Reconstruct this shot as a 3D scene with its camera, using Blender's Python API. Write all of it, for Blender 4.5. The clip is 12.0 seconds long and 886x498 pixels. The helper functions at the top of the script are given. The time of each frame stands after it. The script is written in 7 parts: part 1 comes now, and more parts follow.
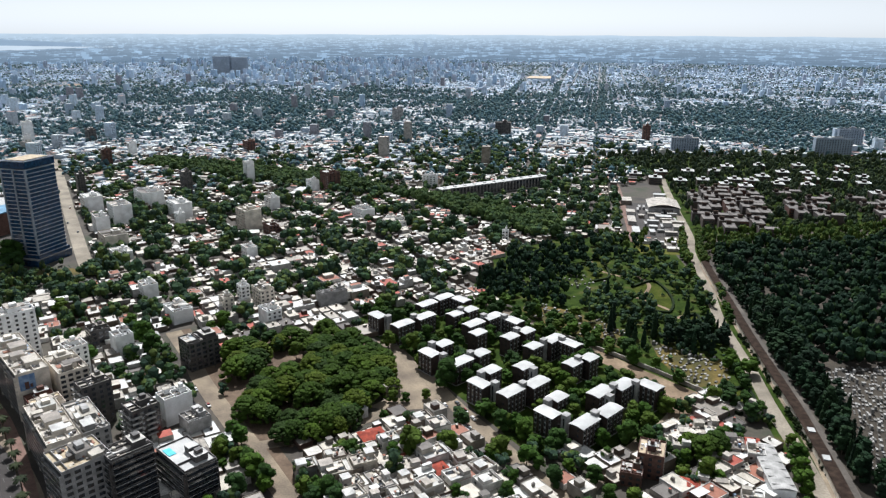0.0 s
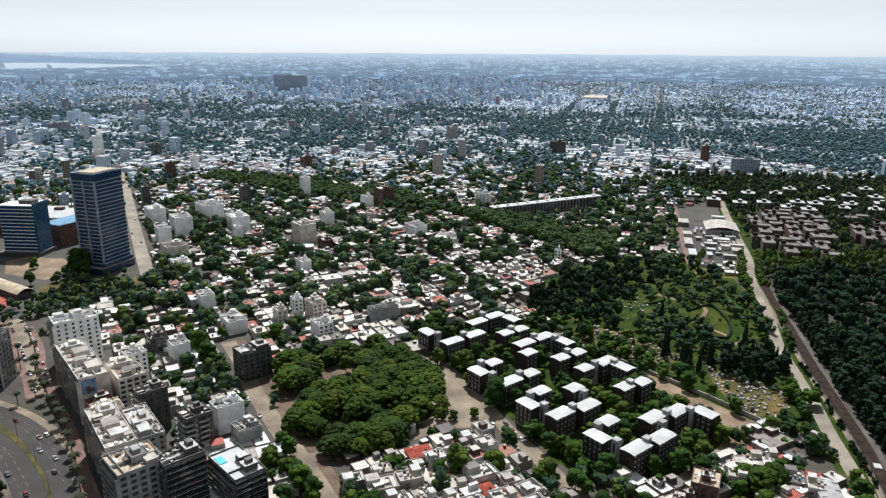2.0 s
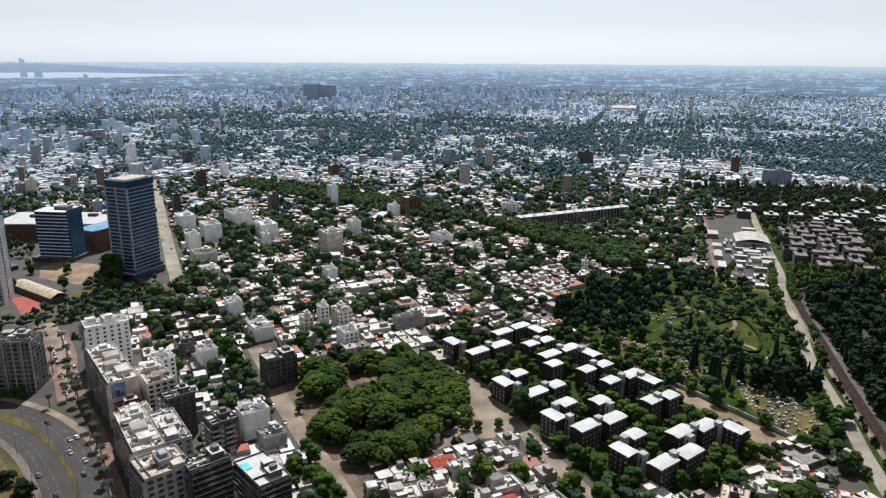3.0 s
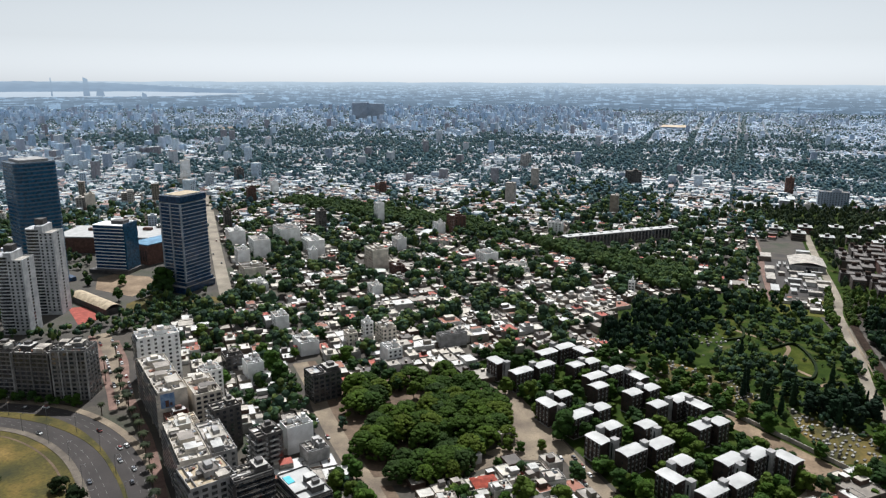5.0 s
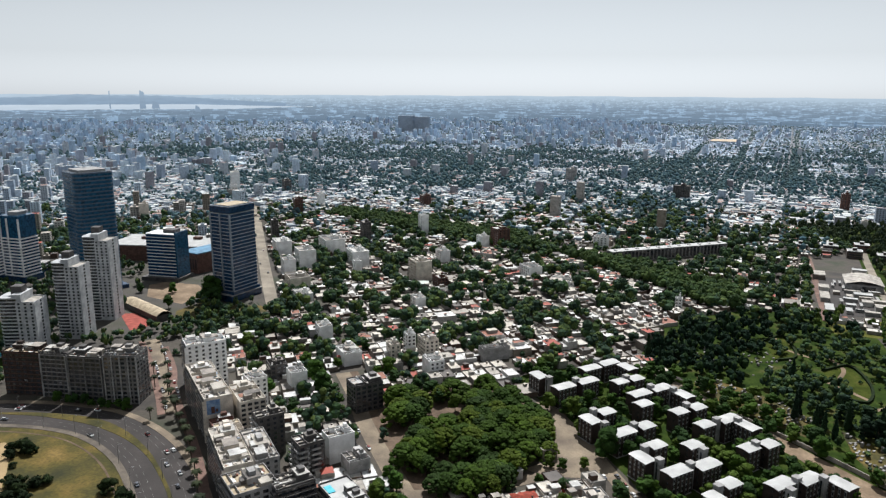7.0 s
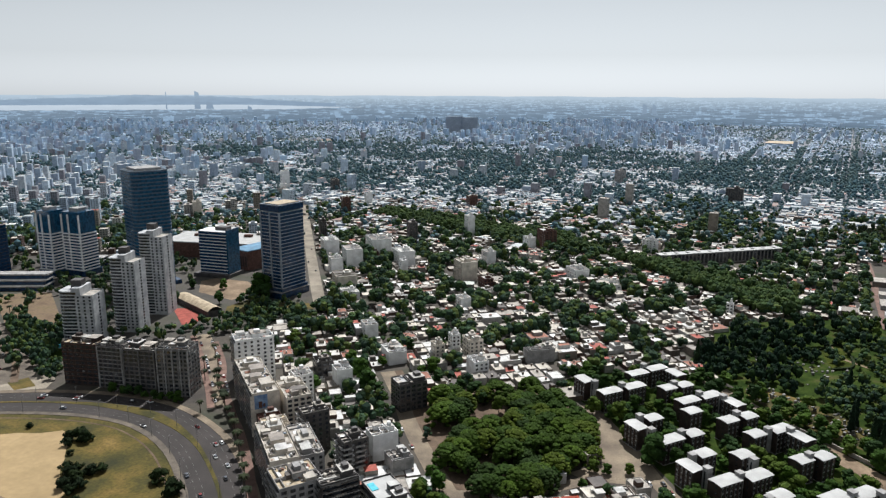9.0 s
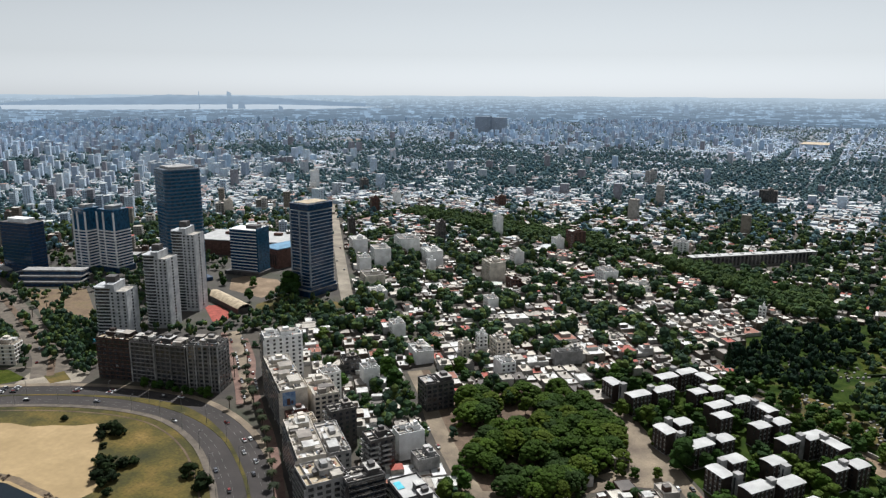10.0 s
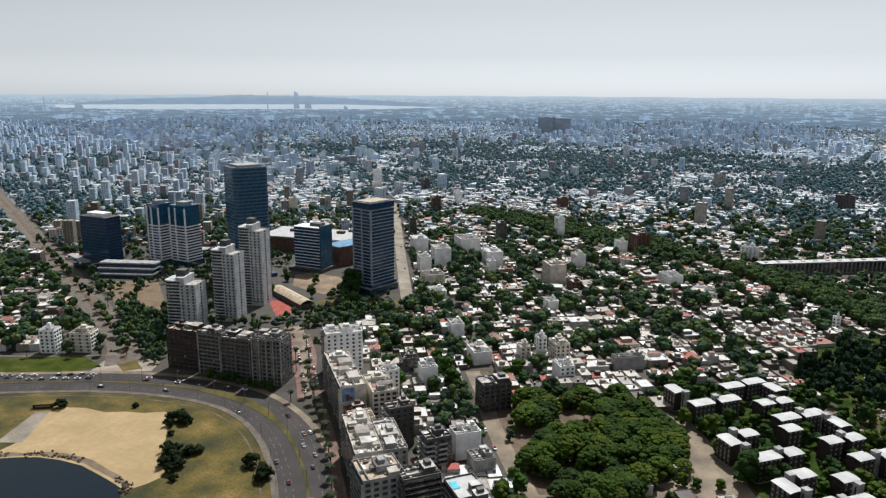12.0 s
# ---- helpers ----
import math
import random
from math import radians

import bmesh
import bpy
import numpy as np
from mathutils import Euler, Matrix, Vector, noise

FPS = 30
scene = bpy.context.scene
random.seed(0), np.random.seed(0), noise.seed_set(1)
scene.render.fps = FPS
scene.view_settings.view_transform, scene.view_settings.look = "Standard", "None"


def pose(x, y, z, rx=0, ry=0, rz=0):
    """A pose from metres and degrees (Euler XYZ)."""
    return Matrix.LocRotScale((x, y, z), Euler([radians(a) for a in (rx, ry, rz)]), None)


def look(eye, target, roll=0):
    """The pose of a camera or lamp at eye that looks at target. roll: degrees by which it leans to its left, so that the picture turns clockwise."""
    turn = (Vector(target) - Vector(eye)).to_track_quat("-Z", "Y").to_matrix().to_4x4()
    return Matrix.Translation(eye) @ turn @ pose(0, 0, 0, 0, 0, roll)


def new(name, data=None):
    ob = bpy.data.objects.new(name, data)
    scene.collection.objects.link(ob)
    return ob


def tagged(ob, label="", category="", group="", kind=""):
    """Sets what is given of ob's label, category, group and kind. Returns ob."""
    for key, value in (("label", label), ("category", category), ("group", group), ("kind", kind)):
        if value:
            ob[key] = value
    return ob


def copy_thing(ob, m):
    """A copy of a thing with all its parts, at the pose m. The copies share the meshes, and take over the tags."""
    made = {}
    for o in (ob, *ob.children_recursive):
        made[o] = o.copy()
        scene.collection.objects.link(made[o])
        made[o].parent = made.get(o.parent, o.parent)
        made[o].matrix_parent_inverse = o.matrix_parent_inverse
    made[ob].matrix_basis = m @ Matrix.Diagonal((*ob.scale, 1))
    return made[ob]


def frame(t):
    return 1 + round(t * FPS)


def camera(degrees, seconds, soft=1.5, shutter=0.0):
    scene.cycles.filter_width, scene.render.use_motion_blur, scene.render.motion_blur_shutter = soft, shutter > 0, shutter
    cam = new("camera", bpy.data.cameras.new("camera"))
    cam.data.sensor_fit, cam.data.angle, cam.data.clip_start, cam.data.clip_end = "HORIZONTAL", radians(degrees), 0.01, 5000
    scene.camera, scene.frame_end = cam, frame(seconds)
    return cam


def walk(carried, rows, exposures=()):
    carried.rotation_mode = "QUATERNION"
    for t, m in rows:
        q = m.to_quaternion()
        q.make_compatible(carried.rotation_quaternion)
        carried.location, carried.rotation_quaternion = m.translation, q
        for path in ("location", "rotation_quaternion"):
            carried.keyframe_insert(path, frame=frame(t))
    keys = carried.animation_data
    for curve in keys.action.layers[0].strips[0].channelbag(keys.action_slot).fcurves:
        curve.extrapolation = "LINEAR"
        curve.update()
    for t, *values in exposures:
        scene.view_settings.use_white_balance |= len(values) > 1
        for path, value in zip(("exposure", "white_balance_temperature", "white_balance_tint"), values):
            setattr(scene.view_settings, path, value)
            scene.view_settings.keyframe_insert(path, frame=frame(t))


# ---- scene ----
# A camera that hangs still 200 m over a city and turns slowly to its left.
cam = camera(63.78, 12.0, soft=1.3)
EYE = 200.0
PATH = [
    (0.0, 0.00, -17.16, -0.24),
    (0.5, 1.11, -16.81, -0.30),
    (1.0, 2.19, -16.48, -0.32),
    (1.5, 3.27, -16.12, -0.34),
    (2.0, 4.35, -15.76, -0.32),
    (2.5, 5.45, -15.39, -0.32),
    (3.0, 6.52, -15.02, -0.33),
    (3.5, 7.58, -14.64, -0.30),
    (5.5, 11.09, -13.24, -0.28),
    (6.0, 12.01, -12.88, -0.29),
    (6.5, 12.92, -12.59, -0.27),
    (7.0, 13.83, -12.58, -0.28),
    (9.0, 17.61, -12.55, -0.27),
    (9.5, 18.67, -12.57, -0.33),
    (10.0, 19.92, -12.56, -0.29),
    (10.5, 21.15, -12.55, -0.30),
    (11.0, 22.40, -12.56, -0.31),
    (11.5, 23.64, -12.55, -0.30),
    (12.0, 24.89, -12.56, -0.32),
]
walk(cam, [(t, pose(0, 0, EYE, 90 + pitch, roll, yaw)) for t, yaw, pitch, roll in PATH], [(0.0, 0.57, 6000, 10), (3.5, 0.47, 6080, 10), (7.0, 0.37, 6150, 10), (12.0, 0.31, 6180, 10)])

# ---- light ----
SUN_TURN, SUN_HEIGHT = radians(6), radians(56)
world = bpy.data.worlds.new("sky")
scene.world = world
world.use_nodes = True
wn = world.node_tree.nodes
sky = wn.new("ShaderNodeTexSky")
sky.sky_type = "NISHITA"
sky.sun_disc = False
sky.sun_elevation, sky.sun_rotation = SUN_HEIGHT, -SUN_TURN
sky.altitude, sky.air_density, sky.dust_density, sky.ozone_density = 200, 1.4, 0.25, 2.0
wn["Background"].inputs["Strength"].default_value = 0.0675
pale = wn.new("ShaderNodeHueSaturation")
pale.inputs["Saturation"].default_value = 0.06
milky = wn.new("ShaderNodeMix")
milky.data_type, milky.blend_type = "RGBA", "MULTIPLY"
milky.inputs["Factor"].default_value = 1.0
for q in milky.inputs:
    if q.type == "RGBA" and q.name == "B":
        q.default_value = (0.965, 1.0, 1.015, 1)
world.node_tree.links.new(sky.outputs[0], pale.inputs["Color"])
world.node_tree.links.new(pale.outputs[0], [q for q in milky.inputs if q.type == "RGBA" and q.name == "A"][0])
world.node_tree.links.new([q for q in milky.outputs if q.type == "RGBA"][0], wn["Background"].inputs["Color"])
sun = new("sun", bpy.data.lights.new("sun", "SUN"))
sun.data.energy, sun.data.angle, sun.data.color = 5.0, radians(0.6), (1.0, 0.965, 0.91)
to_sun = Vector((-math.sin(SUN_TURN) * math.cos(SUN_HEIGHT), math.cos(SUN_TURN) * math.cos(SUN_HEIGHT), math.sin(SUN_HEIGHT)))
sun.matrix_world = look(to_sun * 900, (0, 0, 0))


# ---- materials ----
def nodes_of(name):
    m = bpy.data.materials.new(name)
    m.use_nodes = True
    nt = m.node_tree
    return m, nt.nodes, nt.links, nt.nodes["Principled BSDF"]


def ramp(nd, stops, constant=False):
    r = nd.new("ShaderNodeValToRGB")
    e = r.color_ramp.elements
    r.color_ramp.interpolation = "CONSTANT" if constant else "LINEAR"
    while len(e) < len(stops):
        e.new(0.5)
    for k, (p, c) in zip(e, stops):
        k.position, k.color = p, (*c, 1)
    return r


def surface(name, stops, scale=0.3, rough=0.8, metal=0.0, bump=0.0, fine=3.0, pick="", sheen=0.0, dirt=0.35, specular=0.4, glow=None):
    """Colour from a ramp, read by coarse noise or, with pick, by a random number per object or island; grain and stains at two scales."""
    m, nd, ln, out = nodes_of(name)
    geo = nd.new("ShaderNodeNewGeometry")
    coarse = nd.new("ShaderNodeTexNoise")
    coarse.inputs["Scale"].default_value, coarse.inputs["Detail"].default_value = scale, 5.0
    grain = nd.new("ShaderNodeTexNoise")
    grain.inputs["Scale"].default_value, grain.inputs["Detail"].default_value = fine, 3.0
    for n in (coarse, grain):
        ln.new(geo.outputs["Position"], n.inputs["Vector"])
    r = ramp(nd, stops, bool(pick))
    if pick == "island":
        ln.new(geo.outputs["Random Per Island"], r.inputs[0])
    elif pick == "object":
        info = nd.new("ShaderNodeObjectInfo")
        ln.new(info.outputs["Random"], r.inputs[0])
    else:
        ln.new(coarse.outputs[0], r.inputs[0])
    # stains and grain darken or lighten the colour a little
    both = nd.new("ShaderNodeMath")
    both.operation = "MULTIPLY"
    ln.new(coarse.outputs[0], both.inputs[0])
    ln.new(grain.outputs[0], both.inputs[1])
    span = nd.new("ShaderNodeMapRange")
    span.inputs["From Min"].default_value, span.inputs["From Max"].default_value = 0.12, 0.40
    span.inputs["To Min"].default_value, span.inputs["To Max"].default_value = 1.0 - dirt, 1.0 + dirt * 0.4
    ln.new(both.outputs[0], span.inputs["Value"])
    mul = nd.new("ShaderNodeVectorMath")
    mul.operation = "MULTIPLY"
    ln.new(r.outputs[0], mul.inputs[0])
    ln.new(span.outputs[0], mul.inputs[1])
    ln.new(mul.outputs[0], out.inputs["Base Color"])
    out.inputs["Roughness"].default_value, out.inputs["Metallic"].default_value = rough, metal
    out.inputs["Specular IOR Level"].default_value = specular
    if sheen:
        out.inputs["Sheen Weight"].default_value = sheen
    if bump:
        b = nd.new("ShaderNodeBump")
        b.inputs["Strength"].default_value, b.inputs["Distance"].default_value = 0.6, bump
        ln.new(grain.outputs[0], b.inputs["Height"])
        ln.new(b.outputs[0], out.inputs["Normal"])
    return m


def shades(*cs):
    n = len(cs)
    return [(i / n, c) for i, c in enumerate(cs)]


M = {}
M["ground"] = surface("city_ground", [(0.3, (0.035, 0.030, 0.027)), (0.5, (0.061, 0.051, 0.040)), (0.7, (0.022, 0.029, 0.013))], 0.03, 0.9, fine=0.4)
M["asphalt"] = surface("asphalt", [(0.3, (0.024, 0.020, 0.018)), (0.7, (0.038, 0.031, 0.029))], 0.05, 0.85, fine=1.5)
M["dusty"] = surface("dusty_paving", [(0.3, (0.130, 0.101, 0.075)), (0.7, (0.233, 0.186, 0.128))], 0.06, 0.9, fine=1.2)
M["pale_road"] = surface("worn_concrete_road", [(0.3, (0.173, 0.147, 0.114)), (0.7, (0.262, 0.228, 0.177))], 0.05, 0.9, fine=0.9)
M["office_paving"] = surface("grey_paving_and_verges", [(0.3, (0.041, 0.038, 0.034)), (0.5, (0.061, 0.054, 0.045)), (0.7, (0.027, 0.032, 0.014))], 0.03, 0.9, fine=0.6)
M["cinder"] = surface("brown_cinder", [(0.3, (0.061, 0.054, 0.046)), (0.7, (0.104, 0.090, 0.078))], 0.06, 0.95, fine=0.9)
M["promenade"] = surface("promenade_paving", [(0.3, (0.082, 0.067, 0.052)), (0.7, (0.125, 0.103, 0.079))], 0.15, 0.85, fine=2)
M["brick_paving"] = surface("red_brick_paving", [(0.3, (0.128, 0.074, 0.058)), (0.7, (0.173, 0.106, 0.083))], 0.15, 0.9, fine=2)
M["grass"] = surface("dry_grass", [(0.30, (0.027, 0.030, 0.004)), (0.42, (0.052, 0.047, 0.006)), (0.54, (0.084, 0.064, 0.009)), (0.64, (0.112, 0.076, 0.015)), (0.72, (0.143, 0.095, 0.025))], 0.045, 0.95, fine=0.6, bump=0.15, dirt=0.5)
M["lawn"] = surface("green_lawn", [(0.3, (0.014, 0.032, 0.005)), (0.55, (0.033, 0.053, 0.009)), (0.7, (0.061, 0.059, 0.022))], 0.08, 0.95, fine=0.8, specular=0.05)
M["dry_field"] = surface("yellowed_field", [(0.3, (0.075, 0.085, 0.018)), (0.7, (0.125, 0.120, 0.032))], 0.06, 0.95, fine=0.6, specular=0.05)
M["bright_lawn"] = surface("clipped_lawn", [(0.3, (0.032, 0.045, 0.007)), (0.55, (0.046, 0.059, 0.009)), (0.7, (0.062, 0.063, 0.016))], 0.1, 0.95, fine=0.8, specular=0.05)
M["earth"] = surface("bare_earth", [(0.3, (0.152, 0.104, 0.064)), (0.7, (0.240, 0.176, 0.116))], 0.05, 0.95, fine=0.5)
M["dry_lot"] = surface("dry_grassy_earth", [(0.3, (0.128, 0.084, 0.050)), (0.5, (0.160, 0.112, 0.068)), (0.7, (0.104, 0.080, 0.032))], 0.06, 0.95, fine=0.5)
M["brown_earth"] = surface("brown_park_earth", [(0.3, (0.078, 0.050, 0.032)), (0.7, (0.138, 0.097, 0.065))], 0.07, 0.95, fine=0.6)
M["frond"] = surface("palm_fronds", shades((0.014, 0.022, 0.007), (0.019, 0.027, 0.008), (0.012, 0.019, 0.007)), 0.5, 0.8, pick="object", dirt=0.4, fine=2.0, specular=0.15)
M["sand"] = surface("beach_sand", [(0.3, (0.281, 0.202, 0.101)), (0.7, (0.315, 0.228, 0.119))], 0.05, 0.95, fine=0.25, dirt=0.16, bump=0.12)
M["wet_sand"] = surface("wet_sand", [(0.3, (0.104, 0.070, 0.038)), (0.7, (0.160, 0.112, 0.062))], 0.1, 0.6, fine=0.6)
M["paint"] = surface("road_paint", [(0.3, (0.120, 0.118, 0.112)), (0.7, (0.208, 0.204, 0.196))], 0.5, 0.7)
M["rock"] = surface("shore_rock", [(0.3, (0.048, 0.034, 0.024)), (0.7, (0.120, 0.084, 0.056))], 0.5, 0.9)
M["house_wall"] = surface("house_walls", shades((0.480, 0.464, 0.440), (0.240, 0.208, 0.168), (0.160, 0.144, 0.132), (0.336, 0.320, 0.296), (0.112, 0.092, 0.076), (0.272, 0.248, 0.216), (0.080, 0.048, 0.036), (0.192, 0.176, 0.160), (0.544, 0.528, 0.504), (0.136, 0.104, 0.080)), 0.25, 0.85, pick="island", dirt=0.45)
M["house_roof"] = surface("flat_roofs", shades((0.561, 0.556, 0.535), (0.468, 0.428, 0.361), (0.267, 0.241, 0.213), (0.568, 0.568, 0.556), (0.114, 0.101, 0.090), (0.522, 0.481, 0.407), (0.368, 0.334, 0.288), (0.568, 0.561, 0.535), (0.200, 0.174, 0.147), (0.294, 0.050, 0.027), (0.547, 0.522, 0.468), (0.428, 0.388, 0.328), (0.080, 0.067, 0.060), (0.508, 0.461, 0.388), (0.561, 0.556, 0.528), (0.241, 0.087, 0.050), (0.321, 0.288, 0.247), (0.535, 0.514, 0.468)), 0.18, 0.7, pick="island", dirt=0.5)
# walls and roofs past about 1 km: haze mixed in as pale blue
M["mid_wall"] = surface("hazed_city_walls", shades((0.496, 0.593, 0.709), (0.373, 0.453, 0.552), (0.558, 0.652, 0.748), (0.280, 0.349, 0.446), (0.445, 0.488, 0.539), (0.247, 0.245, 0.277)), 0.2, 0.85, pick="island", dirt=0.4)
M["mid_roof"] = surface("hazed_city_roofs", shades((0.462, 0.492, 0.495), (0.319, 0.350, 0.365), (0.525, 0.549, 0.529), (0.246, 0.277, 0.297), (0.399, 0.405, 0.397), (0.295, 0.326, 0.342), (0.271, 0.166, 0.138), (0.431, 0.459, 0.472), (0.215, 0.239, 0.251)), 0.15, 0.7, pick="island", dirt=0.45)
M["wall_one"] = surface("rendered_wall", shades((0.564, 0.543, 0.511), (0.418, 0.376, 0.314), (0.292, 0.282, 0.271), (0.480, 0.438, 0.376), (0.585, 0.564, 0.533), (0.230, 0.188, 0.157), (0.355, 0.334, 0.314)), 0.25, 0.85, pick="object", dirt=0.45)
M["roof_one"] = surface("roof_membrane", shades((0.446, 0.435, 0.406), (0.355, 0.326, 0.280), (0.458, 0.446, 0.429), (0.252, 0.223, 0.194), (0.435, 0.417, 0.383), (0.111, 0.098, 0.087), (0.413, 0.377, 0.326), (0.320, 0.285, 0.247), (0.446, 0.442, 0.423)), 0.2, 0.7, pick="object", dirt=0.55)
M["white_wall"] = surface("white_render", [(0.3, (0.681, 0.674, 0.663)), (0.7, (0.820, 0.820, 0.820))], 0.2, 0.85, dirt=0.15)
M["cream_wall"] = surface("cream_render", [(0.3, (0.493, 0.445, 0.381)), (0.7, (0.635, 0.575, 0.493))], 0.2, 0.85, dirt=0.3)
M["grey_wall"] = surface("grey_concrete", [(0.3, (0.239, 0.234, 0.230)), (0.7, (0.350, 0.340, 0.331))], 0.2, 0.85, dirt=0.35)
M["white_roof"] = surface("white_metal_roof", [(0.3, (0.348, 0.348, 0.339)), (0.7, (0.386, 0.386, 0.376))], 0.15, 0.55, dirt=0.25)
M["grey_roof"] = surface("weathered_roof", [(0.3, (0.272, 0.248, 0.224)), (0.7, (0.416, 0.384, 0.336))], 0.25, 0.8, dirt=0.4)
M["tan_roof"] = surface("tan_roof", [(0.3, (0.340, 0.272, 0.184)), (0.7, (0.449, 0.367, 0.252))], 0.25, 0.8)
M["green_roof"] = surface("pale_green_sheet", [(0.3, (0.38, 0.42, 0.37)), (0.7, (0.46, 0.50, 0.45))], 0.2, 0.6, dirt=0.2)
M["tile"] = surface("clay_tile", [(0.3, (0.185, 0.024, 0.011)), (0.7, (0.290, 0.045, 0.021))], 0.5, 0.85, fine=4)
M["brown_brick"] = surface("dark_brown_brick", [(0.3, (0.024, 0.015, 0.013)), (0.7, (0.041, 0.026, 0.021))], 0.4, 0.9, fine=4)
M["plum_brick"] = surface("weathered_brown_brick", shades((0.056, 0.044, 0.041), (0.086, 0.066, 0.057), (0.050, 0.041, 0.040), (0.113, 0.049, 0.039), (0.068, 0.052, 0.049)), 0.3, 0.9, pick="object", fine=3)
M["estate_roof"] = surface("dark_estate_roof", [(0.3, (0.099, 0.089, 0.083)), (0.7, (0.167, 0.149, 0.139))], 0.25, 0.85, dirt=0.4)
M["scrub"] = surface("dark_scrub", shades((0.013, 0.023, 0.008), (0.017, 0.028, 0.009), (0.011, 0.019, 0.008)), 0.4, 0.9, pick="object", dirt=0.5, fine=1.5, specular=0.08)
# outer city ground, its colour paled and blued to imitate haze
M["hazy_streets"] = surface("hazed_streets_and_yards", [(0.3, (0.108, 0.119, 0.134)), (0.7, (0.176, 0.192, 0.211))], 0.01, 0.9, fine=0.1)
M["red_brick"] = surface("red_brown_brick", [(0.3, (0.080, 0.040, 0.030)), (0.7, (0.124, 0.064, 0.050))], 0.4, 0.9, fine=4)
M["dark_stone"] = surface("dark_cladding", [(0.3, (0.048, 0.044, 0.044)), (0.7, (0.088, 0.080, 0.076))], 0.3, 0.6)
M["blue_roof"] = surface("blue_sheet_roof", [(0.3, (0.057, 0.164, 0.278)), (0.7, (0.104, 0.242, 0.364))], 0.2, 0.5)
M["court"] = surface("red_sports_court", [(0.3, (0.252, 0.042, 0.028)), (0.7, (0.308, 0.067, 0.045))], 0.2, 0.85)
M["brown_roof"] = surface("rusty_flat_roof", [(0.3, (0.023, 0.016, 0.013)), (0.7, (0.042, 0.029, 0.022))], 0.3, 0.95, specular=0.05)
M["leaf"] = surface("broadleaf", shades((0.032, 0.071, 0.009), (0.042, 0.082, 0.009), (0.023, 0.053, 0.009), (0.056, 0.089, 0.012), (0.030, 0.065, 0.009), (0.021, 0.047, 0.012)), 0.25, 0.85, pick="object", dirt=0.55, fine=1.2, specular=0.1)
M["park_leaf"] = surface("dense_park_leaves", shades((0.036, 0.066, 0.007), (0.044, 0.077, 0.007), (0.026, 0.053, 0.007), (0.059, 0.086, 0.009), (0.032, 0.060, 0.007), (0.023, 0.044, 0.009)), 0.25, 0.85, pick="object", dirt=0.55, fine=1.2, specular=0.1)
M["pine"] = surface("dark_conifer", shades((0.012, 0.029, 0.013), (0.016, 0.034, 0.014), (0.011, 0.024, 0.013)), 0.25, 0.9, pick="object", dirt=0.5, fine=1.2, specular=0.1)
M["grove"] = surface("mixed_conifer_grove", shades((0.010, 0.027, 0.014), (0.014, 0.034, 0.015), (0.009, 0.023, 0.014), (0.012, 0.029, 0.015), (0.010, 0.025, 0.014), (0.022, 0.046, 0.014)), 0.25, 0.9, pick="island", dirt=0.5, fine=1.2, specular=0.1)
# the next three leaf sets are lightened and blued a little for haze
M["woods"] = surface("tree_crowns", shades((0.039, 0.075, 0.029), (0.057, 0.092, 0.029), (0.032, 0.059, 0.035), (0.076, 0.106, 0.029), (0.038, 0.070, 0.037), (0.029, 0.054, 0.037)), 0.05, 0.9, pick="island", dirt=0.5, fine=0.4, specular=0.1)
M["plane_leaf"] = surface("avenue_leaves", shades((0.042, 0.074, 0.024), (0.053, 0.087, 0.027), (0.036, 0.065, 0.027), (0.061, 0.094, 0.027)), 0.05, 0.9, pick="island", dirt=0.45, fine=0.4, specular=0.1)
M["estate_leaf"] = surface("estate_tree_leaves", shades((0.036, 0.056, 0.030), (0.046, 0.066, 0.032), (0.030, 0.048, 0.030), (0.056, 0.074, 0.032)), 0.05, 0.9, pick="island", dirt=0.45, fine=0.4, specular=0.1)
M["lime"] = surface("light_green_leaves", shades((0.058, 0.094, 0.019), (0.069, 0.098, 0.019), (0.044, 0.081, 0.019)), 0.05, 0.9, pick="island", dirt=0.5, fine=0.4, specular=0.1)
# trees past about 1 km: haze put into the blue-green, farthest also by sheen
M["hazy_mid_woods"] = surface("plane_trees", shades((0.078, 0.137, 0.158), (0.088, 0.149, 0.158), (0.067, 0.128, 0.157), (0.101, 0.155, 0.157)), 0.03, 0.9, pick="island", dirt=0.4, fine=0.3, specular=0.1)
M["hazy_far_woods"] = surface("hazed_far_trees", shades((0.080, 0.138, 0.140), (0.090, 0.146, 0.141), (0.069, 0.127, 0.134), (0.102, 0.152, 0.139)), 0.02, 0.9, pick="island", dirt=0.25, fine=0.2, specular=0.2, sheen=0.15)
# farthest walls and roofs: stronger haze put into the colours
M["far_wall"] = surface("hazed_far_walls", shades((0.435, 0.561, 0.709), (0.352, 0.469, 0.608), (0.498, 0.605, 0.733), (0.312, 0.423, 0.557), (0.415, 0.491, 0.595), (0.342, 0.378, 0.456)), 0.1, 0.8, pick="island", dirt=0.3)
# far slabs: haze put into the concrete as a pale grey-blue
M["clinic"] = surface("hazed_slab_concrete", [(0.3, (0.232, 0.280, 0.344)), (0.7, (0.280, 0.328, 0.392))], 0.05, 0.85, dirt=0.2)
M["far_roof"] = surface("hazed_far_roofs", shades((0.452, 0.565, 0.698), (0.374, 0.484, 0.614), (0.591, 0.693, 0.753), (0.323, 0.425, 0.552), (0.408, 0.497, 0.600), (0.343, 0.345, 0.393), (0.494, 0.610, 0.736)), 0.1, 0.7, pick="island", dirt=0.35)
M["bark"] = surface("bark", [(0.3, (0.056, 0.040, 0.028)), (0.7, (0.104, 0.080, 0.056))], 0.8, 0.95)
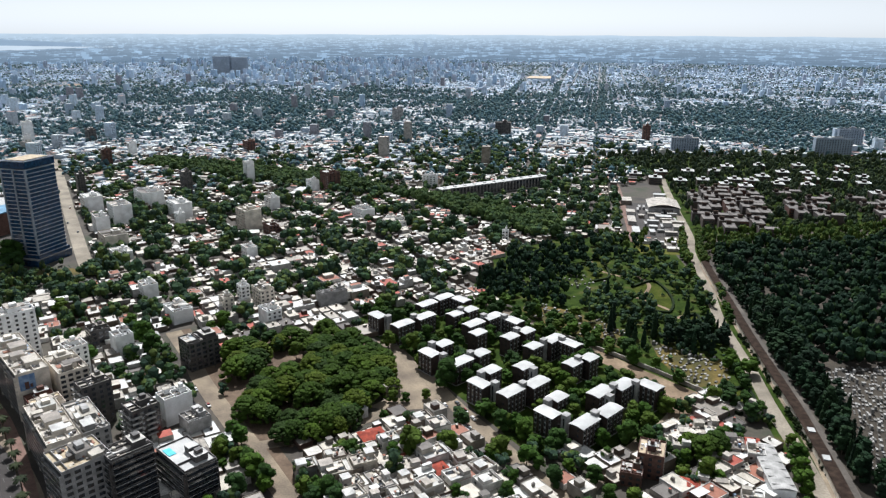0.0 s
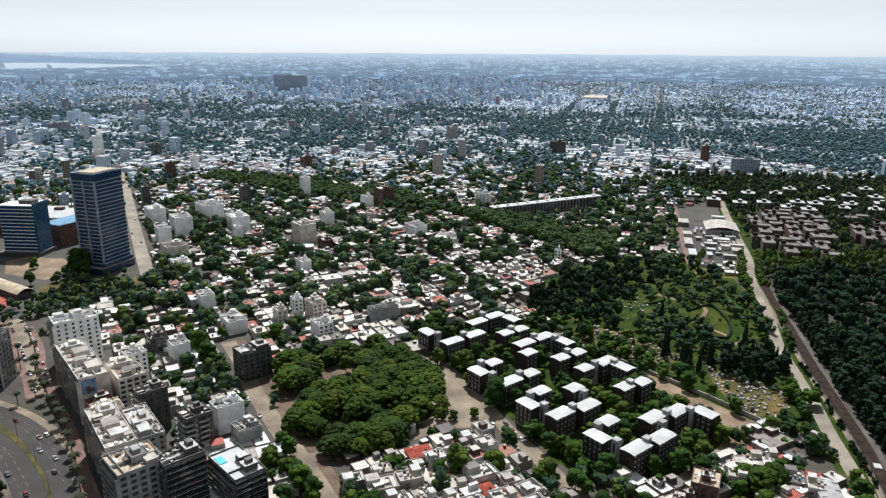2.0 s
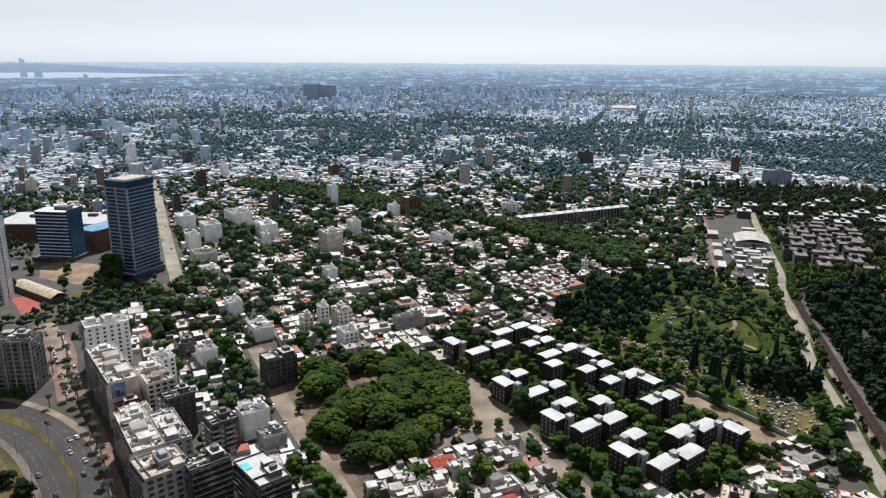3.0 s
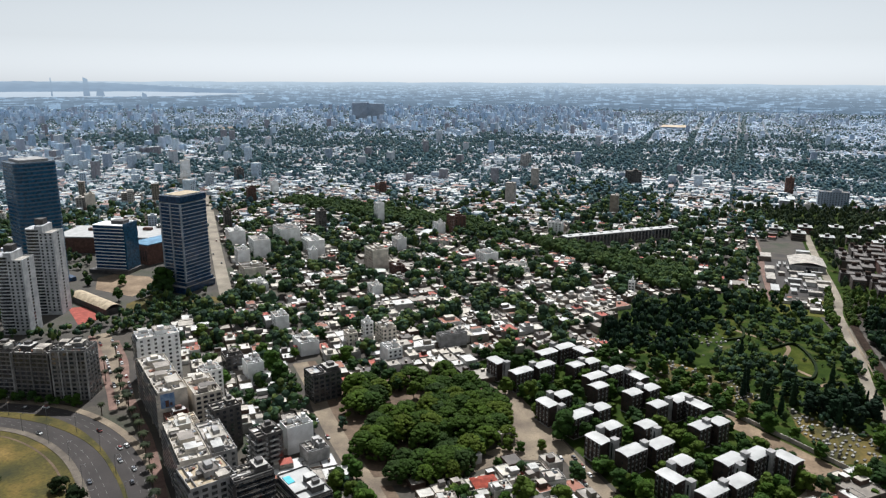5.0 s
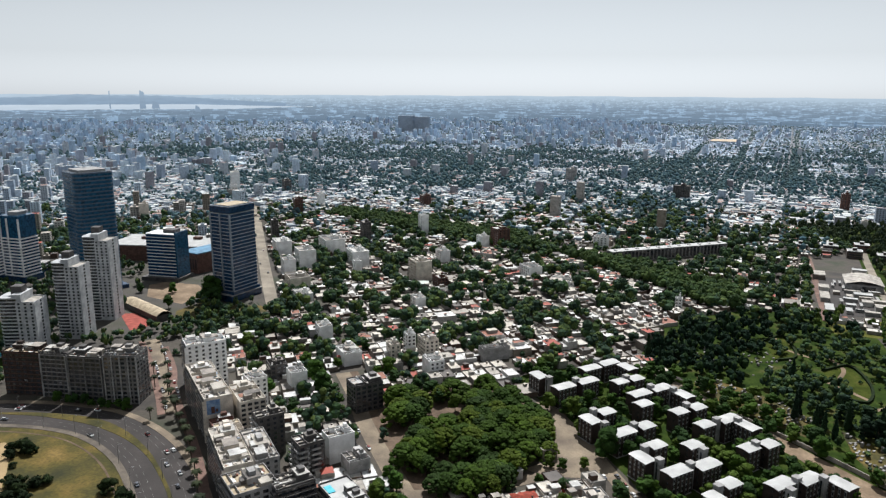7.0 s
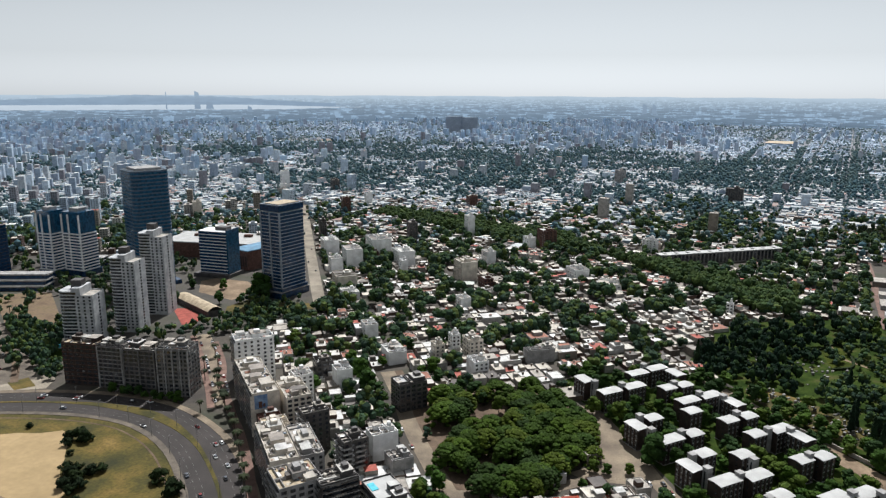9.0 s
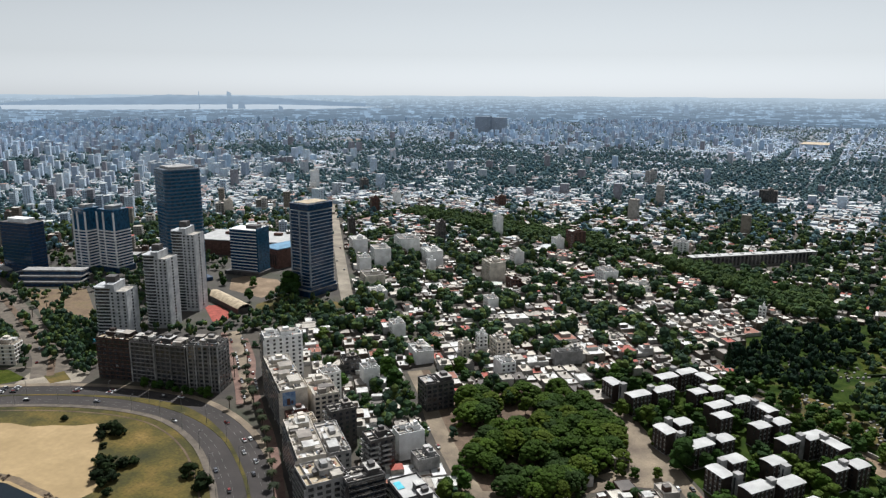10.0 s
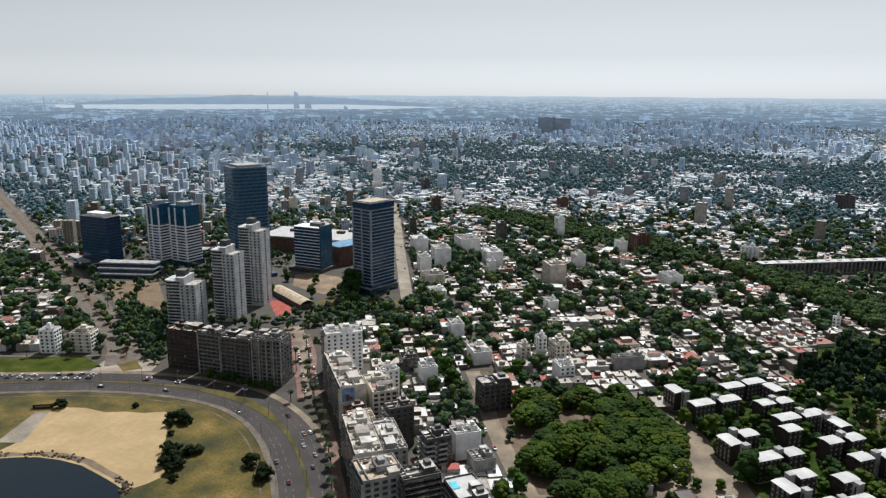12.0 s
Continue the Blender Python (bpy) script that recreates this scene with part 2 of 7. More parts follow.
M["steel"] = surface("painted_steel", [(0.3, (0.176, 0.176, 0.176)), (0.7, (0.256, 0.256, 0.256))], 0.5, 0.5, metal=0.4)
M["tank"] = surface("fibre_tank", shades((0.400, 0.400, 0.400), (0.200, 0.264, 0.360), (0.560, 0.560, 0.544), (0.096, 0.096, 0.096)), 0.5, 0.6, pick="object")
M["clutter"] = surface("roof_lumber", shades((0.55, 0.54, 0.52), (0.16, 0.15, 0.14), (0.34, 0.30, 0.26), (0.66, 0.65, 0.63), (0.09, 0.08, 0.075), (0.42, 0.38, 0.31), (0.26, 0.12, 0.08), (0.22, 0.27, 0.33), (0.48, 0.44, 0.38)), 0.4, 0.8, pick="island", dirt=0.4)
M["car"] = surface("car_paint", shades((0.690, 0.690, 0.681), (0.028, 0.028, 0.032), (0.414, 0.423, 0.432), (0.644, 0.644, 0.644), (0.166, 0.018, 0.018), (0.092, 0.101, 0.120)), 0.5, 0.3, pick="object", dirt=0.1)
M["tyre"] = surface("rubber", [(0.3, (0.016, 0.016, 0.016)), (0.7, (0.024, 0.024, 0.024))], 1.0, 0.9)
M["marble"] = surface("tomb_marble", shades((0.243, 0.234, 0.220), (0.165, 0.157, 0.146), (0.282, 0.274, 0.263), (0.098, 0.090, 0.082)), 0.4, 0.7, pick="island")
# dark brown base colour takes in the shade under the cemetery woods
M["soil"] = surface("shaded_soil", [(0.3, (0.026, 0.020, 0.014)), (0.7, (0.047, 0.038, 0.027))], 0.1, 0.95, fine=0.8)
M["pool"] = surface("pool_water", [(0.3, (0.083, 0.414, 0.534)), (0.7, (0.129, 0.506, 0.607))], 0.3, 0.15)
M["mural"] = surface("mural_blue", [(0.35, (0.080, 0.160, 0.336)), (0.6, (0.200, 0.288, 0.416))], 0.3, 0.8)


def glass_skin(name, tint, rough=0.08, metal=0.0, specular=0.8):
    """Dark window glass of an unlit room: near black under a mirror-like gloss, a little uneven from pane to pane."""
    m, nd, ln, out = nodes_of(name)
    geo = nd.new("ShaderNodeNewGeometry")
    n = nd.new("ShaderNodeTexNoise")
    n.inputs["Scale"].default_value = 0.45
    ln.new(geo.outputs["Position"], n.inputs["Vector"])
    r = ramp(nd, [(0.35, tuple(c * 0.55 for c in tint)), (0.65, tuple(c * 1.5 for c in tint))])
    ln.new(n.outputs[0], r.inputs[0])
    ln.new(r.outputs[0], out.inputs["Base Color"])
    out.inputs["Roughness"].default_value, out.inputs["Metallic"].default_value = rough, metal
    out.inputs["Specular IOR Level"].default_value = specular
    return m


M["res_wall"] = surface("grey_white_tower_render", [(0.3, (0.351, 0.362, 0.376)), (0.7, (0.468, 0.476, 0.483))], 0.2, 0.85, dirt=0.25)
M["panel"] = surface("grey_white_panels", [(0.3, (0.272, 0.266, 0.258)), (0.7, (0.354, 0.346, 0.333))], 0.3, 0.8)
# render colour darkened to stand in for shade on the fronts
M["shade_wall"] = surface("shaded_front_render", [(0.3, (0.130, 0.126, 0.121)), (0.7, (0.204, 0.195, 0.186))], 0.2, 0.85, dirt=0.35)
M["band"] = surface("blue_grey_metal_bands", [(0.3, (0.216, 0.248, 0.288)), (0.7, (0.288, 0.320, 0.368))], 0.2, 0.5, dirt=0.2)
M["pale_band"] = surface("pale_grey_metal_bands", [(0.3, (0.368, 0.392, 0.424)), (0.7, (0.448, 0.472, 0.504))], 0.2, 0.5, dirt=0.2)
M["blue_band"] = surface("steel_blue_bands", [(0.3, (0.048, 0.080, 0.120)), (0.7, (0.072, 0.112, 0.160))], 0.2, 0.4, dirt=0.2)
M["glass"] = glass_skin("window_glass", (0.022, 0.026, 0.032))
M["blue_glass"] = glass_skin("blue_curtain_glass", (0.014, 0.066, 0.13), 0.14, specular=0.45)
M["dark_glass"] = glass_skin("dark_curtain_glass", (0.010, 0.036, 0.085), 0.12, specular=0.5)
M["windscreen"] = glass_skin("windscreen", (0.02, 0.02, 0.022))


# ---- builders ----
class Shape:
    """Gathers quads and polygons into one mesh."""

    def __init__(self):
        self.v, self.f, self.m = [], [], []

    def box(self, x, y, z, w, d, h, turn=0.0, top=0, side=0, bottom=False, taper=1.0):
        c, s, b = math.cos(turn), math.sin(turn), len(self.v)
        for zz, k in ((z, 1.0), (z + h, taper)):
            for px, py in ((-1, -1), (1, -1), (1, 1), (-1, 1)):
                u, v = px * w / 2 * k, py * d / 2 * k
                self.v.append((x + u * c - v * s, y + u * s + v * c, zz))
        for i in range(4):
            j = (i + 1) % 4
            self.f.append((b + i, b + j, b + 4 + j, b + 4 + i))
            self.m.append(side)
        self.f.append((b + 4, b + 5, b + 6, b + 7))
        self.m.append(top)
        if bottom:
            self.f.append((b + 3, b + 2, b + 1, b))
            self.m.append(side)
        return self

    def ring(self, w, d, z, h, thick, turn=0.0, x=0.0, y=0.0):
        """Four walls round a rectangle, as for a parapet; the corners butt."""
        c, s = math.cos(turn), math.sin(turn)
        for u, v, a, b in ((0, -(d - thick) / 2, w, thick), (0, (d - thick) / 2, w, thick), (-(w - thick) / 2, 0, thick, d - 2 * thick), ((w - thick) / 2, 0, thick, d - 2 * thick)):
            self.box(x + u * c - v * s, y + u * s + v * c, z, a, b, h, turn, bottom=True)
        return self

    def prism(self, outline, z, h, top=0, side=0, bottom=True):
        b, n = len(self.v), len(outline)
        for zz in (z, z + h):
            self.v += [(x, y, zz) for x, y in outline]
        for i in range(n):
            j = (i + 1) % n
            self.f.append((b + i, b + j, b + n + j, b + n + i))
            self.m.append(side)
        self.f.append(tuple(range(b + n, b + 2 * n)))
        self.m.append(top)
        if bottom:
            self.f.append(tuple(range(b + n - 1, b - 1, -1)))
            self.m.append(side)
        return self

    def tube(self, x, y, z, r, h, n=10, r2=None):
        return self.taper([(x + math.cos(a) * r, y + math.sin(a) * r) for a in np.linspace(0, 2 * math.pi, n, endpoint=False)], x, y, z, h, (r2 if r2 is not None else r) / r)

    def taper(self, outline, x, y, z, h, k):
        b, n = len(self.v), len(outline)
        self.v += [(px, py, z) for px, py in outline] + [(x + (px - x) * k, y + (py - y) * k, z + h) for px, py in outline]
        for i in range(n):
            j = (i + 1) % n
            self.f.append((b + i, b + j, b + n + j, b + n + i))
            self.m.append(0)
        self.f.append(tuple(range(b + n, b + 2 * n)))
        self.m.append(0)
        return self

    def poly(self, pts, mat=0):
        b = len(self.v)
        self.v += list(pts)
        self.f.append(tuple(range(b, b + len(pts))))
        self.m.append(mat)
        return self

    def mesh(self, name, *mats):
        me = bpy.data.meshes.new(name)
        me.from_pydata(self.v, [], self.f)
        for m in mats:
            me.materials.append(m)
        if len(mats) > 1:
            me.polygons.foreach_set("material_index", self.m)
        me.update()
        return me


def part(name, shape, material, parent, label="", place=None):
    """One mesh object under a thing; shape is a Shape or a mesh that alike pieces share."""
    me = shape.mesh(name, material) if isinstance(shape, Shape) else shape
    ob = new(name, me)
    ob.parent = parent
    if place is not None:
        ob.matrix_basis = place
    return tagged(ob, label) if label else ob


def thing(name, x, y, turn, label, category, group="", z=0.0):
    return tagged(place_at(new(name), x, y, turn, z), label, category, group)


def place_at(ob, x, y, turn, z=0.0):
    ob.matrix_basis = pose(x, y, z, 0, 0, math.degrees(turn))
    return ob


def smooth(me):
    me.polygons.foreach_set("use_smooth", [True] * len(me.polygons))
    return me


def inside(poly, x, y):
    """Which of the points x, y lie in a polygon."""
    x, y = np.asarray(x, float), np.asarray(y, float)
    hit = np.zeros(x.shape, bool)
    for (x0, y0), (x1, y1) in zip(poly, poly[1:] + poly[:1]):
        if y0 != y1:
            hit ^= ((y0 > y) != (y1 > y)) & (x < (x1 - x0) * (y - y0) / (y1 - y0) + x0)
    return hit


def spline(points, step=4.0):
    """A smooth line through points, with its normals to the left."""
    p = np.array(points, float)
    p = np.vstack([2 * p[0] - p[1], p, 2 * p[-1] - p[-2]])
    out = []
    for a, b, c, d in zip(p, p[1:], p[2:], p[3:]):
        n = max(2, int(np.hypot(*(c - b)) / step))
        t = np.linspace(0, 1, n, endpoint=False)[:, None]
        out.append(0.5 * (2 * b + (c - a) * t + (2 * a - 5 * b + 4 * c - d) * t ** 2 + (3 * b - a - 3 * c + d) * t ** 3))
    line = np.vstack(out + [p[-2:-1]])
    tan = np.gradient(line, axis=0)
    tan /= np.hypot(tan[:, 0], tan[:, 1])[:, None]
    return line, np.stack([-tan[:, 1], tan[:, 0]], 1)


def strip(name, line, a, b, z, material, label, category, thick=0.15, kind="structure"):
    """A paved band between two distances from a line, with a real edge."""
    p, n = line
    a, b = np.broadcast_to(a, len(p)), np.broadcast_to(b, len(p))
    l, r = p + n * np.maximum(a, b)[:, None], p + n * np.minimum(a, b)[:, None]
    s = Shape()
    k = len(p)
    s.v = [(x, y, z) for x, y in l] + [(x, y, z) for x, y in r] + [(x, y, z - thick) for x, y in l] + [(x, y, z - thick) for x, y in r]
    for i in range(k - 1):
        s.f += [(k + i, k + i + 1, i + 1, i), (i, i + 1, 2 * k + i + 1, 2 * k + i), (3 * k + i, 3 * k + i + 1, k + i + 1, k + i)]
    s.m = [0] * len(s.f)
    return tagged(new(name, s.mesh(name, material)), label, category, kind=kind)


def sheet(name, pts, z, material, label, category):
    s = Shape().prism(pts if area(pts) > 0 else pts[::-1], z - 0.1, 0.1, bottom=False)
    return tagged(new(name, s.mesh(name, material)), label, category, kind="structure")


def area(p):
    return sum(a[0] * b[1] - b[0] * a[1] for a, b in zip(p, p[1:] + p[:1])) / 2


# ---- ground, roads, shore ----
g = Shape()
rings, spokes = (60, 200, 400, 700, 1100, 1700, 2500, 3400, 4900), 72
g.v = [(0, 0, 0)] + [(r * math.cos(2 * math.pi * i / spokes), r * math.sin(2 * math.pi * i / spokes), 0) for r in rings for i in range(spokes)]
for i in range(spokes):
    j = (i + 1) % spokes
    g.f.append((0, 1 + i, 1 + j))
    for k in range(len(rings) - 1):
        a = 1 + k * spokes
        g.f.append((a + i, a + spokes + i, a + spokes + j, a + j))
tagged(new("ground", g.mesh("ground", M["ground"])), "grey and brown city ground of streets and yards", "ground", kind="structure")

# ring of far ground that carries painted haze
far_ring = Shape()
for r in (1350, 2000, 2800, 4760):
    far_ring.v += [(r * math.cos(2 * math.pi * i / 96), r * math.sin(2 * math.pi * i / 96), 0.05) for i in range(96)]
for k in range(3):
    for i in range(96):
        far_ring.f.append((k * 96 + i, (k + 1) * 96 + i, (k + 1) * 96 + (i + 1) % 96, k * 96 + (i + 1) % 96))
far_ring.m = [0] * len(far_ring.f)
tagged(new("pavement_far", far_ring.mesh("pavement_far", M["hazy_streets"])), "streets and yards of the outer city paled by painted haze", "pavement", kind="structure")

rambla = spline([(-640, 215), (-545, 255), (-472, 290), (-411, 322), (-357, 339), (-313, 342), (-281, 334), (-250, 317), (-223, 294), (-203, 273), (-182, 245), (-160, 205), (-140, 160)])
bend = np.exp(-((rambla[0][:, 0] + 305) / 45) ** 2)
half = 0.9 + 3.0 * bend
shore = [(-520, 130), (-440, 192), (-400, 212), (-381, 220), (-372, 225), (-363, 231), (-354, 235), (-341, 238), (-325, 239), (-307, 236), (-296, 234), (-288, 232), (-281, 225), (-276, 196), (-262, 160), (-230, 90)]
inner = [tuple(p - n * 18.2) for p, n in zip(*rambla)]
sheet("grass_bank", [(x, y) for x, y in inner[4:-1:3]] + shore[::-1], 0.06, M["grass"], "dry yellow-green grass between the promenade and the beach", "grass")
sheet("beach", [(-381, 226), (-381, 240), (-390, 255), (-402, 273), (-398, 283), (-385, 288), (-368, 289), (-358, 295), (-345, 299), (-335, 306), (-323, 300), (-315, 288), (-307, 279), (-300, 269), (-290, 259), (-281, 254), (-277, 246), (-279, 238), (-283, 230), (-288, 230), (-296, 232), (-307, 234), (-325, 237), (-341, 236), (-354, 233), (-363, 229), (-372, 223)], 0.10, M["sand"], "pale raked sand of a small town beach", "beach")
sheet("wet_shore", [(x, y) for x, y in shore[3:12]] + [(x - 1 + 1.5 * math.sin(x), y + 3.4 + 1.5 * math.sin(x * 0.4)) for x, y in shore[3:12]][::-1], 0.14, M["wet_sand"], "dark wet sand along the water's edge", "beach")
water_mat, wnd, wln, wout = nodes_of("harbour_water")
wout.inputs["Base Color"].default_value, wout.inputs["Roughness"].default_value = (0.006, 0.011, 0.016, 1), 0.2
wout.inputs["Specular IOR Level"].default_value = 0.09
wtex, wbump, wgeo = wnd.new("ShaderNodeTexNoise"), wnd.new("ShaderNodeBump"), wnd.new("ShaderNodeNewGeometry")
wtex.inputs["Scale"].default_value, wtex.inputs["Detail"].default_value = 0.6, 6
wbump.inputs["Strength"].default_value, wbump.inputs["Distance"].default_value = 0.5, 0.25
wln.new(wgeo.outputs["Position"], wtex.inputs["Vector"])
wln.new(wtex.outputs[0], wbump.inputs["Height"])
wln.new(wbump.outputs[0], wout.inputs["Normal"])
sheet("water", shore + [(-260, -900), (-1900, -900), (-1900, -200)], 0.04, water_mat, "calm dark blue harbour water", "water")

strip("road", rambla, -14.5, -half, 0.12, M["asphalt"], "grey asphalt carriageway of the coast road", "road")
strip("road", rambla, half, 14.5, 0.12, M["asphalt"], "grey asphalt carriageway of the coast road", "road")
strip("median", rambla, -half, half, 0.26, M["grass"], "grassed median strip with a pale kerb", "median")
strip("promenade", rambla, -18.3, -14.5, 0.27, M["promenade"], "pale paved seaside promenade", "pavement")
strip("kerb", rambla, -14.8, -14.5, 0.31, M["promenade"], "pale concrete kerb", "kerb")
strip("pavement", rambla, 14.5, 19, 0.27, M["dusty"], "dusty paved footway beside the coast road", "pavement")
marks = Shape()
for lane in (-10.9, -7.3, -18.0, 7.0, 10.7):
    if lane < -15:
        continue
    p, n = rambla
    for i in range(0, len(p) - 1, 2):
        q, m_ = p[i] + n[i] * lane, p[i + 1] + n[i + 1] * lane
        d = (q - m_) / np.hypot(*(q - m_)) * 0.065
        marks.poly([(q[0] + d[1], q[1] - d[0], 0.15), (q[0] - d[1], q[1] + d[0], 0.15), (m_[0] - d[1], m_[1] + d[0], 0.15), (m_[0] + d[1], m_[1] - d[0], 0.15)])
tagged(new("lane_markings", marks.mesh("lane_markings", M["paint"])), "white dashed lane lines on the asphalt", "road marking", kind="structure")

strip("path", (rambla[0][40:], rambla[1][40:]), -24.0, -22.9, 0.09, M["brown_earth"], "trodden footpath along the promenade", "path", 0.05)
sheet("park_lawn", [(-640, 240), (-487, 304), (-446, 326), (-434, 342), (-462, 350), (-520, 319), (-660, 258)], 0.09, M["bright_lawn"], "strip of green lawn along the coast road", "grass")
strip("path", spline([(-660, 266), (-519, 325), (-458, 355), (-428, 371)]), -1.6, 1.6, 0.13, M["promenade"], "pale footpath across the lawn", "path")
avenue = spline([(-424, 352), (-462, 386), (-524, 421), (-606, 468), (-680, 508), (-874, 614), (-1150, 765), (-1700, 1060)])
strip("road", avenue, -13, -2.5, 0.11, M["promenade"], "sunlit grey avenue running inland", "road")
strip("road", avenue, 2.5, 13, 0.11, M["promenade"], "sunlit grey avenue running inland", "road")
strip("median", avenue, -2.5, 2.5, 0.25, M["brown_earth"], "narrow worn earth median of the avenue", "median")
sheet("junction", [(-434, 330), (-395, 351), (-402, 366), (-448, 398), (-470, 402), (-478, 394), (-452, 372), (-442, 350)], 0.09, M["pale_road"], "worn asphalt junction of the avenue and the coast road", "road")
sheet("traffic_island", [(-428, 350), (-422, 362), (-405, 352), (-413, 342)], 0.24, M["grass"], "grassed traffic island with a kerb", "median")
tower_street = spline([(-292, 566), (-318, 603), (-400, 744), (-480, 884), (-620, 1130)])
strip("road", tower_street, -6.2, 6.2, 0.11, M["pale_road"], "pale dusty street beside the striped tower", "road")
palm_street = spline([(-362, 478), (-340, 455), (-318, 430), (-298, 406), (-281, 386), (-264, 364)])
palm_walk = spline([(-341, 466), (-308, 428), (-284, 393), (-262, 368), (-250, 354), (-233, 336), (-210, 308), (-192, 284), (-172, 255), (-150, 218)])
strip("road", palm_street, -5, 6, 0.115, M["dusty"], "dusty side street with parked cars", "road")
strip("pavement", palm_walk, -2.6, 2.8, 0.30, M["brick_paving"], "red brick footway under palms", "pavement")
strip("pavement", palm_street, -9.5, -5, 0.28, M["brick_paving"], "red brick footway under palms", "pavement")
strip("road", spline([(-185, 452), (-158, 410), (-146, 387), (-122, 350), (-86, 298), (-56, 250), (-30, 205)]), -5.2, 5.2, 0.11, M["dusty"], "wide dusty street beside the park", "road")
strip("verge", spline([(-185, 452), (-158, 410), (-146, 387), (-122, 350), (-86, 298), (-56, 250), (-30, 205)]), 5.0, 11, 0.10, M["brown_earth"], "bare brown verge beside the park street", "verge")
strip("road", spline([(-40, 440), (-14, 397), (6, 356), (24, 324), (38, 298), (60, 262)]), -4.5, 4.5, 0.11, M["dusty"], "dusty street between houses and apartment blocks", "road")
strip("road", spline([(-92, 312), (-62, 322), (-30, 346), (-2, 366)]), -4, 4, 0.118, M["dusty"], "dusty street along the park's edge", "road")
strip("road", spline([(58, 268), (78, 292), (104, 318), (130, 352), (112, 400), (84, 444), (40, 500), (4, 560)]), -4.5, 4.5, 0.122, M["dusty"], "sandy lane behind the apartment blocks", "road")
cemetery_road = spline([(316, 1010), (304, 962), (276, 825), (252, 698), (236, 645), (227, 600), (218, 550), (202, 483), (195, 436), (190, 395), (184, 359), (180, 329), (178, 312), (174, 285), (170, 262), (162, 215)])
strip("road", cemetery_road, -4.0, 4.0, 0.11, M["pale_road"], "long pale concrete road beside the cemetery wall", "road")
strip("verge", cemetery_road, 4.0, 8.6, 0.09, M["lawn"], "planted green verge beside the cemetery road", "verge")
strip("verge", cemetery_road, -7.6, -4.0, 0.09, M["lawn"], "planted green verge beside the cemetery road", "verge")
strip("pavement", spline([(240, 985), (230, 911), (209, 790), (189, 672)]), -3.2, 3.2, 0.2, M["brick_paving"], "straight red earth path", "path")
strip("path", spline([(234, 604), (228, 570), (218, 505), (208, 444), (199.5, 384), (194, 345), (189, 318), (183.5, 289), (179, 268), (171, 232)]), 2.8, 8.6, 0.10, M["cinder"], "grey-brown cinder path inside the cemetery", "path")
strip("pavement", spline([(234, 604), (228, 570), (218, 505), (208, 444), (199.5, 384), (194, 345), (189, 318), (183.5, 289), (179, 268), (171, 232)]), -4.6, -2.6, 0.14, M["dusty"], "narrow pale footway along the niche wall", "pavement")

# far distance: what lies past the built city
R_FAR = 4780.0


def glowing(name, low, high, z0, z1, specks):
    """Glowing distance: haze painted as a grade between two colours, with faint far roofs."""
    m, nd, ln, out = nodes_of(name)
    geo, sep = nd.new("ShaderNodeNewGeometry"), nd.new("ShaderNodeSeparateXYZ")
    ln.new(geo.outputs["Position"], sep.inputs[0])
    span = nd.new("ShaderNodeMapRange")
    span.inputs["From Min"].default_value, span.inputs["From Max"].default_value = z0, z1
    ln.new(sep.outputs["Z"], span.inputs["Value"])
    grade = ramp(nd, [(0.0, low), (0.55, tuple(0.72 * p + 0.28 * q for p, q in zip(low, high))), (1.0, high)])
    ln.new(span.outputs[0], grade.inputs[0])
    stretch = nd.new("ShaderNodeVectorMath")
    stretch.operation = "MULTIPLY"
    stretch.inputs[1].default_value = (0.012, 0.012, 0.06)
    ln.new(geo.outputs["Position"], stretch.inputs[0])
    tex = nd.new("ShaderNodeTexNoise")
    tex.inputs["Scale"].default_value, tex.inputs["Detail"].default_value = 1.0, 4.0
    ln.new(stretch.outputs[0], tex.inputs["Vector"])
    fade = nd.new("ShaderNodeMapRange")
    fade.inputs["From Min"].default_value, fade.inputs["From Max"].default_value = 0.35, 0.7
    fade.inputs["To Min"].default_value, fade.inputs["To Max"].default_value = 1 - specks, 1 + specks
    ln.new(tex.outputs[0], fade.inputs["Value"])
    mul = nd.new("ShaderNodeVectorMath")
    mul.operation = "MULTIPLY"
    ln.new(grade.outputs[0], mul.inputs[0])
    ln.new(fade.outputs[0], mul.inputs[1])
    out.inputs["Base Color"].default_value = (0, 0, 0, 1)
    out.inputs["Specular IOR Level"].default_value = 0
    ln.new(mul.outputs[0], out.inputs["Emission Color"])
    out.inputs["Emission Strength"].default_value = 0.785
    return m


def arc(name, az0, az1, low, high, r, material, label, n=60):
    """An upright band of distance between two bearings (degrees left of ahead); heights as at 4 km."""
    s = Shape()
    az = np.radians(np.linspace(az0, az1, n))
    drop = r / 4000.0
    for a in az:
        d = math.degrees(a)
        s.v += [(-r * math.sin(a), r * math.cos(a), 200 - (200 - low(d)) * drop), (-r * math.sin(a), r * math.cos(a), 200 - (200 - high(d)) * drop)]
    s.f = [(2 * i, 2 * i + 1, 2 * i + 3, 2 * i + 2) for i in range(n - 1)]
    s.m = [0] * len(s.f)
    return tagged(new(name, s.mesh(name, material)), label, "backdrop", kind="structure")


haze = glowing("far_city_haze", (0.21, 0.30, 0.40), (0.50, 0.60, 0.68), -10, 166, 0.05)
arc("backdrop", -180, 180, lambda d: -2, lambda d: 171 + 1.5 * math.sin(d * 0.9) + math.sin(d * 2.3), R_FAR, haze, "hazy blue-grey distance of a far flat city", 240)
far_rng = np.random.default_rng(14)
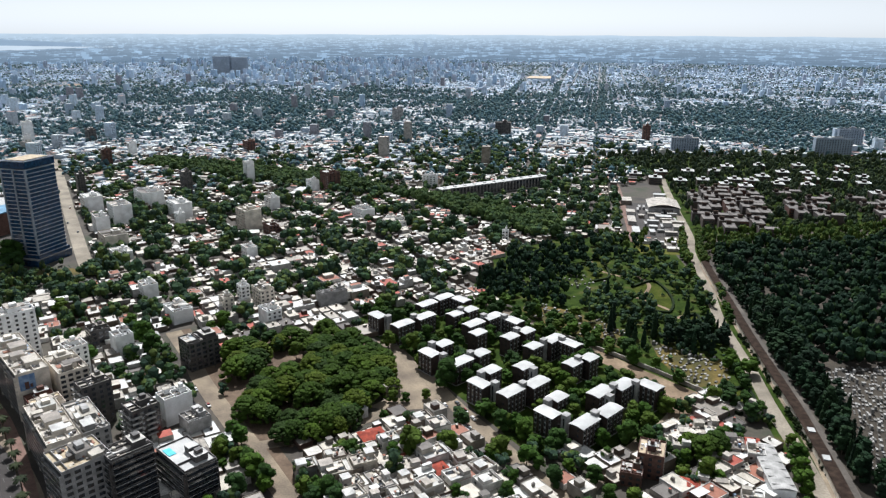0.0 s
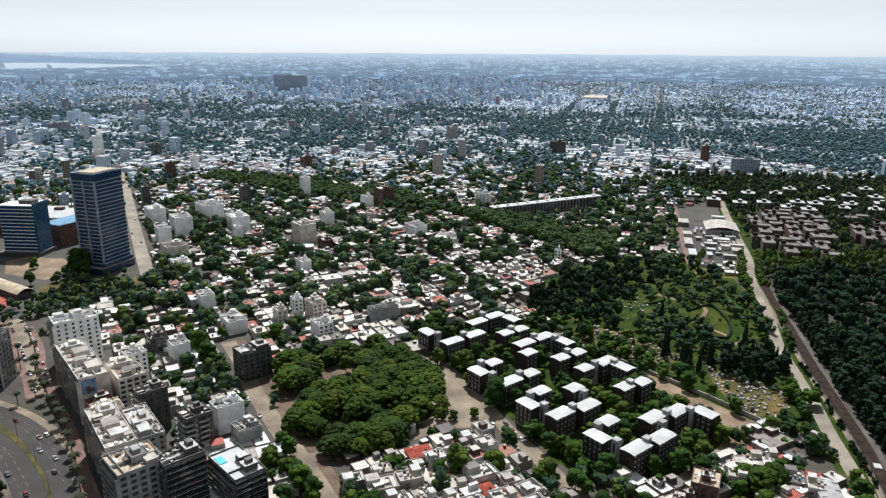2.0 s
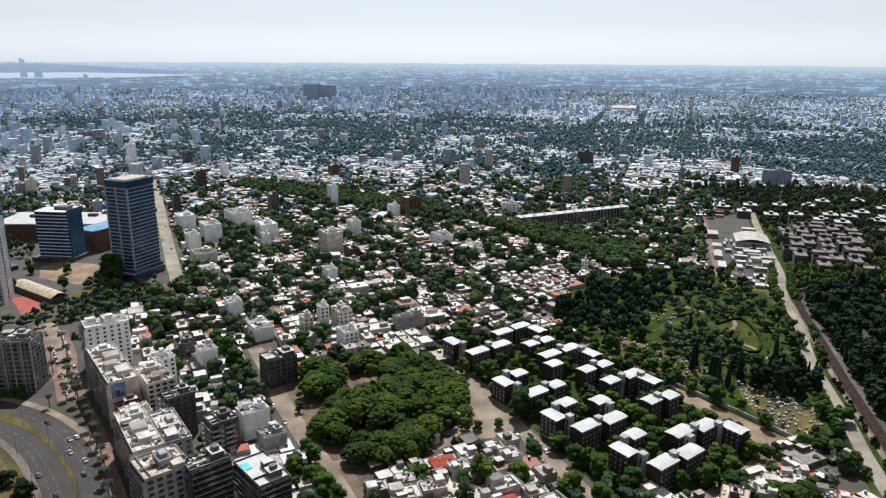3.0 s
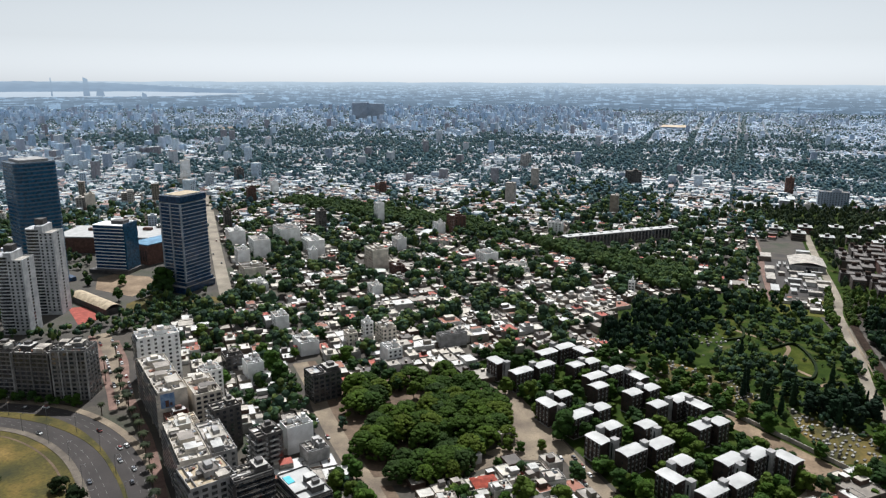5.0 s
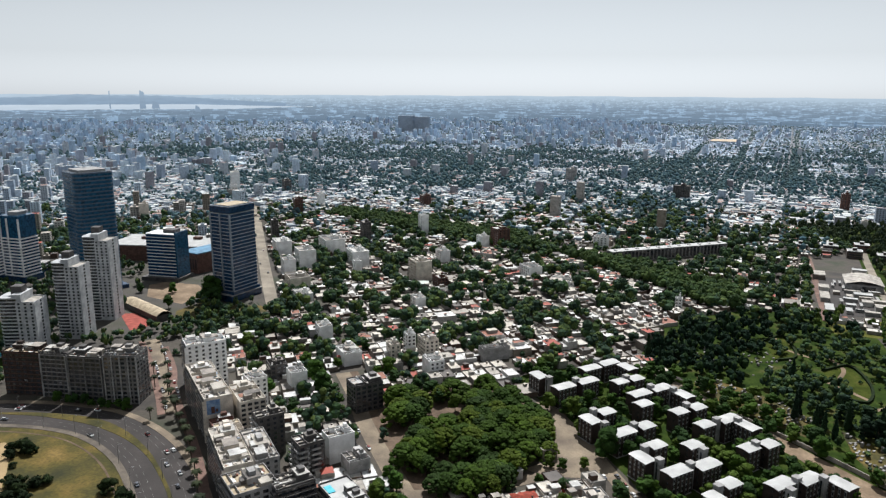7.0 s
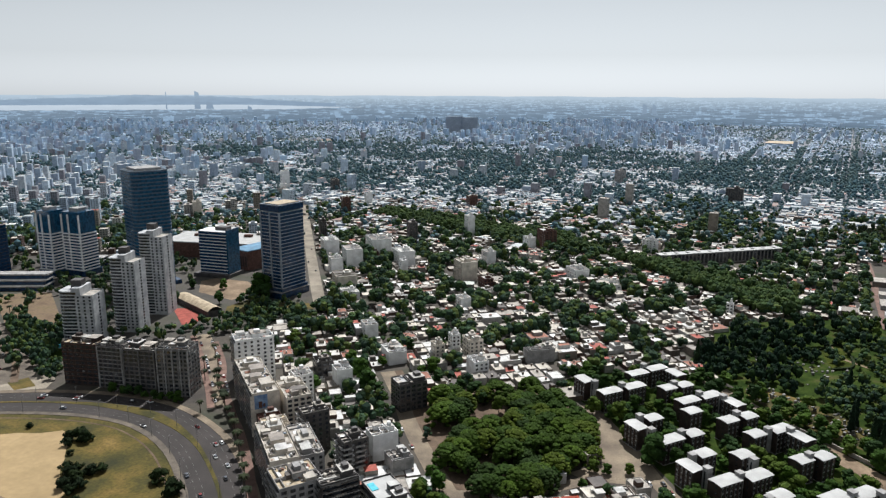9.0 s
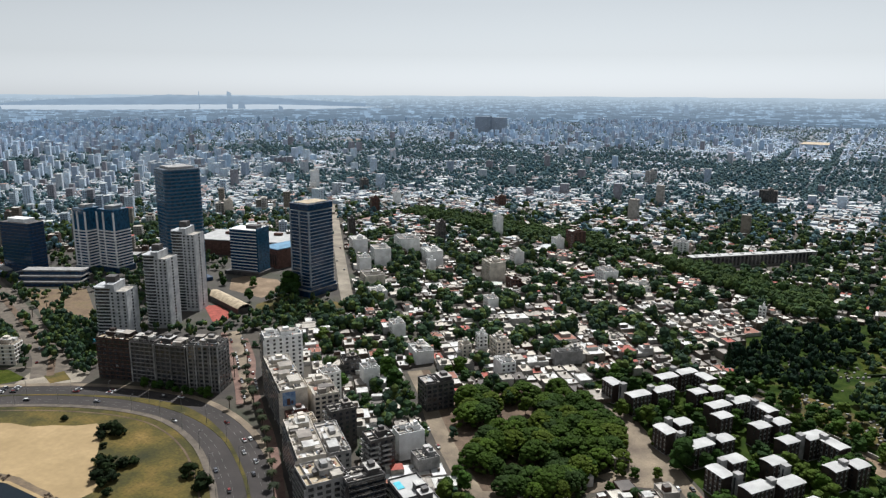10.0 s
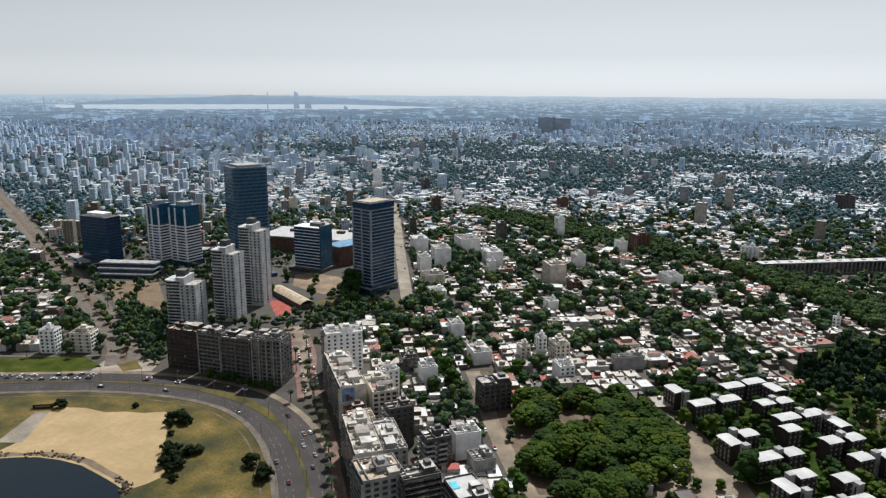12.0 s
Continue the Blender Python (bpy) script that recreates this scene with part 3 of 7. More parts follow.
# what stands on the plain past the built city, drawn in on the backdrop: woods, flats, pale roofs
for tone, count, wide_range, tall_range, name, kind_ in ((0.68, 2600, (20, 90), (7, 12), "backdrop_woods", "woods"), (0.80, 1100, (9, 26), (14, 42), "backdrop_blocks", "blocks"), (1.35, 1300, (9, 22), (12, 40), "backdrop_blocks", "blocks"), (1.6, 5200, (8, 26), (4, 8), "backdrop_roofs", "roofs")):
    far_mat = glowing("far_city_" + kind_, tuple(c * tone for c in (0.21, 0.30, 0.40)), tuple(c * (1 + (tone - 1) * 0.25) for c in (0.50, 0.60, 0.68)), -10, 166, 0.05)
    far_blocks = Shape()
    for _ in range(count):
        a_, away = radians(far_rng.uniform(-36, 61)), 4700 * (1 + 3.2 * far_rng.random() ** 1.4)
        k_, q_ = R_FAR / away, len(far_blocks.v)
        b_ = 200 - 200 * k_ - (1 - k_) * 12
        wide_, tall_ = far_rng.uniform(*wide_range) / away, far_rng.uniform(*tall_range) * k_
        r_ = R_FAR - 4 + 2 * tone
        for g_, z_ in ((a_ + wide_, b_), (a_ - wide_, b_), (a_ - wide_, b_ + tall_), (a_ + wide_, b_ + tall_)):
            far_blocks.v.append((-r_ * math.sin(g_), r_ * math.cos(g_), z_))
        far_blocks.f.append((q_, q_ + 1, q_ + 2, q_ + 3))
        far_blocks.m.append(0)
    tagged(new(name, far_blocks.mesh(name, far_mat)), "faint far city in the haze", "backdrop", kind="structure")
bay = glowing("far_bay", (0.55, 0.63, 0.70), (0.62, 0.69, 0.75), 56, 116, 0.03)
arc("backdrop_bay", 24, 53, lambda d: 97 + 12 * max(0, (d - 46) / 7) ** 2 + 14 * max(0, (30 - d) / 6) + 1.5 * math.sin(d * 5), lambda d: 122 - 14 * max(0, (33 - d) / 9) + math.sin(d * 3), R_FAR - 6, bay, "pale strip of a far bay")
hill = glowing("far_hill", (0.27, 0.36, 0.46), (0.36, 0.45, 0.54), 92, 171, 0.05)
arc("backdrop_hill", 26, 52, lambda d: 122 - 14 * max(0, (33 - d) / 9), lambda d: 150 + 16 * math.exp(-((d - 37) / 8) ** 2) + 9 * math.exp(-((d - 40.5) / 1.6) ** 2) + 1.2 * math.sin(d * 7) - 26 * max(0, (d - 46) / 6) ** 2 - 22 * min(1, max(0, (35 - d) / 8)), R_FAR - 9, hill, "low hill across the bay, blue with painted haze")
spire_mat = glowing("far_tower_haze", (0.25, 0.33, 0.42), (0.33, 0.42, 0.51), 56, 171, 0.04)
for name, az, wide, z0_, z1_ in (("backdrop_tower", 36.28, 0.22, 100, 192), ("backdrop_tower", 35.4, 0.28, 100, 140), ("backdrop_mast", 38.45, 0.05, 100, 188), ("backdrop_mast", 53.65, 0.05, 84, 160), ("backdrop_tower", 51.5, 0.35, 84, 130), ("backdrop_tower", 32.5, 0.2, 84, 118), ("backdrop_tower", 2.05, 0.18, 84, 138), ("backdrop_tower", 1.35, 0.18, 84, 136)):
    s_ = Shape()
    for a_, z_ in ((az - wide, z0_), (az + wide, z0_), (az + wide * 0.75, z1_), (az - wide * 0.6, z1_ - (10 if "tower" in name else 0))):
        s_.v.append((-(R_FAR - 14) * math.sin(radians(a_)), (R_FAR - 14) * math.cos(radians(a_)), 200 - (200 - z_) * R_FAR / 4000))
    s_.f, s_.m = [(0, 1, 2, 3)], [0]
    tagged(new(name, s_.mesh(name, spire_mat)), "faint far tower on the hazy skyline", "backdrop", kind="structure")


# ---- trees ----
def ball(sub):
    b = bmesh.new()
    bmesh.ops.create_icosphere(b, subdivisions=sub, radius=1.0)
    v = np.array([p.co[:] for p in b.verts])
    f = np.array([[p.index for p in q.verts] for q in b.faces])
    b.free()
    return v, f


BALL = {1: ball(1), 2: ball(2)}


def from_arrays(name, v, f, mats, index=None, shade=False):
    """A mesh out of arrays of points and of faces with the same number of corners."""
    me = bpy.data.meshes.new(name)
    v, f = np.asarray(v, np.float32), np.asarray(f, np.int32)
    k = f.shape[1]
    me.vertices.add(len(v))
    me.vertices.foreach_set("co", v.ravel())
    me.loops.add(f.size)
    me.loops.foreach_set("vertex_index", f.ravel())
    me.polygons.add(len(f))
    me.polygons.foreach_set("loop_start", np.arange(0, f.size, k, dtype=np.int32))
    me.polygons.foreach_set("loop_total", np.full(len(f), k, np.int32))
    for m in mats:
        me.materials.append(m)
    if index is not None:
        me.polygons.foreach_set("material_index", np.asarray(index, np.int32))
    me.polygons.foreach_set("use_smooth", np.full(len(f), shade))
    me.update(calc_edges=True)
    return me


def crown_arrays(rng, r, z0, z1, lumps, sub=2, leaves=0, shape="round"):
    """A crown of overlapping clumps with loose leaf sprays standing off them."""
    bv, bf = BALL[sub]
    vs, fs, n = [], [], 0
    centres = []
    for i in range(lumps):
        a, h = rng.uniform(0, 2 * math.pi), rng.random()
        if shape == "round":
            reach = r * 0.68 * math.sqrt(rng.random()) * math.sqrt(max(0.1, 1 - (h * 1.5 - 0.55) ** 2))
            size = r * rng.uniform(0.24, 0.46)
        elif shape == "flat":
            h = 0.45 + 0.5 * h
            reach = r * 0.80 * math.sqrt(rng.random())
            h -= 0.42 * (reach / r) ** 2
            size = r * rng.uniform(0.20, 0.36)
        elif shape == "dome":
            h = rng.random() ** 0.6
            reach = r * 0.86 * math.sqrt(max(0.0, 1 - h * h))
            size = r * rng.uniform(0.13, 0.24)
        else:
            h = (i + 0.5) / lumps
            reach = r * 0.28 * (1 - h) * rng.random()
            size = r * (0.95 * (1 - h) ** 0.75 + 0.14)
        c = np.array([math.cos(a) * reach, math.sin(a) * reach, z0 + (z1 - z0) * h])
        stretch = np.array([1, 1, 0.72 if shape != "spire" else 1.5])
        v = bv * size * stretch * rng.uniform(0.78, 1.16, (len(bv), 1)) + c
        vs.append(v)
        fs.append(bf + n)
        n += len(v)
        centres.append((c, size, stretch))
    tri_v, tri_f = np.vstack(vs), np.vstack(fs)
    lv = []
    for _ in range(leaves):
        c, size, stretch = centres[rng.integers(len(centres))]
        d = rng.normal(size=3) + np.array([0, 0, 0.35])
        d /= np.linalg.norm(d)
        p = c + d * size * stretch * rng.uniform(0.92, 1.22)
        e1 = np.cross(d, rng.normal(size=3))
        e1 /= np.linalg.norm(e1)
        e2 = np.cross(d, e1) + d * rng.uniform(-0.5, 0.5)
        s = rng.uniform(0.30, 0.68) * min(1.0, r / 1.5) * (1.0 if r > 1.5 else 0.45)
        lv += [p + e1 * s, p + e2 * s * 0.7, p - e1 * s]
    if lv:
        k = len(tri_v)
        tri_v = np.vstack([tri_v, lv])
        tri_f = np.vstack([tri_f, np.arange(k, k + len(lv)).reshape(-1, 3)])
    return tri_v, tri_f


def trunk_shape(r, h, limbs=0, spread=2.5, rng=None):
    s = Shape().tube(0, 0, 0, r, h, 8, r * 0.6)
    for i in range(limbs):
        a = 2 * math.pi * i / limbs + rng.uniform(0, 0.6)
        b = len(s.v)
        z = h * rng.uniform(0.7, 0.95)
        for k, (t, q) in enumerate(((0, r * 0.45), (1, r * 0.2))):
            x, y = math.cos(a) * spread * t, math.sin(a) * spread * t
            s.v += [(x - q * math.sin(a), y + q * math.cos(a), z + spread * 0.9 * t), (x + q * math.sin(a), y - q * math.cos(a), z + spread * 0.9 * t), (x, y, z + spread * 0.9 * t + q)]
        s.f += [(b, b + 1, b + 4, b + 3), (b + 1, b + 2, b + 5, b + 4), (b + 2, b, b + 3, b + 5)]
        s.m += [0, 0, 0]
    return s


def palm_crown(rng):
    s = Shape()
    for i in range(34):
        a, up = 2 * math.pi * i / 17 + rng.uniform(-0.1, 0.1), rng.uniform(-0.2, 1.0)
        n, reach = 5, rng.uniform(2.6, 3.4)
        b = len(s.v)
        for k in range(n + 1):
            t = k / n
            w = 0.50 * math.sin(math.pi * min(0.98, t * 0.9 + 0.1))
            x, z = reach * t, up * 1.5 * t - 1.9 * t * t
            for side in (-1, 1):
                s.v.append((math.cos(a) * x - math.sin(a) * w * side, math.sin(a) * x + math.cos(a) * w * side, z - 0.25 * abs(side) * w))
        for k in range(n):
            s.f.append((b + 2 * k, b + 2 * k + 1, b + 2 * k + 3, b + 2 * k + 2))
            s.m.append(0)
    return s


TREES = {}


def tree_kind(key, name, label, leaf, r, z0, z1, lumps, leaves, shape, trunk_r, trunk_h, limbs, seed):
    rng = np.random.default_rng(seed)
    v, f = crown_arrays(rng, r, z0, z1, lumps, 2 if shape == "flat" else 1, leaves, shape)
    crown = from_arrays("crown", v, f, [leaf])
    stem = trunk_shape(trunk_r, trunk_h, limbs, r * 0.45, rng).mesh("trunk", M["bark"])
    TREES.setdefault(key, []).append((name, label, stem, crown))


for k in range(5):
    tree_kind("round", "street_tree", "leafy green street tree with a rounded crown", M["leaf"], 5.6, 2.4, 9.6, 20, 520, "round", 0.28, 4.0, 4, 10 + k)
    tree_kind("wide", "park_tree", "broad old park tree with a dense domed crown", M["park_leaf"], 11.5, 3.0, 16.0, 90, 1500, "dome", 0.5, 8.5, 5, 20 + k)
    tree_kind("pine", "conifer", "dark green conifer with a tall ragged crown", M["pine"], 4.6, 2.0, 13.0, 26, 380, "round", 0.3, 6.0, 3, 30 + k)
for k in range(3):
    tree_kind("spire", "cypress", "slender dark green cypress tree", M["pine"], 1.9, 1.0, 14.0, 12, 190, "spire", 0.25, 2.0, 0, 40 + k)
    tree_kind("bush", "bush", "low dark green bush on the ground", M["scrub"], 2.3, 0.4, 2.4, 12, 190, "round", 0.12, 1.0, 0, 50 + k)
tree_kind("lime", "park_tree", "thin light green tree at the edge of the park", M["lime"], 5.4, 2.4, 9.0, 16, 700, "round", 0.26, 4.0, 5, 60)
TREES["garden"] = [("garden_tree", "leafy tree in the gardens between brown blocks", q[2], q[3]) for q in TREES["round"]]
TREES["palm"] = [("palm_tree", "palm with a ragged head of drooping fronds", Shape().tube(0, 0, 0, 0.34, 9.0, 8, 0.24).mesh("trunk", M["bark"]), None)]
palm_head = palm_crown(np.random.default_rng(5)).mesh("crown", M["frond"])


def plant(key, x, y, size, rng, group=""):
    """One tree as a thing with its trunk and crown."""
    pick = TREES[key]
    name, label, stem, crown = pick[rng.integers(len(pick))]
    e = new(name)
    e.matrix_basis = pose(x, y, 0, 0, 0, rng.uniform(0, 360)) @ Matrix.Diagonal((size, size, size * rng.uniform(0.88, 1.15), 1))
    tagged(e, label, "tree" if key != "bush" else "bush", group)
    part("trunk", stem, None, e)
    part("crown", crown if crown else palm_head, None, e, place=pose(0, 0, 9.0) if not crown else None)
    return e


# ---- the plan of zones ----
PARK = [(-137, 389), (-144, 416), (-128, 436), (-102, 450), (-76, 452), (-23, 424), (-17, 396), (-34, 364), (-50, 336), (-75, 310), (-88, 318), (-112, 352), (-134, 386)]
BLOCKS = [(-65, 470), (-44, 498), (-10, 508), (28, 510), (60, 496), (98, 462), (148, 372), (100, 306), (44, 304), (-12, 401), (-40, 440)]
CEMETERY = [(24, 540), (54, 645), (128, 690), (186, 690), (218, 640), (214, 560), (204, 496), (186, 422), (172, 345), (146, 374), (112, 425)]
CEMETERY_EAST = [(246, 640), (262, 700), (420, 720), (720, 760), (560, 300), (240, 225), (178, 235), (200, 325), (229, 443), (238, 520)]
DEPOT = [(182, 668), (250, 690), (316, 990), (225, 925)]
ESTATE = [(256, 690), (440, 720), (720, 800), (760, 1170), (250, 1170), (310, 985)]
OFFICES = [(-432, 352), (-345, 455), (-296, 556), (-322, 601), (-420, 770), (-530, 760), (-640, 700), (-770, 650), (-740, 560), (-560, 450)]
COAST = [(-660, 272), (-519, 328), (-430, 372), (-345, 455), (-255, 425), (-205, 372), (-150, 300), (-96, 225), (-110, 120), (-700, -100), (-1100, 100)]
AVENUE_TREES = [(-453, 1094), (-323, 1060), (-288, 1041), (-212, 999), (-147, 990), (-60, 874), (2, 852), (34, 837), (69, 791), (122, 757), (120, 690), (91, 679), (74, 713), (44, 747), (15, 771), (-16, 814), (-58, 862), (-89, 887), (-130, 897), (-199, 930), (-265, 955), (-460, 1065)]
FAR_WOOD = [(-527, 1729), (-452, 2022), (-282, 2026), (-210, 1758), (-200, 1500), (-284, 1400), (-422, 1450)]
WEST_WOOD = [(-1550, 2050), (-1250, 2500), (-900, 2750), (-760, 2600), (-1000, 2250), (-1300, 1850)]
EAST_SIDE = [(155, 215), (176, 345), (190, 422), (208, 496), (218, 640), (246, 700), (262, 705), (420, 725), (720, 765), (620, 300), (300, 190)]
LEAFY = [(-440, 350), (-560, 425), (-900, 610), (-900, 470), (-700, 330), (-520, 318)]
# single trees and clumps of the inner streets, and the flats that stand above the low houses
TREES_BY_TOWER_STREET = [(-295, 566, 13.3), (-280, 521, 15.6), (-256, 504, 7.5), (-235, 480, 11.8), (-284, 578, 6.7), (-258, 604, 8.0), (-313, 741, 12.4), (-279, 685, 10.2), (-327, 752, 8.4), (-265, 689, 8.9), (-223, 623, 8.0), (-206, 608, 11.2), (-287, 826, 9.0), (-248, 773, 15.3), (-238, 721, 13.1), (-239, 791, 8.5), (-255, 870, 9.3), (-372, 838, 6.2), (-279, 882, 7.9), (-160, 552, 5.1), (-149, 540, 5.9), (-160, 620, 8.4), (-173, 636, 6.9), (-216, 485, 11.8), (-179, 571, 4.7), (-210, 563, 4.2), (-210, 531, 4.0), (-285, 511, 8.2), (-303, 538, 6.5)]
TREES_OF_MIDDLE_STREETS = [(-125, 539, 9.8), (-126, 525, 7.6), (-114, 554, 7.0), (-190, 761, 9.4), (-169, 740, 11.8), (-146, 721, 8.9), (-134, 678, 9.6), (-115, 666, 11.7), (-103, 645, 10.2), (-90, 630, 7.8), (-76, 624, 12.1), (-66, 627, 8.8), (-76, 607, 10.7), (-60, 594, 6.3), (-52, 605, 5.3), (-44, 607, 7.5), (-37, 585, 10.3), (-35, 563, 8.0), (-10, 555, 9.8), (-15, 568, 7.0), (-99, 516, 8.4), (-93, 570, 7.1), (-160, 640, 8.0), (-144, 644, 8.0), (-77, 777, 10.7), (-61, 769, 11.9), (-46, 786, 10.8)]
TREES_BELOW_AVENUE = [(-26, 753, 11.7), (-31, 728, 8.8), (-1, 663, 11.5), (-9, 661, 9.2), (7, 674, 10.5), (9, 716, 9.9), (-4, 702, 8.5), (-165, 796, 9.8), (-181, 807, 7.1), (-149, 786, 6.9), (-59, 687, 4.8), (-31, 636, 5.5), (56, 687, 10.7), (50, 658, 6.9), (73, 622, 9.8), (70, 637, 7.8), (17, 697, 7.2), (132, 662, 9.4), (160, 661, 13.0), (166, 737, 9.1), (139, 729, 7.7), (157, 745, 7.9), (161, 828, 8.7), (179, 833, 7.3), (109, 901, 12.4), (128, 846, 14.6), (112, 815, 9.9), (181, 784, 8.3)]
TREES_BEHIND_ROW = [(-221, 403, 7.5), (-196, 429, 8.5), (-185, 415, 7.4), (-175, 410, 5.7), (-191, 383, 5.5), (-151, 457, 7.8), (-143, 443, 5.9), (-158, 450, 4.3), (-183, 496, 5.6), (-189, 488, 4.7), (-262, 463, 4.7), (-112, 426, 7.2), (-124, 433, 4.9), (-104, 419, 5.5), (-213, 452, 6.3), (-168, 402, 4.8), (-279, 485, 6.9)]
CITY_TREES = TREES_BY_TOWER_STREET + TREES_OF_MIDDLE_STREETS + TREES_BELOW_AVENUE
CITY_FLATS = [
    (-399, 790, 25, 19, 6, "white_wall", "white flat-roofed apartment building among low houses"),
    (-347, 700, 18, 13, 6, "white_wall", "white flat-roofed apartment building among low houses"),
    (-345, 740, 26, 19, 7, "white_wall", "white flat-roofed apartment building among low houses"),
    (-345, 819, 34, 25, 6, "white_wall", "white flat-roofed apartment building among low houses"),
    (-289, 761, 26, 20, 6, "white_wall", "white flat-roofed apartment building among low houses"),
    (-275, 723, 10, 8, 5, "white_wall", "white flat-roofed apartment building among low houses"),
    (-316, 657, 28, 21, 4, "cream_wall", "cream and white flats with terraced roofs"),
    (-284, 601, 20, 15, 4, "white_wall", "white flat-roofed apartment building among low houses"),
    (-227, 517, 15, 11, 4, "white_wall", "white flat-roofed apartment building among low houses"),
    (-202, 720, 24, 18, 7, "cream_wall", "cream apartment building with stepped roof rooms"),
    (-174, 699, 15, 11, 3, "red_brick", "low red-brown brick building"),
    (-174, 614, 13, 10, 4, "white_wall", "white building with a blank side wall"),
    (-196, 799, 16, 12, 5, "white_wall", "white flat-roofed apartment building among low houses"),
    (-87, 761, 22, 16, 4, "white_wall", "white flat-roofed apartment building among low houses"),
    (-49, 734, 27, 20, 2, "white_wall", "white flat-roofed apartment building among low houses"),
    (-16, 932, 18, 13, 5, "white_wall", "white flat-roofed apartment building among low houses"),
    (62, 671, 6, 4, 4, "white_wall", "white flat-roofed apartment building among low houses"),
    (-260, 945, 14, 10, 10, "white_wall", "slender white apartment tower above low houses"),
    (-145, 906, 22, 17, 8, "red_brick", "brown brick slab of flats above the tree-lined avenue"),
    (-166, 896, 15, 11, 5, "white_wall", "white flat-roofed apartment building among low houses"),
    (-450, 871, 11, 9, 9, "dark_stone", "dark narrow apartment tower with windows"),
    (-325, 889, 15, 11, 9, "dark_stone", "dark apartment tower with small windows")]
PARK_STREET = [(-32, 346), (-6, 346), (8, 340), (14, 380), (-8, 405), (-26, 392)]
HOLLOW = [PARK_STREET, PARK, BLOCKS, CEMETERY, EAST_SIDE, DEPOT, ESTATE, OFFICES, COAST]
LONG_SLAB = [(-34, 842), (126, 968), (160, 930), (6, 812)]

ROADS = [(avenue, 17), (tower_street, 10), (palm_street, 13), (palm_walk, 7), (spline([(-185, 452), (-158, 410), (-146, 387), (-122, 350), (-86, 298), (-56, 250), (-30, 205)]), 8), (spline([(-40, 440), (-14, 397), (6, 356), (24, 324), (38, 298), (60, 262)]), 7), (spline([(-92, 312), (-62, 322), (-30, 346), (-2, 366)]), 6), (cemetery_road, 10)]


def off_roads(x, y, margin=0.0):
    ok = np.ones(len(x), bool)
    for (p, n), wide in ROADS:
        for a in range(0, len(p), 2):
            ok &= (x - p[a, 0]) ** 2 + (y - p[a, 1]) ** 2 > (wide + margin) ** 2
    return ok


def clear_of(spots, x, y, margin=0.0):
    """Which of the points x, y lie outside all the circles."""
    ok = np.ones(len(x), bool)
    for a, b, r in spots:
        ok &= (x - a) ** 2 + (y - b) ** 2 > (r + margin) ** 2
    return ok


def in_view(x, y, near=215.0, far=4650.0):
    d, az = np.hypot(x, y), np.degrees(np.arctan2(-x, y))
    return (d > near) & (d < far) & (az > -36) & (az < 61)


def free(x, y, zones=HOLLOW):
    ok = in_view(x, y)
    for z in zones:
        ok &= ~inside(z, x, y)
    return ok


def lots(turn, du, dv, street, block, seed, far=4650.0):
    """Lots of a street grid: centre, size, and the street trees along it."""
    rng = np.random.default_rng(seed)
    bu, bv = block
    n = int(far / min(block)) + 2
    i, j = np.meshgrid(np.arange(-n, n), np.arange(-n, n), indexing="ij")
    ku, kv = int((bu - street) / du), int((bv - street) / dv)
    su, sv = (bu - street) / ku, (bv - street) / kv
    a, b = np.meshgrid(np.arange(ku), np.arange(kv), indexing="ij")
    u = (i.ravel()[:, None] * bu + (a.ravel()[None, :] + 0.5) * su).ravel()
    v = (j.ravel()[:, None] * bv + (b.ravel()[None, :] + 0.5) * sv).ravel()
    c, s = math.cos(turn), math.sin(turn)
    x, y = u * c - v * s, u * s + v * c
    # trees along both streets
    t = np.arange(4, bu, 9.0)
    tu = np.concatenate([(i.ravel()[:, None] * bu + t[None, :]).ravel(), (i.ravel()[:, None] * bu + bu - street / 2 + rng.choice([-1, 1], (i.size, len(t))) * street * 0.3).ravel()])
    tv = np.concatenate([(j.ravel()[:, None] * bv + bv - street / 2 + rng.choice([-1, 1], (i.size, len(t))) * street * 0.3).ravel(), (j.ravel()[:, None] * bv + t[None, :] * bv / bu).ravel()])
    return x, y, su, sv, tu * c - tv * s, tu * s + tv * c, rng


BOX_FACES = np.array([(0, 1, 5, 4), (1, 2, 6, 5), (2, 3, 7, 6), (3, 0, 4, 7), (4, 5, 6, 7)])
CUP_FACES = np.array([(0, 1, 5, 4), (1, 2, 6, 5), (2, 3, 7, 6), (3, 0, 4, 7), (4, 5, 9, 8), (5, 6, 10, 9), (6, 7, 11, 10), (7, 4, 8, 11), (8, 9, 13, 12), (9, 10, 14, 13), (10, 11, 15, 14), (11, 8, 12, 15), (12, 13, 14, 15)])
CUP_INDEX = [0] * 12 + [1]


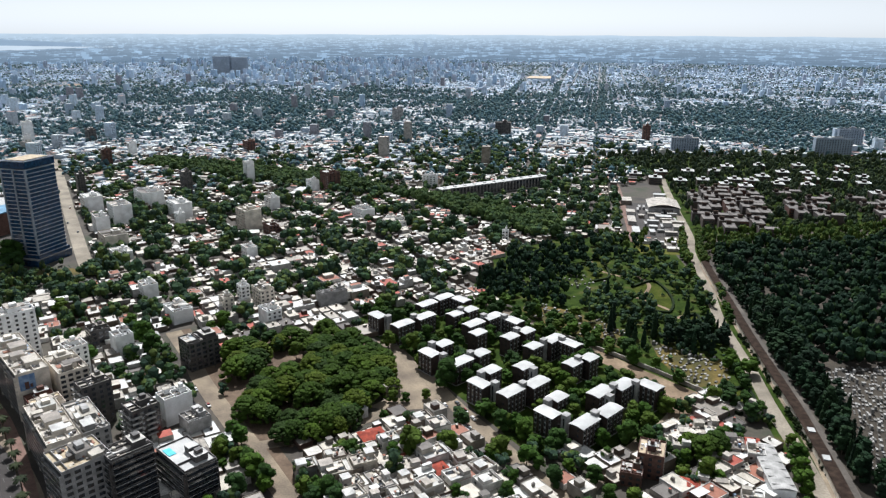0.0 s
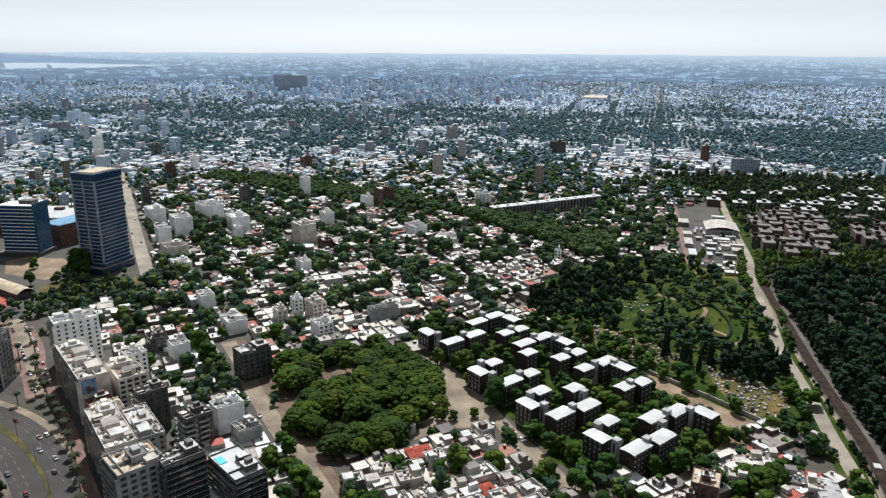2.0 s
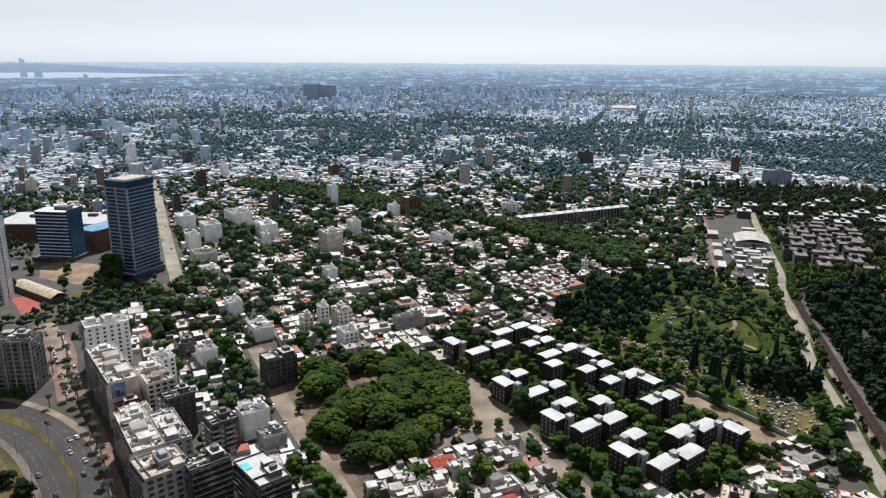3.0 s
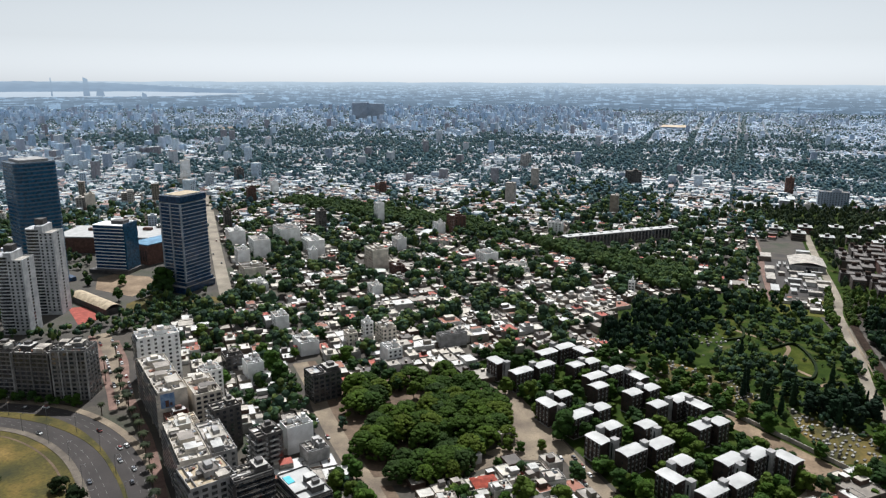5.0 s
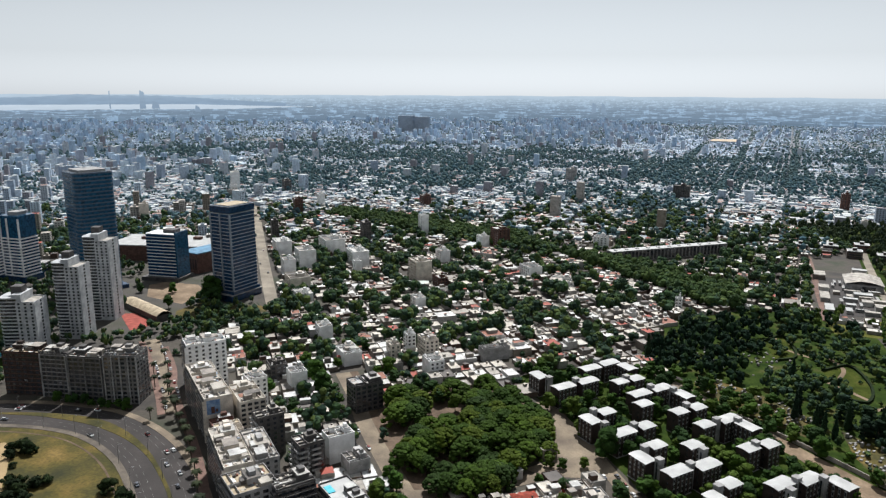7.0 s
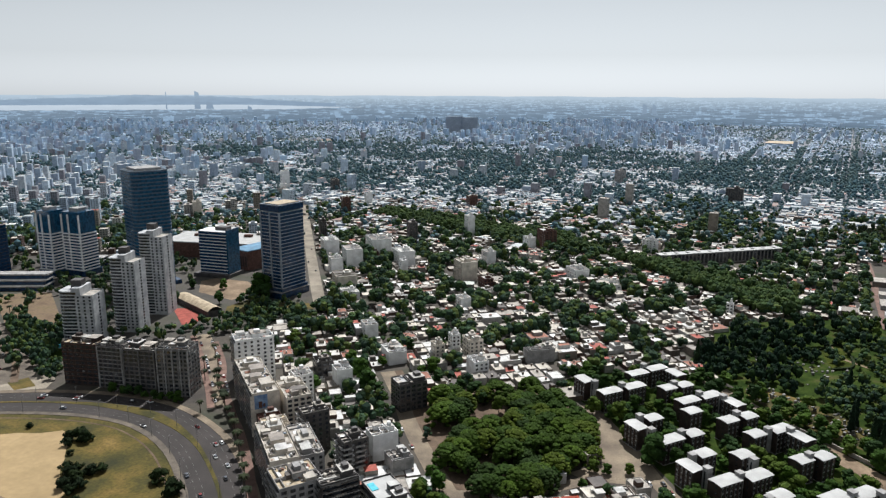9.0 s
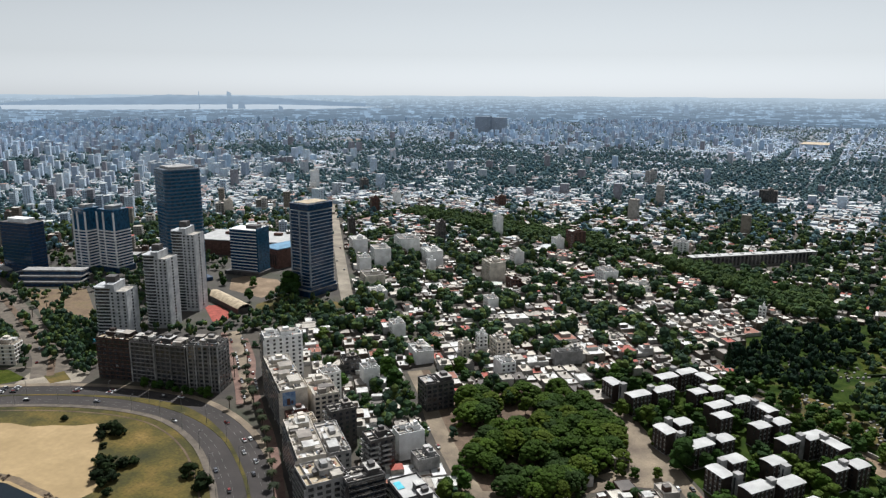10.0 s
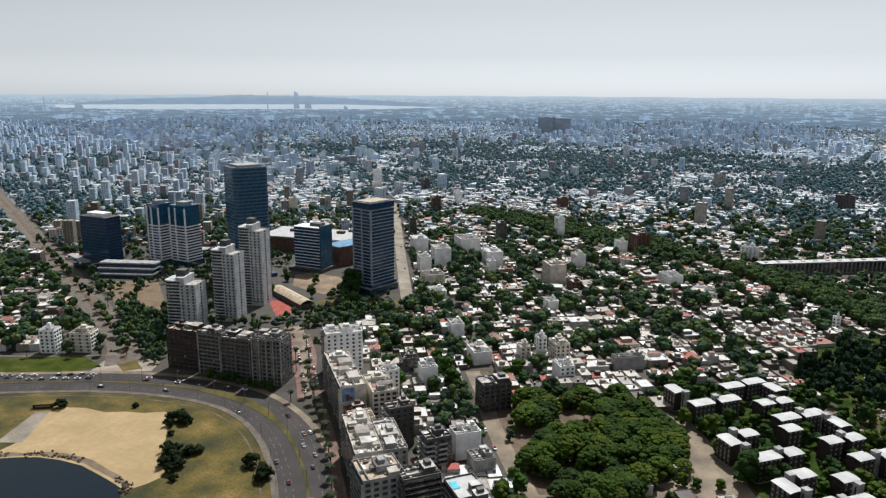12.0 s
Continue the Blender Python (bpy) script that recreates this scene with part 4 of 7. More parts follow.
def boxes_mesh(name, x, y, z, w, d, h, turn, mats, cup):
    """Many boxes in one mesh; cup: with a parapet round a sunken roof."""
    n = len(x)
    c, s = np.cos(turn), np.sin(turn)
    sq = np.array([(-1, -1), (1, -1), (1, 1), (-1, 1)]) / 2

    def level(zz, inset):
        u, v = sq[None, :, 0] * (w - inset)[:, None], sq[None, :, 1] * (d - inset)[:, None]
        return np.stack([x[:, None] + u * c[:, None] - v * s[:, None], y[:, None] + u * s[:, None] + v * c[:, None], np.broadcast_to(zz[:, None], u.shape)], -1)

    zero = np.zeros(n)
    rows = [level(z, zero), level(z + h, zero)]
    faces, index = BOX_FACES, [0, 0, 0, 0, 1]
    if cup:
        rows += [level(z + h, zero + 0.4), level(z + h - 0.3, zero + 0.4)]
        faces, index = CUP_FACES, CUP_INDEX
    v = np.concatenate(rows, 1)
    f = faces[None] + (np.arange(n) * v.shape[1])[:, None, None]
    return from_arrays(name, v.reshape(-1, 3), f.reshape(-1, 4), mats, np.tile(index, n))


def blobs_mesh(name, x, y, r, h, rng, material, variants):
    """Many crowns in one mesh."""
    vs, fs, n = [], [], 0
    kind = rng.integers(len(variants), size=len(x))
    spin = rng.uniform(0, 2 * math.pi, len(x))
    for k, (tv, tf) in enumerate(variants):
        w = np.where(kind == k)[0]
        if not len(w):
            continue
        c, s = np.cos(spin[w])[:, None], np.sin(spin[w])[:, None]
        px, py = tv[None, :, 0] * r[w, None], tv[None, :, 1] * r[w, None]
        v = np.stack([x[w, None] + px * c - py * s, y[w, None] + px * s + py * c, tv[None, :, 2] * h[w, None]], -1)
        f = tf[None] + (np.arange(len(w)) * len(tv))[:, None, None] + n
        vs.append(v.reshape(-1, 3))
        fs.append(f.reshape(-1, 3))
        n += len(w) * len(tv)
    return from_arrays(name, np.vstack(vs), np.vstack(fs), [material])


def unit_crown(seed, lumps, sub, shape="round", leaves=0):
    return crown_arrays(np.random.default_rng(seed), 1.0, 0.30, 0.92, lumps, sub, leaves, shape)


MID_CROWNS = [unit_crown(70 + k, 11, 1, "round", 60) for k in range(6)]
FAR_CROWNS = [unit_crown(80 + k, 4, 1) for k in range(6)]
FAINT_CROWNS = [unit_crown(90 + k, 1, 1) for k in range(6)]


# ---- the wide city ----
# straight tree-lined avenues of the outer city
FAR_AVENUES = [((189, 1460), (680, 4000)), ((354, 1613), (880, 4000)), ((93, 1656), (520, 4000))]


def off_line(line, x, y, wide):
    (x0, y0), (x1, y1) = line
    u = np.clip(((x - x0) * (x1 - x0) + (y - y0) * (y1 - y0)) / ((x1 - x0) ** 2 + (y1 - y0) ** 2), 0, 1)
    return np.hypot(x - x0 - u * (x1 - x0), y - y0 - u * (y1 - y0)) > wide


def houses_of(turn, seed, du, dv, street, block, region):
    x, y, su, sv, tx, ty, rng = lots(turn, du, dv, street, block, seed)
    ok = free(x, y) & region(x, y) & ~inside(AVENUE_TREES, x, y)  & ~inside(LONG_SLAB, x, y)
    ok &= off_roads(x, y, 1.0) & clear_of(CITY_TREES, x, y, 0.0) & clear_of([(404, 3045, 95), (-926, 3205, 85), (-1325, 2610, 90)], x, y) & clear_of([(q[0], q[1], 0.55 * max(q[2], q[3]) + 4) for q in CITY_FLATS], x, y)
    for line in FAR_AVENUES:
        ok &= off_line(line, x, y, 10)
    x, y = x[ok], y[ok]
    tk = free(tx, ty) & region(tx, ty) & off_roads(tx, ty, -4.0)
    return x, y, su, sv, tx[tk], ty[tk], rng


def west(x, y):
    return (y < 1050 - 0.45 * x) & (x < 190 - 0.0 * y) & (x < 60 + (700 - y) * 2.0)


def east(x, y):
    return ~west(x, y)


city_x, city_y, city_w, city_d, city_t, tree_x, tree_y = [], [], [], [], [], [], []
for turn, seed, du, dv, street, block, region in ((radians(33), 1, 8.2, 10.8, 10.0, (108, 94), west), (radians(78), 2, 9.6, 12.4, 9.5, (112, 100), east)):
    x, y, su, sv, tx, ty, rng = houses_of(turn, seed, du, dv, street, block, region)
    city_x.append(x), city_y.append(y)
    city_w.append(np.full(len(x), su)), city_d.append(np.full(len(x), sv)), city_t.append(np.full(len(x), turn))
    keep = rng.random(len(tx)) < 0.6
    tree_x.append(tx[keep]), tree_y.append(ty[keep])
city_x, city_y, city_w, city_d, city_t = (np.concatenate(q) for q in (city_x, city_y, city_w, city_d, city_t))
tree_x, tree_y = np.concatenate(tree_x), np.concatenate(tree_y)
rng = np.random.default_rng(11)
dist, bearing = np.hypot(city_x, city_y), np.degrees(np.arctan2(-city_x, city_y))
# the inner streets, whose trees are planted one by one
INNER = (bearing < 30) & (bearing > -14) & (dist > 480) & (dist < 960)
green = np.array([noise.noise((a * 0.006, b * 0.006, 3.0)) + 0.9 * noise.noise((a * 0.0021, b * 0.0021, 8.0)) for a, b in zip(city_x, city_y)])
wooded = np.where(INNER, 0.14, np.where(dist < 1080, 0.17, np.where(dist < 2100, 0.27, 0.37))) + 0.35 * inside(FAR_WOOD, city_x, city_y) + 0.3 * inside(WEST_WOOD, city_x, city_y) + 0.10 * ((bearing > 24) & (dist < 1500)) + 0.2 * ((bearing < -2) & (dist > 700) & (dist < 1300)) + 0.16 * ((bearing < 9) & (dist > 850) & (dist < 2400)) + 0.22 * inside(LEAFY, city_x, city_y)
yard = rng.random(len(city_x)) < np.clip(wooded + np.where(dist > 1080, 0.9, 0.45) * green * np.where(INNER, 0.4, 1.0), 0.03, 0.94)
yard_x, yard_y = city_x[yard], city_y[yard]
city_x, city_y, city_w, city_d, city_t, dist, bearing = (q[~yard] for q in (city_x, city_y, city_w, city_d, city_t, dist, bearing))
n = len(city_x)
big = (rng.random(n) < 0.13) & (dist < 2100)
city_h = 2.8 + 2.8 * (rng.random(n) < np.where(dist > 1000, 0.35, 0.30)) + rng.uniform(0, 0.8, n)
# taller flats: many towards the old centre on the west, some along the inner streets
tall_chance = np.where((dist < 2200) & (bearing < 26), 0.006, 0.012) * (dist > 600) + 0.01 * ((bearing > 4) & (dist < 950) & (dist > 430)) + 0.055 * np.clip((bearing - 28) / 16, 0, 1) * (dist > 850) + 0.06 * np.clip((bearing - 30) / 16, 0, 1) * (dist > 1700) + 0.05 * ((dist > 2600) & (bearing > 0) & (bearing < 20)) + 0.10 * ((dist > 2900) & (bearing > -3) & (bearing < 8))
tall = rng.random(n) < tall_chance * ~((bearing < 30) & (bearing > -14) & (dist > 430) & (dist < 1000))
city_h = np.where(tall, rng.uniform(9, 24, n) + 16 * (rng.random(n) < 0.35) * (dist > 900), city_h)
wide = np.where(tall, rng.uniform(0.95, 1.45, n), rng.uniform(0.80, 1.03, n) + 0.9 * big)
deep = np.where(tall, rng.uniform(0.9, 1.2, n), rng.uniform(0.60, 1.08, n) + 0.3 * big)
city_w, city_d = city_w * wide, city_d * deep
city_x, city_y = city_x + rng.uniform(-0.8, 0.8, n), city_y + rng.uniform(-0.8, 0.8, n)
NEAR = (city_y < 500) & (city_x > -262) & ~tall
order = np.argsort(dist + 1e6 * ~NEAR)
near_lots = order[: min(50, int(NEAR.sum()))]
stuff = np.ones(n, bool)
stuff[near_lots] = False
HOUSE_MATS = [M["house_wall"], M["house_roof"]]


def heap(name, keep, label, cup, mats=HOUSE_MATS):
    """Houses too far off to be picked apart."""
    k = np.where(keep)[0]
    zero = np.zeros(len(k))
    ob = new(name, boxes_mesh(name, city_x[k], city_y[k], zero, city_w[k], city_d[k], city_h[k], city_t[k], mats, cup))
    tagged(ob, label, "houses", kind="stuff")
    # roof rooms, tanks and back extensions
    k = k[rng.random(len(k)) < (0.85 if cup else 0.4 if "farthest" not in name else 0.15)]
    c, s = np.cos(city_t[k]), np.sin(city_t[k])
    fx, fy = rng.uniform(-0.28, 0.28, len(k)) * city_w[k], rng.uniform(-0.28, 0.28, len(k)) * city_d[k]
    big = rng.random(len(k)) < 0.55
    ob = new(name + "_roof_rooms", boxes_mesh(name + "_roof_rooms", city_x[k] + fx * c - fy * s, city_y[k] + fx * s + fy * c, city_h[k] - 0.7, city_w[k] * np.where(big, rng.uniform(0.3, 0.6, len(k)), 0.14), city_d[k] * np.where(big, rng.uniform(0.25, 0.5, len(k)), 0.12), np.where(big, 3.1, 2.1), city_t[k], mats, False))
    tagged(ob, "small roof rooms and tanks on flat roofs", "roof rooms", kind="stuff")


# the haze painted into the houses sets in over a broad belt, not along a line
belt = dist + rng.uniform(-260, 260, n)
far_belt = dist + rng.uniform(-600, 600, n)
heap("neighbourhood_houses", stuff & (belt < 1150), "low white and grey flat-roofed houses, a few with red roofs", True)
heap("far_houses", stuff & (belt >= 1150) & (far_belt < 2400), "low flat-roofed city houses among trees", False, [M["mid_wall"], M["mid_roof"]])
heap("farthest_houses", stuff & (belt >= 1150) & (far_belt >= 2400), "distant city roofs and flats paled by painted haze", False, [M["far_wall"], M["far_roof"]])

# a wide white-roofed warehouse, a twin hospital slab and a bare field far out
SHED_FAR, SLAB_FAR = (404, 3045), (-926, 3205)
depot_far = thing("warehouse", *SHED_FAR, radians(-11), "very wide warehouse with a pale tan roof", "warehouse")
part("body", Shape().box(0, 0, 0, 94, 150, 10), M["far_wall"], depot_far)
part("roof", Shape().box(0, 0, 10, 95, 151, 1.0, bottom=True), M["tan_roof"], depot_far)
clinic = thing("hospital_block", *SLAB_FAR, radians(16), "huge twin hospital slab of grey concrete", "hospital")
for u in (-38, 38):
    wing = part("wing", Shape().box(u, 0, 0, 70, 26, 84 if u < 0 else 80), M["clinic"], clinic)
    row_ = Shape().box(0, 0, 0, 66, 0.3, 1.6, bottom=True).mesh("window_band", M["band"])
    for fl in range(20):
        part("window_band", row_, None, wing, place=pose(u, -13.05, 4 + fl * 3.8))
part("link", Shape().box(0, 4, 0, 8, 18, 86), M["clinic"], clinic)
sheet("bare_field", [(-1400, 2560), (-1290, 2520), (-1250, 2660), (-1370, 2700)], 0.2, M["earth"], "bare sandy field among distant trees", "ground")

# windows on the taller flats of the wide city: recessed dark bands storey by storey
tk = np.where(stuff & tall & (dist < 1500))[0]
bx, by, bz, bw, bd, bt = [], [], [], [], [], []
for k in tk:
    floors = int(city_h[k] / 3)
    c, s = math.cos(city_t[k]), math.sin(city_t[k])
    for fl in range(1, floors):
        for q in (-0.3, 0.0, 0.3):
            for u, v, w, d in ((q * city_w[k], -city_d[k] / 2, 1.7, 0.16), (city_w[k] / 2, q * city_d[k], 0.16, 1.7)):
                bx.append(city_x[k] + u * c - v * s), by.append(city_y[k] + u * s + v * c)
                bz.append(fl * 3.0 + 0.9), bw.append(w), bd.append(d), bt.append(city_t[k])
bx, by, bz, bw, bd, bt = (np.array(q) for q in (bx, by, bz, bw, bd, bt))
tagged(new("far_flat_windows", boxes_mesh("far_flat_windows", bx, by, bz, bw, bd, np.full(len(bx), 1.5), bt, [M["glass"], M["glass"]], False)), "dark windows on distant apartment flats", "windows", kind="stuff")

# trees of the wide city
def fill(poly, step, seed, jitter=0.45):
    r = np.random.default_rng(seed)
    p = np.array(poly)
    gx, gy = np.meshgrid(np.arange(p[:, 0].min(), p[:, 0].max(), step), np.arange(p[:, 1].min(), p[:, 1].max(), step))
    gx, gy = gx.ravel() + r.uniform(-jitter, jitter, gx.size) * step, gy.ravel() + r.uniform(-jitter, jitter, gy.size) * step
    k = inside(poly, gx, gy)
    return gx[k], gy[k]


ax, ay = fill(AVENUE_TREES, 8.0, 21)
fx, fy = fill(FAR_WOOD, 21.0, 22)
wx, wy = fill(WEST_WOOD, 26.0, 23)
# clumps: one crown, or several that meet
clump = []
for x, y, r in CITY_TREES:
    many = max(1, round((r / 6.2) ** 2))
    for q in range(many):
        a, reach = rng.uniform(0, 2 * math.pi), (r - 5.0) * math.sqrt(rng.random()) if many > 1 else 0.0
        clump.append((x + reach * math.cos(a), y + reach * math.sin(a), rng.uniform(5.0, 6.8) if many > 1 else r))
clump = np.array(clump)
rows = []
for (x0, y0), (x1, y1) in FAR_AVENUES:
    u = np.arange(0, 1, 6.0 / math.hypot(x1 - x0, y1 - y0))
    side = np.where(np.arange(len(u)) % 2, 5.0, -5.0)
    rows.append(np.stack([x0 + u * (x1 - x0) + side, y0 + u * (y1 - y0)], 1))
rows = np.vstack(rows)
sparse = rng.random(len(tree_x)) < 0.55
keep = ~((np.degrees(np.arctan2(-tree_x, tree_y)) < 30) & (np.hypot(tree_x, tree_y) < 960)) | sparse
tree_x, tree_y = tree_x[keep], tree_y[keep]
all_x, all_y = np.concatenate([tree_x, yard_x, fx, wx, clump[:, 0], rows[:, 0]]), np.concatenate([tree_y, yard_y, fy, wy, clump[:, 1], rows[:, 1]])
all_r = np.concatenate([rng.uniform(3.0, 6.0, len(tree_x)), rng.uniform(5.0, 9.2, len(yard_x)), rng.uniform(6, 10, len(fx)), rng.uniform(8, 13, len(wx)), clump[:, 2] * 1.32, rng.uniform(6, 9, len(rows))])
td = np.hypot(all_x, all_y)
inview = in_view(all_x, all_y) & clear_of([(404, 3045, 95), (-926, 3205, 80), (-1325, 2610, 85)], all_x, all_y) & ~inside(LONG_SLAB, all_x, all_y)
close = inview & (all_y < 520) & (all_x > -262)
# leaf colours with haze mixed in take over gradually with distance
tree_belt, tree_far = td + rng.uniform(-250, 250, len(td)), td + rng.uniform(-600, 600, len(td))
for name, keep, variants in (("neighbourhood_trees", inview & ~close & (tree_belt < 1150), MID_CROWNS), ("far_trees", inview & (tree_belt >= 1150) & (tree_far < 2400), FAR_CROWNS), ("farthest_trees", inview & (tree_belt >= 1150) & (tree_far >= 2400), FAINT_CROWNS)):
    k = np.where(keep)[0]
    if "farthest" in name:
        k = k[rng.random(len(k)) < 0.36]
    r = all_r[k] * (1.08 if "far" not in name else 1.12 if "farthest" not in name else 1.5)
    ob = new(name, blobs_mesh(name, all_x[k], all_y[k], r, r * rng.uniform(1.2, 1.6, len(k)) * (1.0 if "farthest" not in name else 0.8), rng, M["woods"] if "neighbourhood" in name else M["hazy_mid_woods"] if "farthest" not in name else M["hazy_far_woods"], variants))
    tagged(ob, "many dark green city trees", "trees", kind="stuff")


r = rng.uniform(6.2, 9.0, len(ax))
tagged(new("avenue_plane_trees", blobs_mesh("avenue_plane_trees", ax, ay, r, r * rng.uniform(1.3, 1.7, len(ax)), rng, M["plane_leaf"], MID_CROWNS)), "dense band of tall green trees along a curving avenue", "trees", kind="stuff")


# ---- near houses ----
def window_mesh(w, h):
    return Shape().box(0, 0, -h / 2, w, 0.16, h, bottom=True).mesh("window", M["glass"])


WIN = {k: window_mesh(*k) for k in ((1.3, 1.3), (1.6, 1.5), (2.4, 1.6), (1.1, 1.7))}


def wall_spots(w, d, sides):
    """For each named side of a box: a function from the way along it to a place and a turn."""
    s = {"S": lambda q: (q * w, -d / 2, 0), "N": lambda q: (q * w, d / 2, 180), "E": lambda q: (w / 2, q * d, 90), "W": lambda q: (-w / 2, q * d, -90)}
    return [s[k] for k in sides]


def lumber(w, d, z, count, seed):
    """Patches of membrane, ducts, units and tanks strewn over a flat roof."""
    r = np.random.default_rng(seed)
    s = Shape()
    for i in range(count):
        a, b = (r.uniform(1.4, 4.6), r.uniform(1.2, 3.8)) if i % 3 == 0 else (r.uniform(0.5, 1.7), r.uniform(0.5, 1.5))
        a, b = min(a, w * 0.4), min(b, d * 0.4)
        s.box(r.uniform(-0.5, 0.5) * (w - a - 1.0), r.uniform(-0.5, 0.5) * (d - b - 1.0), z + 0.004 * (i % 9), a, b, 0.06 + 0.006 * i if i % 3 == 0 else r.uniform(0.3, 1.5))
    return s


def house(k, x, y, turn, rng):
    """A flat-roofed house with a parapet, a roof room and a tank; every fifth has a tiled hip roof."""
    w, d = (rng.uniform(7.6, 9.2), rng.uniform(9.0, 11.6)) if k < 12 else (rng.uniform(8.0, 10.6), rng.uniform(9.0, 14.5))
    two = rng.random() < 0.45
    h = rng.uniform(6.2, 7.4) if two else rng.uniform(3.3, 4.6)
    tiled = k % 7 == 1
    e = thing("house", x, y, turn, "", "house", "houses of the neighbourhood")
    part("body", Shape().box(0, 0, 0, w, d, h), M["wall_one"], e)
    if not tiled:
        ext = rng.uniform(2.6, 4.0)
        side_ = rng.choice([-1, 1])
        part("back_wing", Shape().box(side_ * w * 0.18, d / 2 + ext / 2, 0, w * 0.6, ext, 2.9), M["wall_one"], e)
        if k % 3 == 1:
            part("wing_roof", Shape().box(side_ * w * 0.18, d / 2 + ext / 2, 2.9, w * 0.6 + 0.3, ext + 0.2, 0.2, bottom=True), M["tile"], e, "small red roof")
    if tiled:
        r = Shape()
        o, rise, ridge = 0.5, 1.9, d * 0.22
        a, b = w / 2 + o, d / 2 + o
        r.poly([(-a, -b, h), (a, -b, h), (0, -ridge, h + rise)]).poly([(a, b, h), (-a, b, h), (0, ridge, h + rise)])
        r.poly([(a, -b, h), (a, b, h), (0, ridge, h + rise), (0, -ridge, h + rise)]).poly([(-a, b, h), (-a, -b, h), (0, -ridge, h + rise), (0, ridge, h + rise)])
        r.poly([(-a, -b, h), (-a, b, h), (a, b, h), (a, -b, h)])
        part("roof", r, M["tile"], e, "red clay tile hip roof")
        part("chimney", Shape().box(w * 0.25, d * 0.2, h, 0.7, 0.7, 2.2), M["red_brick"], e)
        tagged(e, "low rendered house under a red tiled hip roof")
    else:
        part("roof", Shape().box(0, 0, h, w - 0.5, d - 0.5, 0.12), M["roof_one"], e)
        part("parapet", Shape().ring(w, d, h, 0.75, 0.25), M["wall_one"], e)
        # a back yard wall or a part of the roof one step up
        ww, dd = w * rng.uniform(0.35, 0.6), d * rng.uniform(0.25, 0.45)
        rx, ry = rng.choice([-1, 1]) * (w - ww) / 2 * 0.9, rng.choice([-1, 1]) * (d - dd) / 2 * 0.9
        room = part("roof_room", Shape().box(rx, ry, h + 0.12, ww, dd, 2.6), M["wall_one"], e)
        part("roof_slab", Shape().box(rx, ry, h + 2.73, ww + 0.3, dd + 0.3, 0.18, bottom=True), M["roof_one"], room)
        tx, ty = -rx * 0.8, -ry * 0.7
        if k % 2:
            part("water_tank", Shape().tube(tx, ty, h + 0.12, 0.7, 1.5, 10), M["tank"], e)
        else:
            part("skylight", Shape().box(tx, ty, h + 0.12, 1.6, 2.6, 0.5), M["glass"], e)
        if k % 3 == 0:
            part("terrace_wall", Shape().box(0, ty + 1.8, h + 0.12, w - 0.6, 0.2, 1.1), M["wall_one"], e)
        tagged(part("roof_lumber", lumber(w, d, h + 0.13, 9, 500 + k), M["clutter"], e), kind="stuff")
        tagged(e, "white and grey flat-roofed house with parapets and roof rooms" if k % 2 else "pale rendered house with a sunlit flat roof terrace")
    for z in ((1.9, 5.0) if two else (1.9,)):
        for side, qs in zip(wall_spots(w, d, "S"), ((-0.28, 0.25) if k % 2 else (-0.2,),)):
            for q in qs:
                a, b, t = side(q)
                part("window", WIN[(1.3, 1.3)], None, e, place=pose(a, b, z, 0, 0, t))
    return e


near_rng = np.random.default_rng(17)
# hand-set plots nearest the camera: rows of houses between the park, the blocks and the cemetery road
TOWN = [(-66, 296), (-36, 322), (-10, 341), (1, 331), (22, 304), (36, 284), (48, 262), (38, 240), (-60, 240)]
SOUTH_EAST = [(110, 268), (112, 300), (122, 322), (152, 326), (156, 300), (138, 292), (136, 262)]
spots = []
yards = []
for poly, turn_, du_, dv_ in ((TOWN, -60, 10.4, 14.2), (SOUTH_EAST, -12, 8.6, 10.8)):
    c_, s_ = math.cos(radians(turn_)), math.sin(radians(turn_))
    for i in range(-60, 60):
        for j in range(-60, 60):
            u, v = i * du_, j * dv_ + (4 if i % 2 else 0)
            x, y = u * c_ - v * s_, u * s_ + v * c_
            if inside(poly, [x], [y])[0]:
                if near_rng.random() < 0.64:
                    spots.append((x, y, radians(turn_) + near_rng.normal() * 0.05, int(near_rng.integers(20))))
                else:
                    yards.append((x, y))
VARIANTS = []
taken = np.array([(x, y) for x, y, _, _ in spots])
for i in near_lots:
    if np.min(np.hypot(taken[:, 0] - city_x[i], taken[:, 1] - city_y[i])) > 8:
        spots.append((city_x[i], city_y[i], city_t[i] + radians(180) * near_rng.integers(2), int(near_rng.integers(12))))
HANDSET = [(-15, 305, 12), (3, 307, 10), (128, 301, 9), (-182, 334, 12), (-150, 316, 13), (-142, 340, 13), (-127, 326, 12), (-136, 265, 14), (-115, 277, 19), (-150, 258, 19), (-169, 288, 22), (-230, 365, 27), (-268, 408, 18), (-203, 414, 11), (-150, 402, 14), (-150, 505, 9), (-134, 500, 14), (-189, 475, 15), (-84, 507, 13), (-158, 488, 9), (-121, 466, 13), (99, 292, 11), (154, 286, 13), (88, 283, 9), (-218, 385, 12), (-225, 430, 10)]
for x, y, turn, k in spots:
    if any(math.hypot(x - a, y - b) < r * 0.8 for a, b, r in HANDSET):
        continue
    while len(VARIANTS) <= k:
        VARIANTS.append(None)
    if VARIANTS[k] is None:
        VARIANTS[k] = house(k, x, y, turn, np.random.default_rng(100 + k))
    else:
        copy_thing(VARIANTS[k], pose(x, y, 0, 0, 0, math.degrees(turn)))


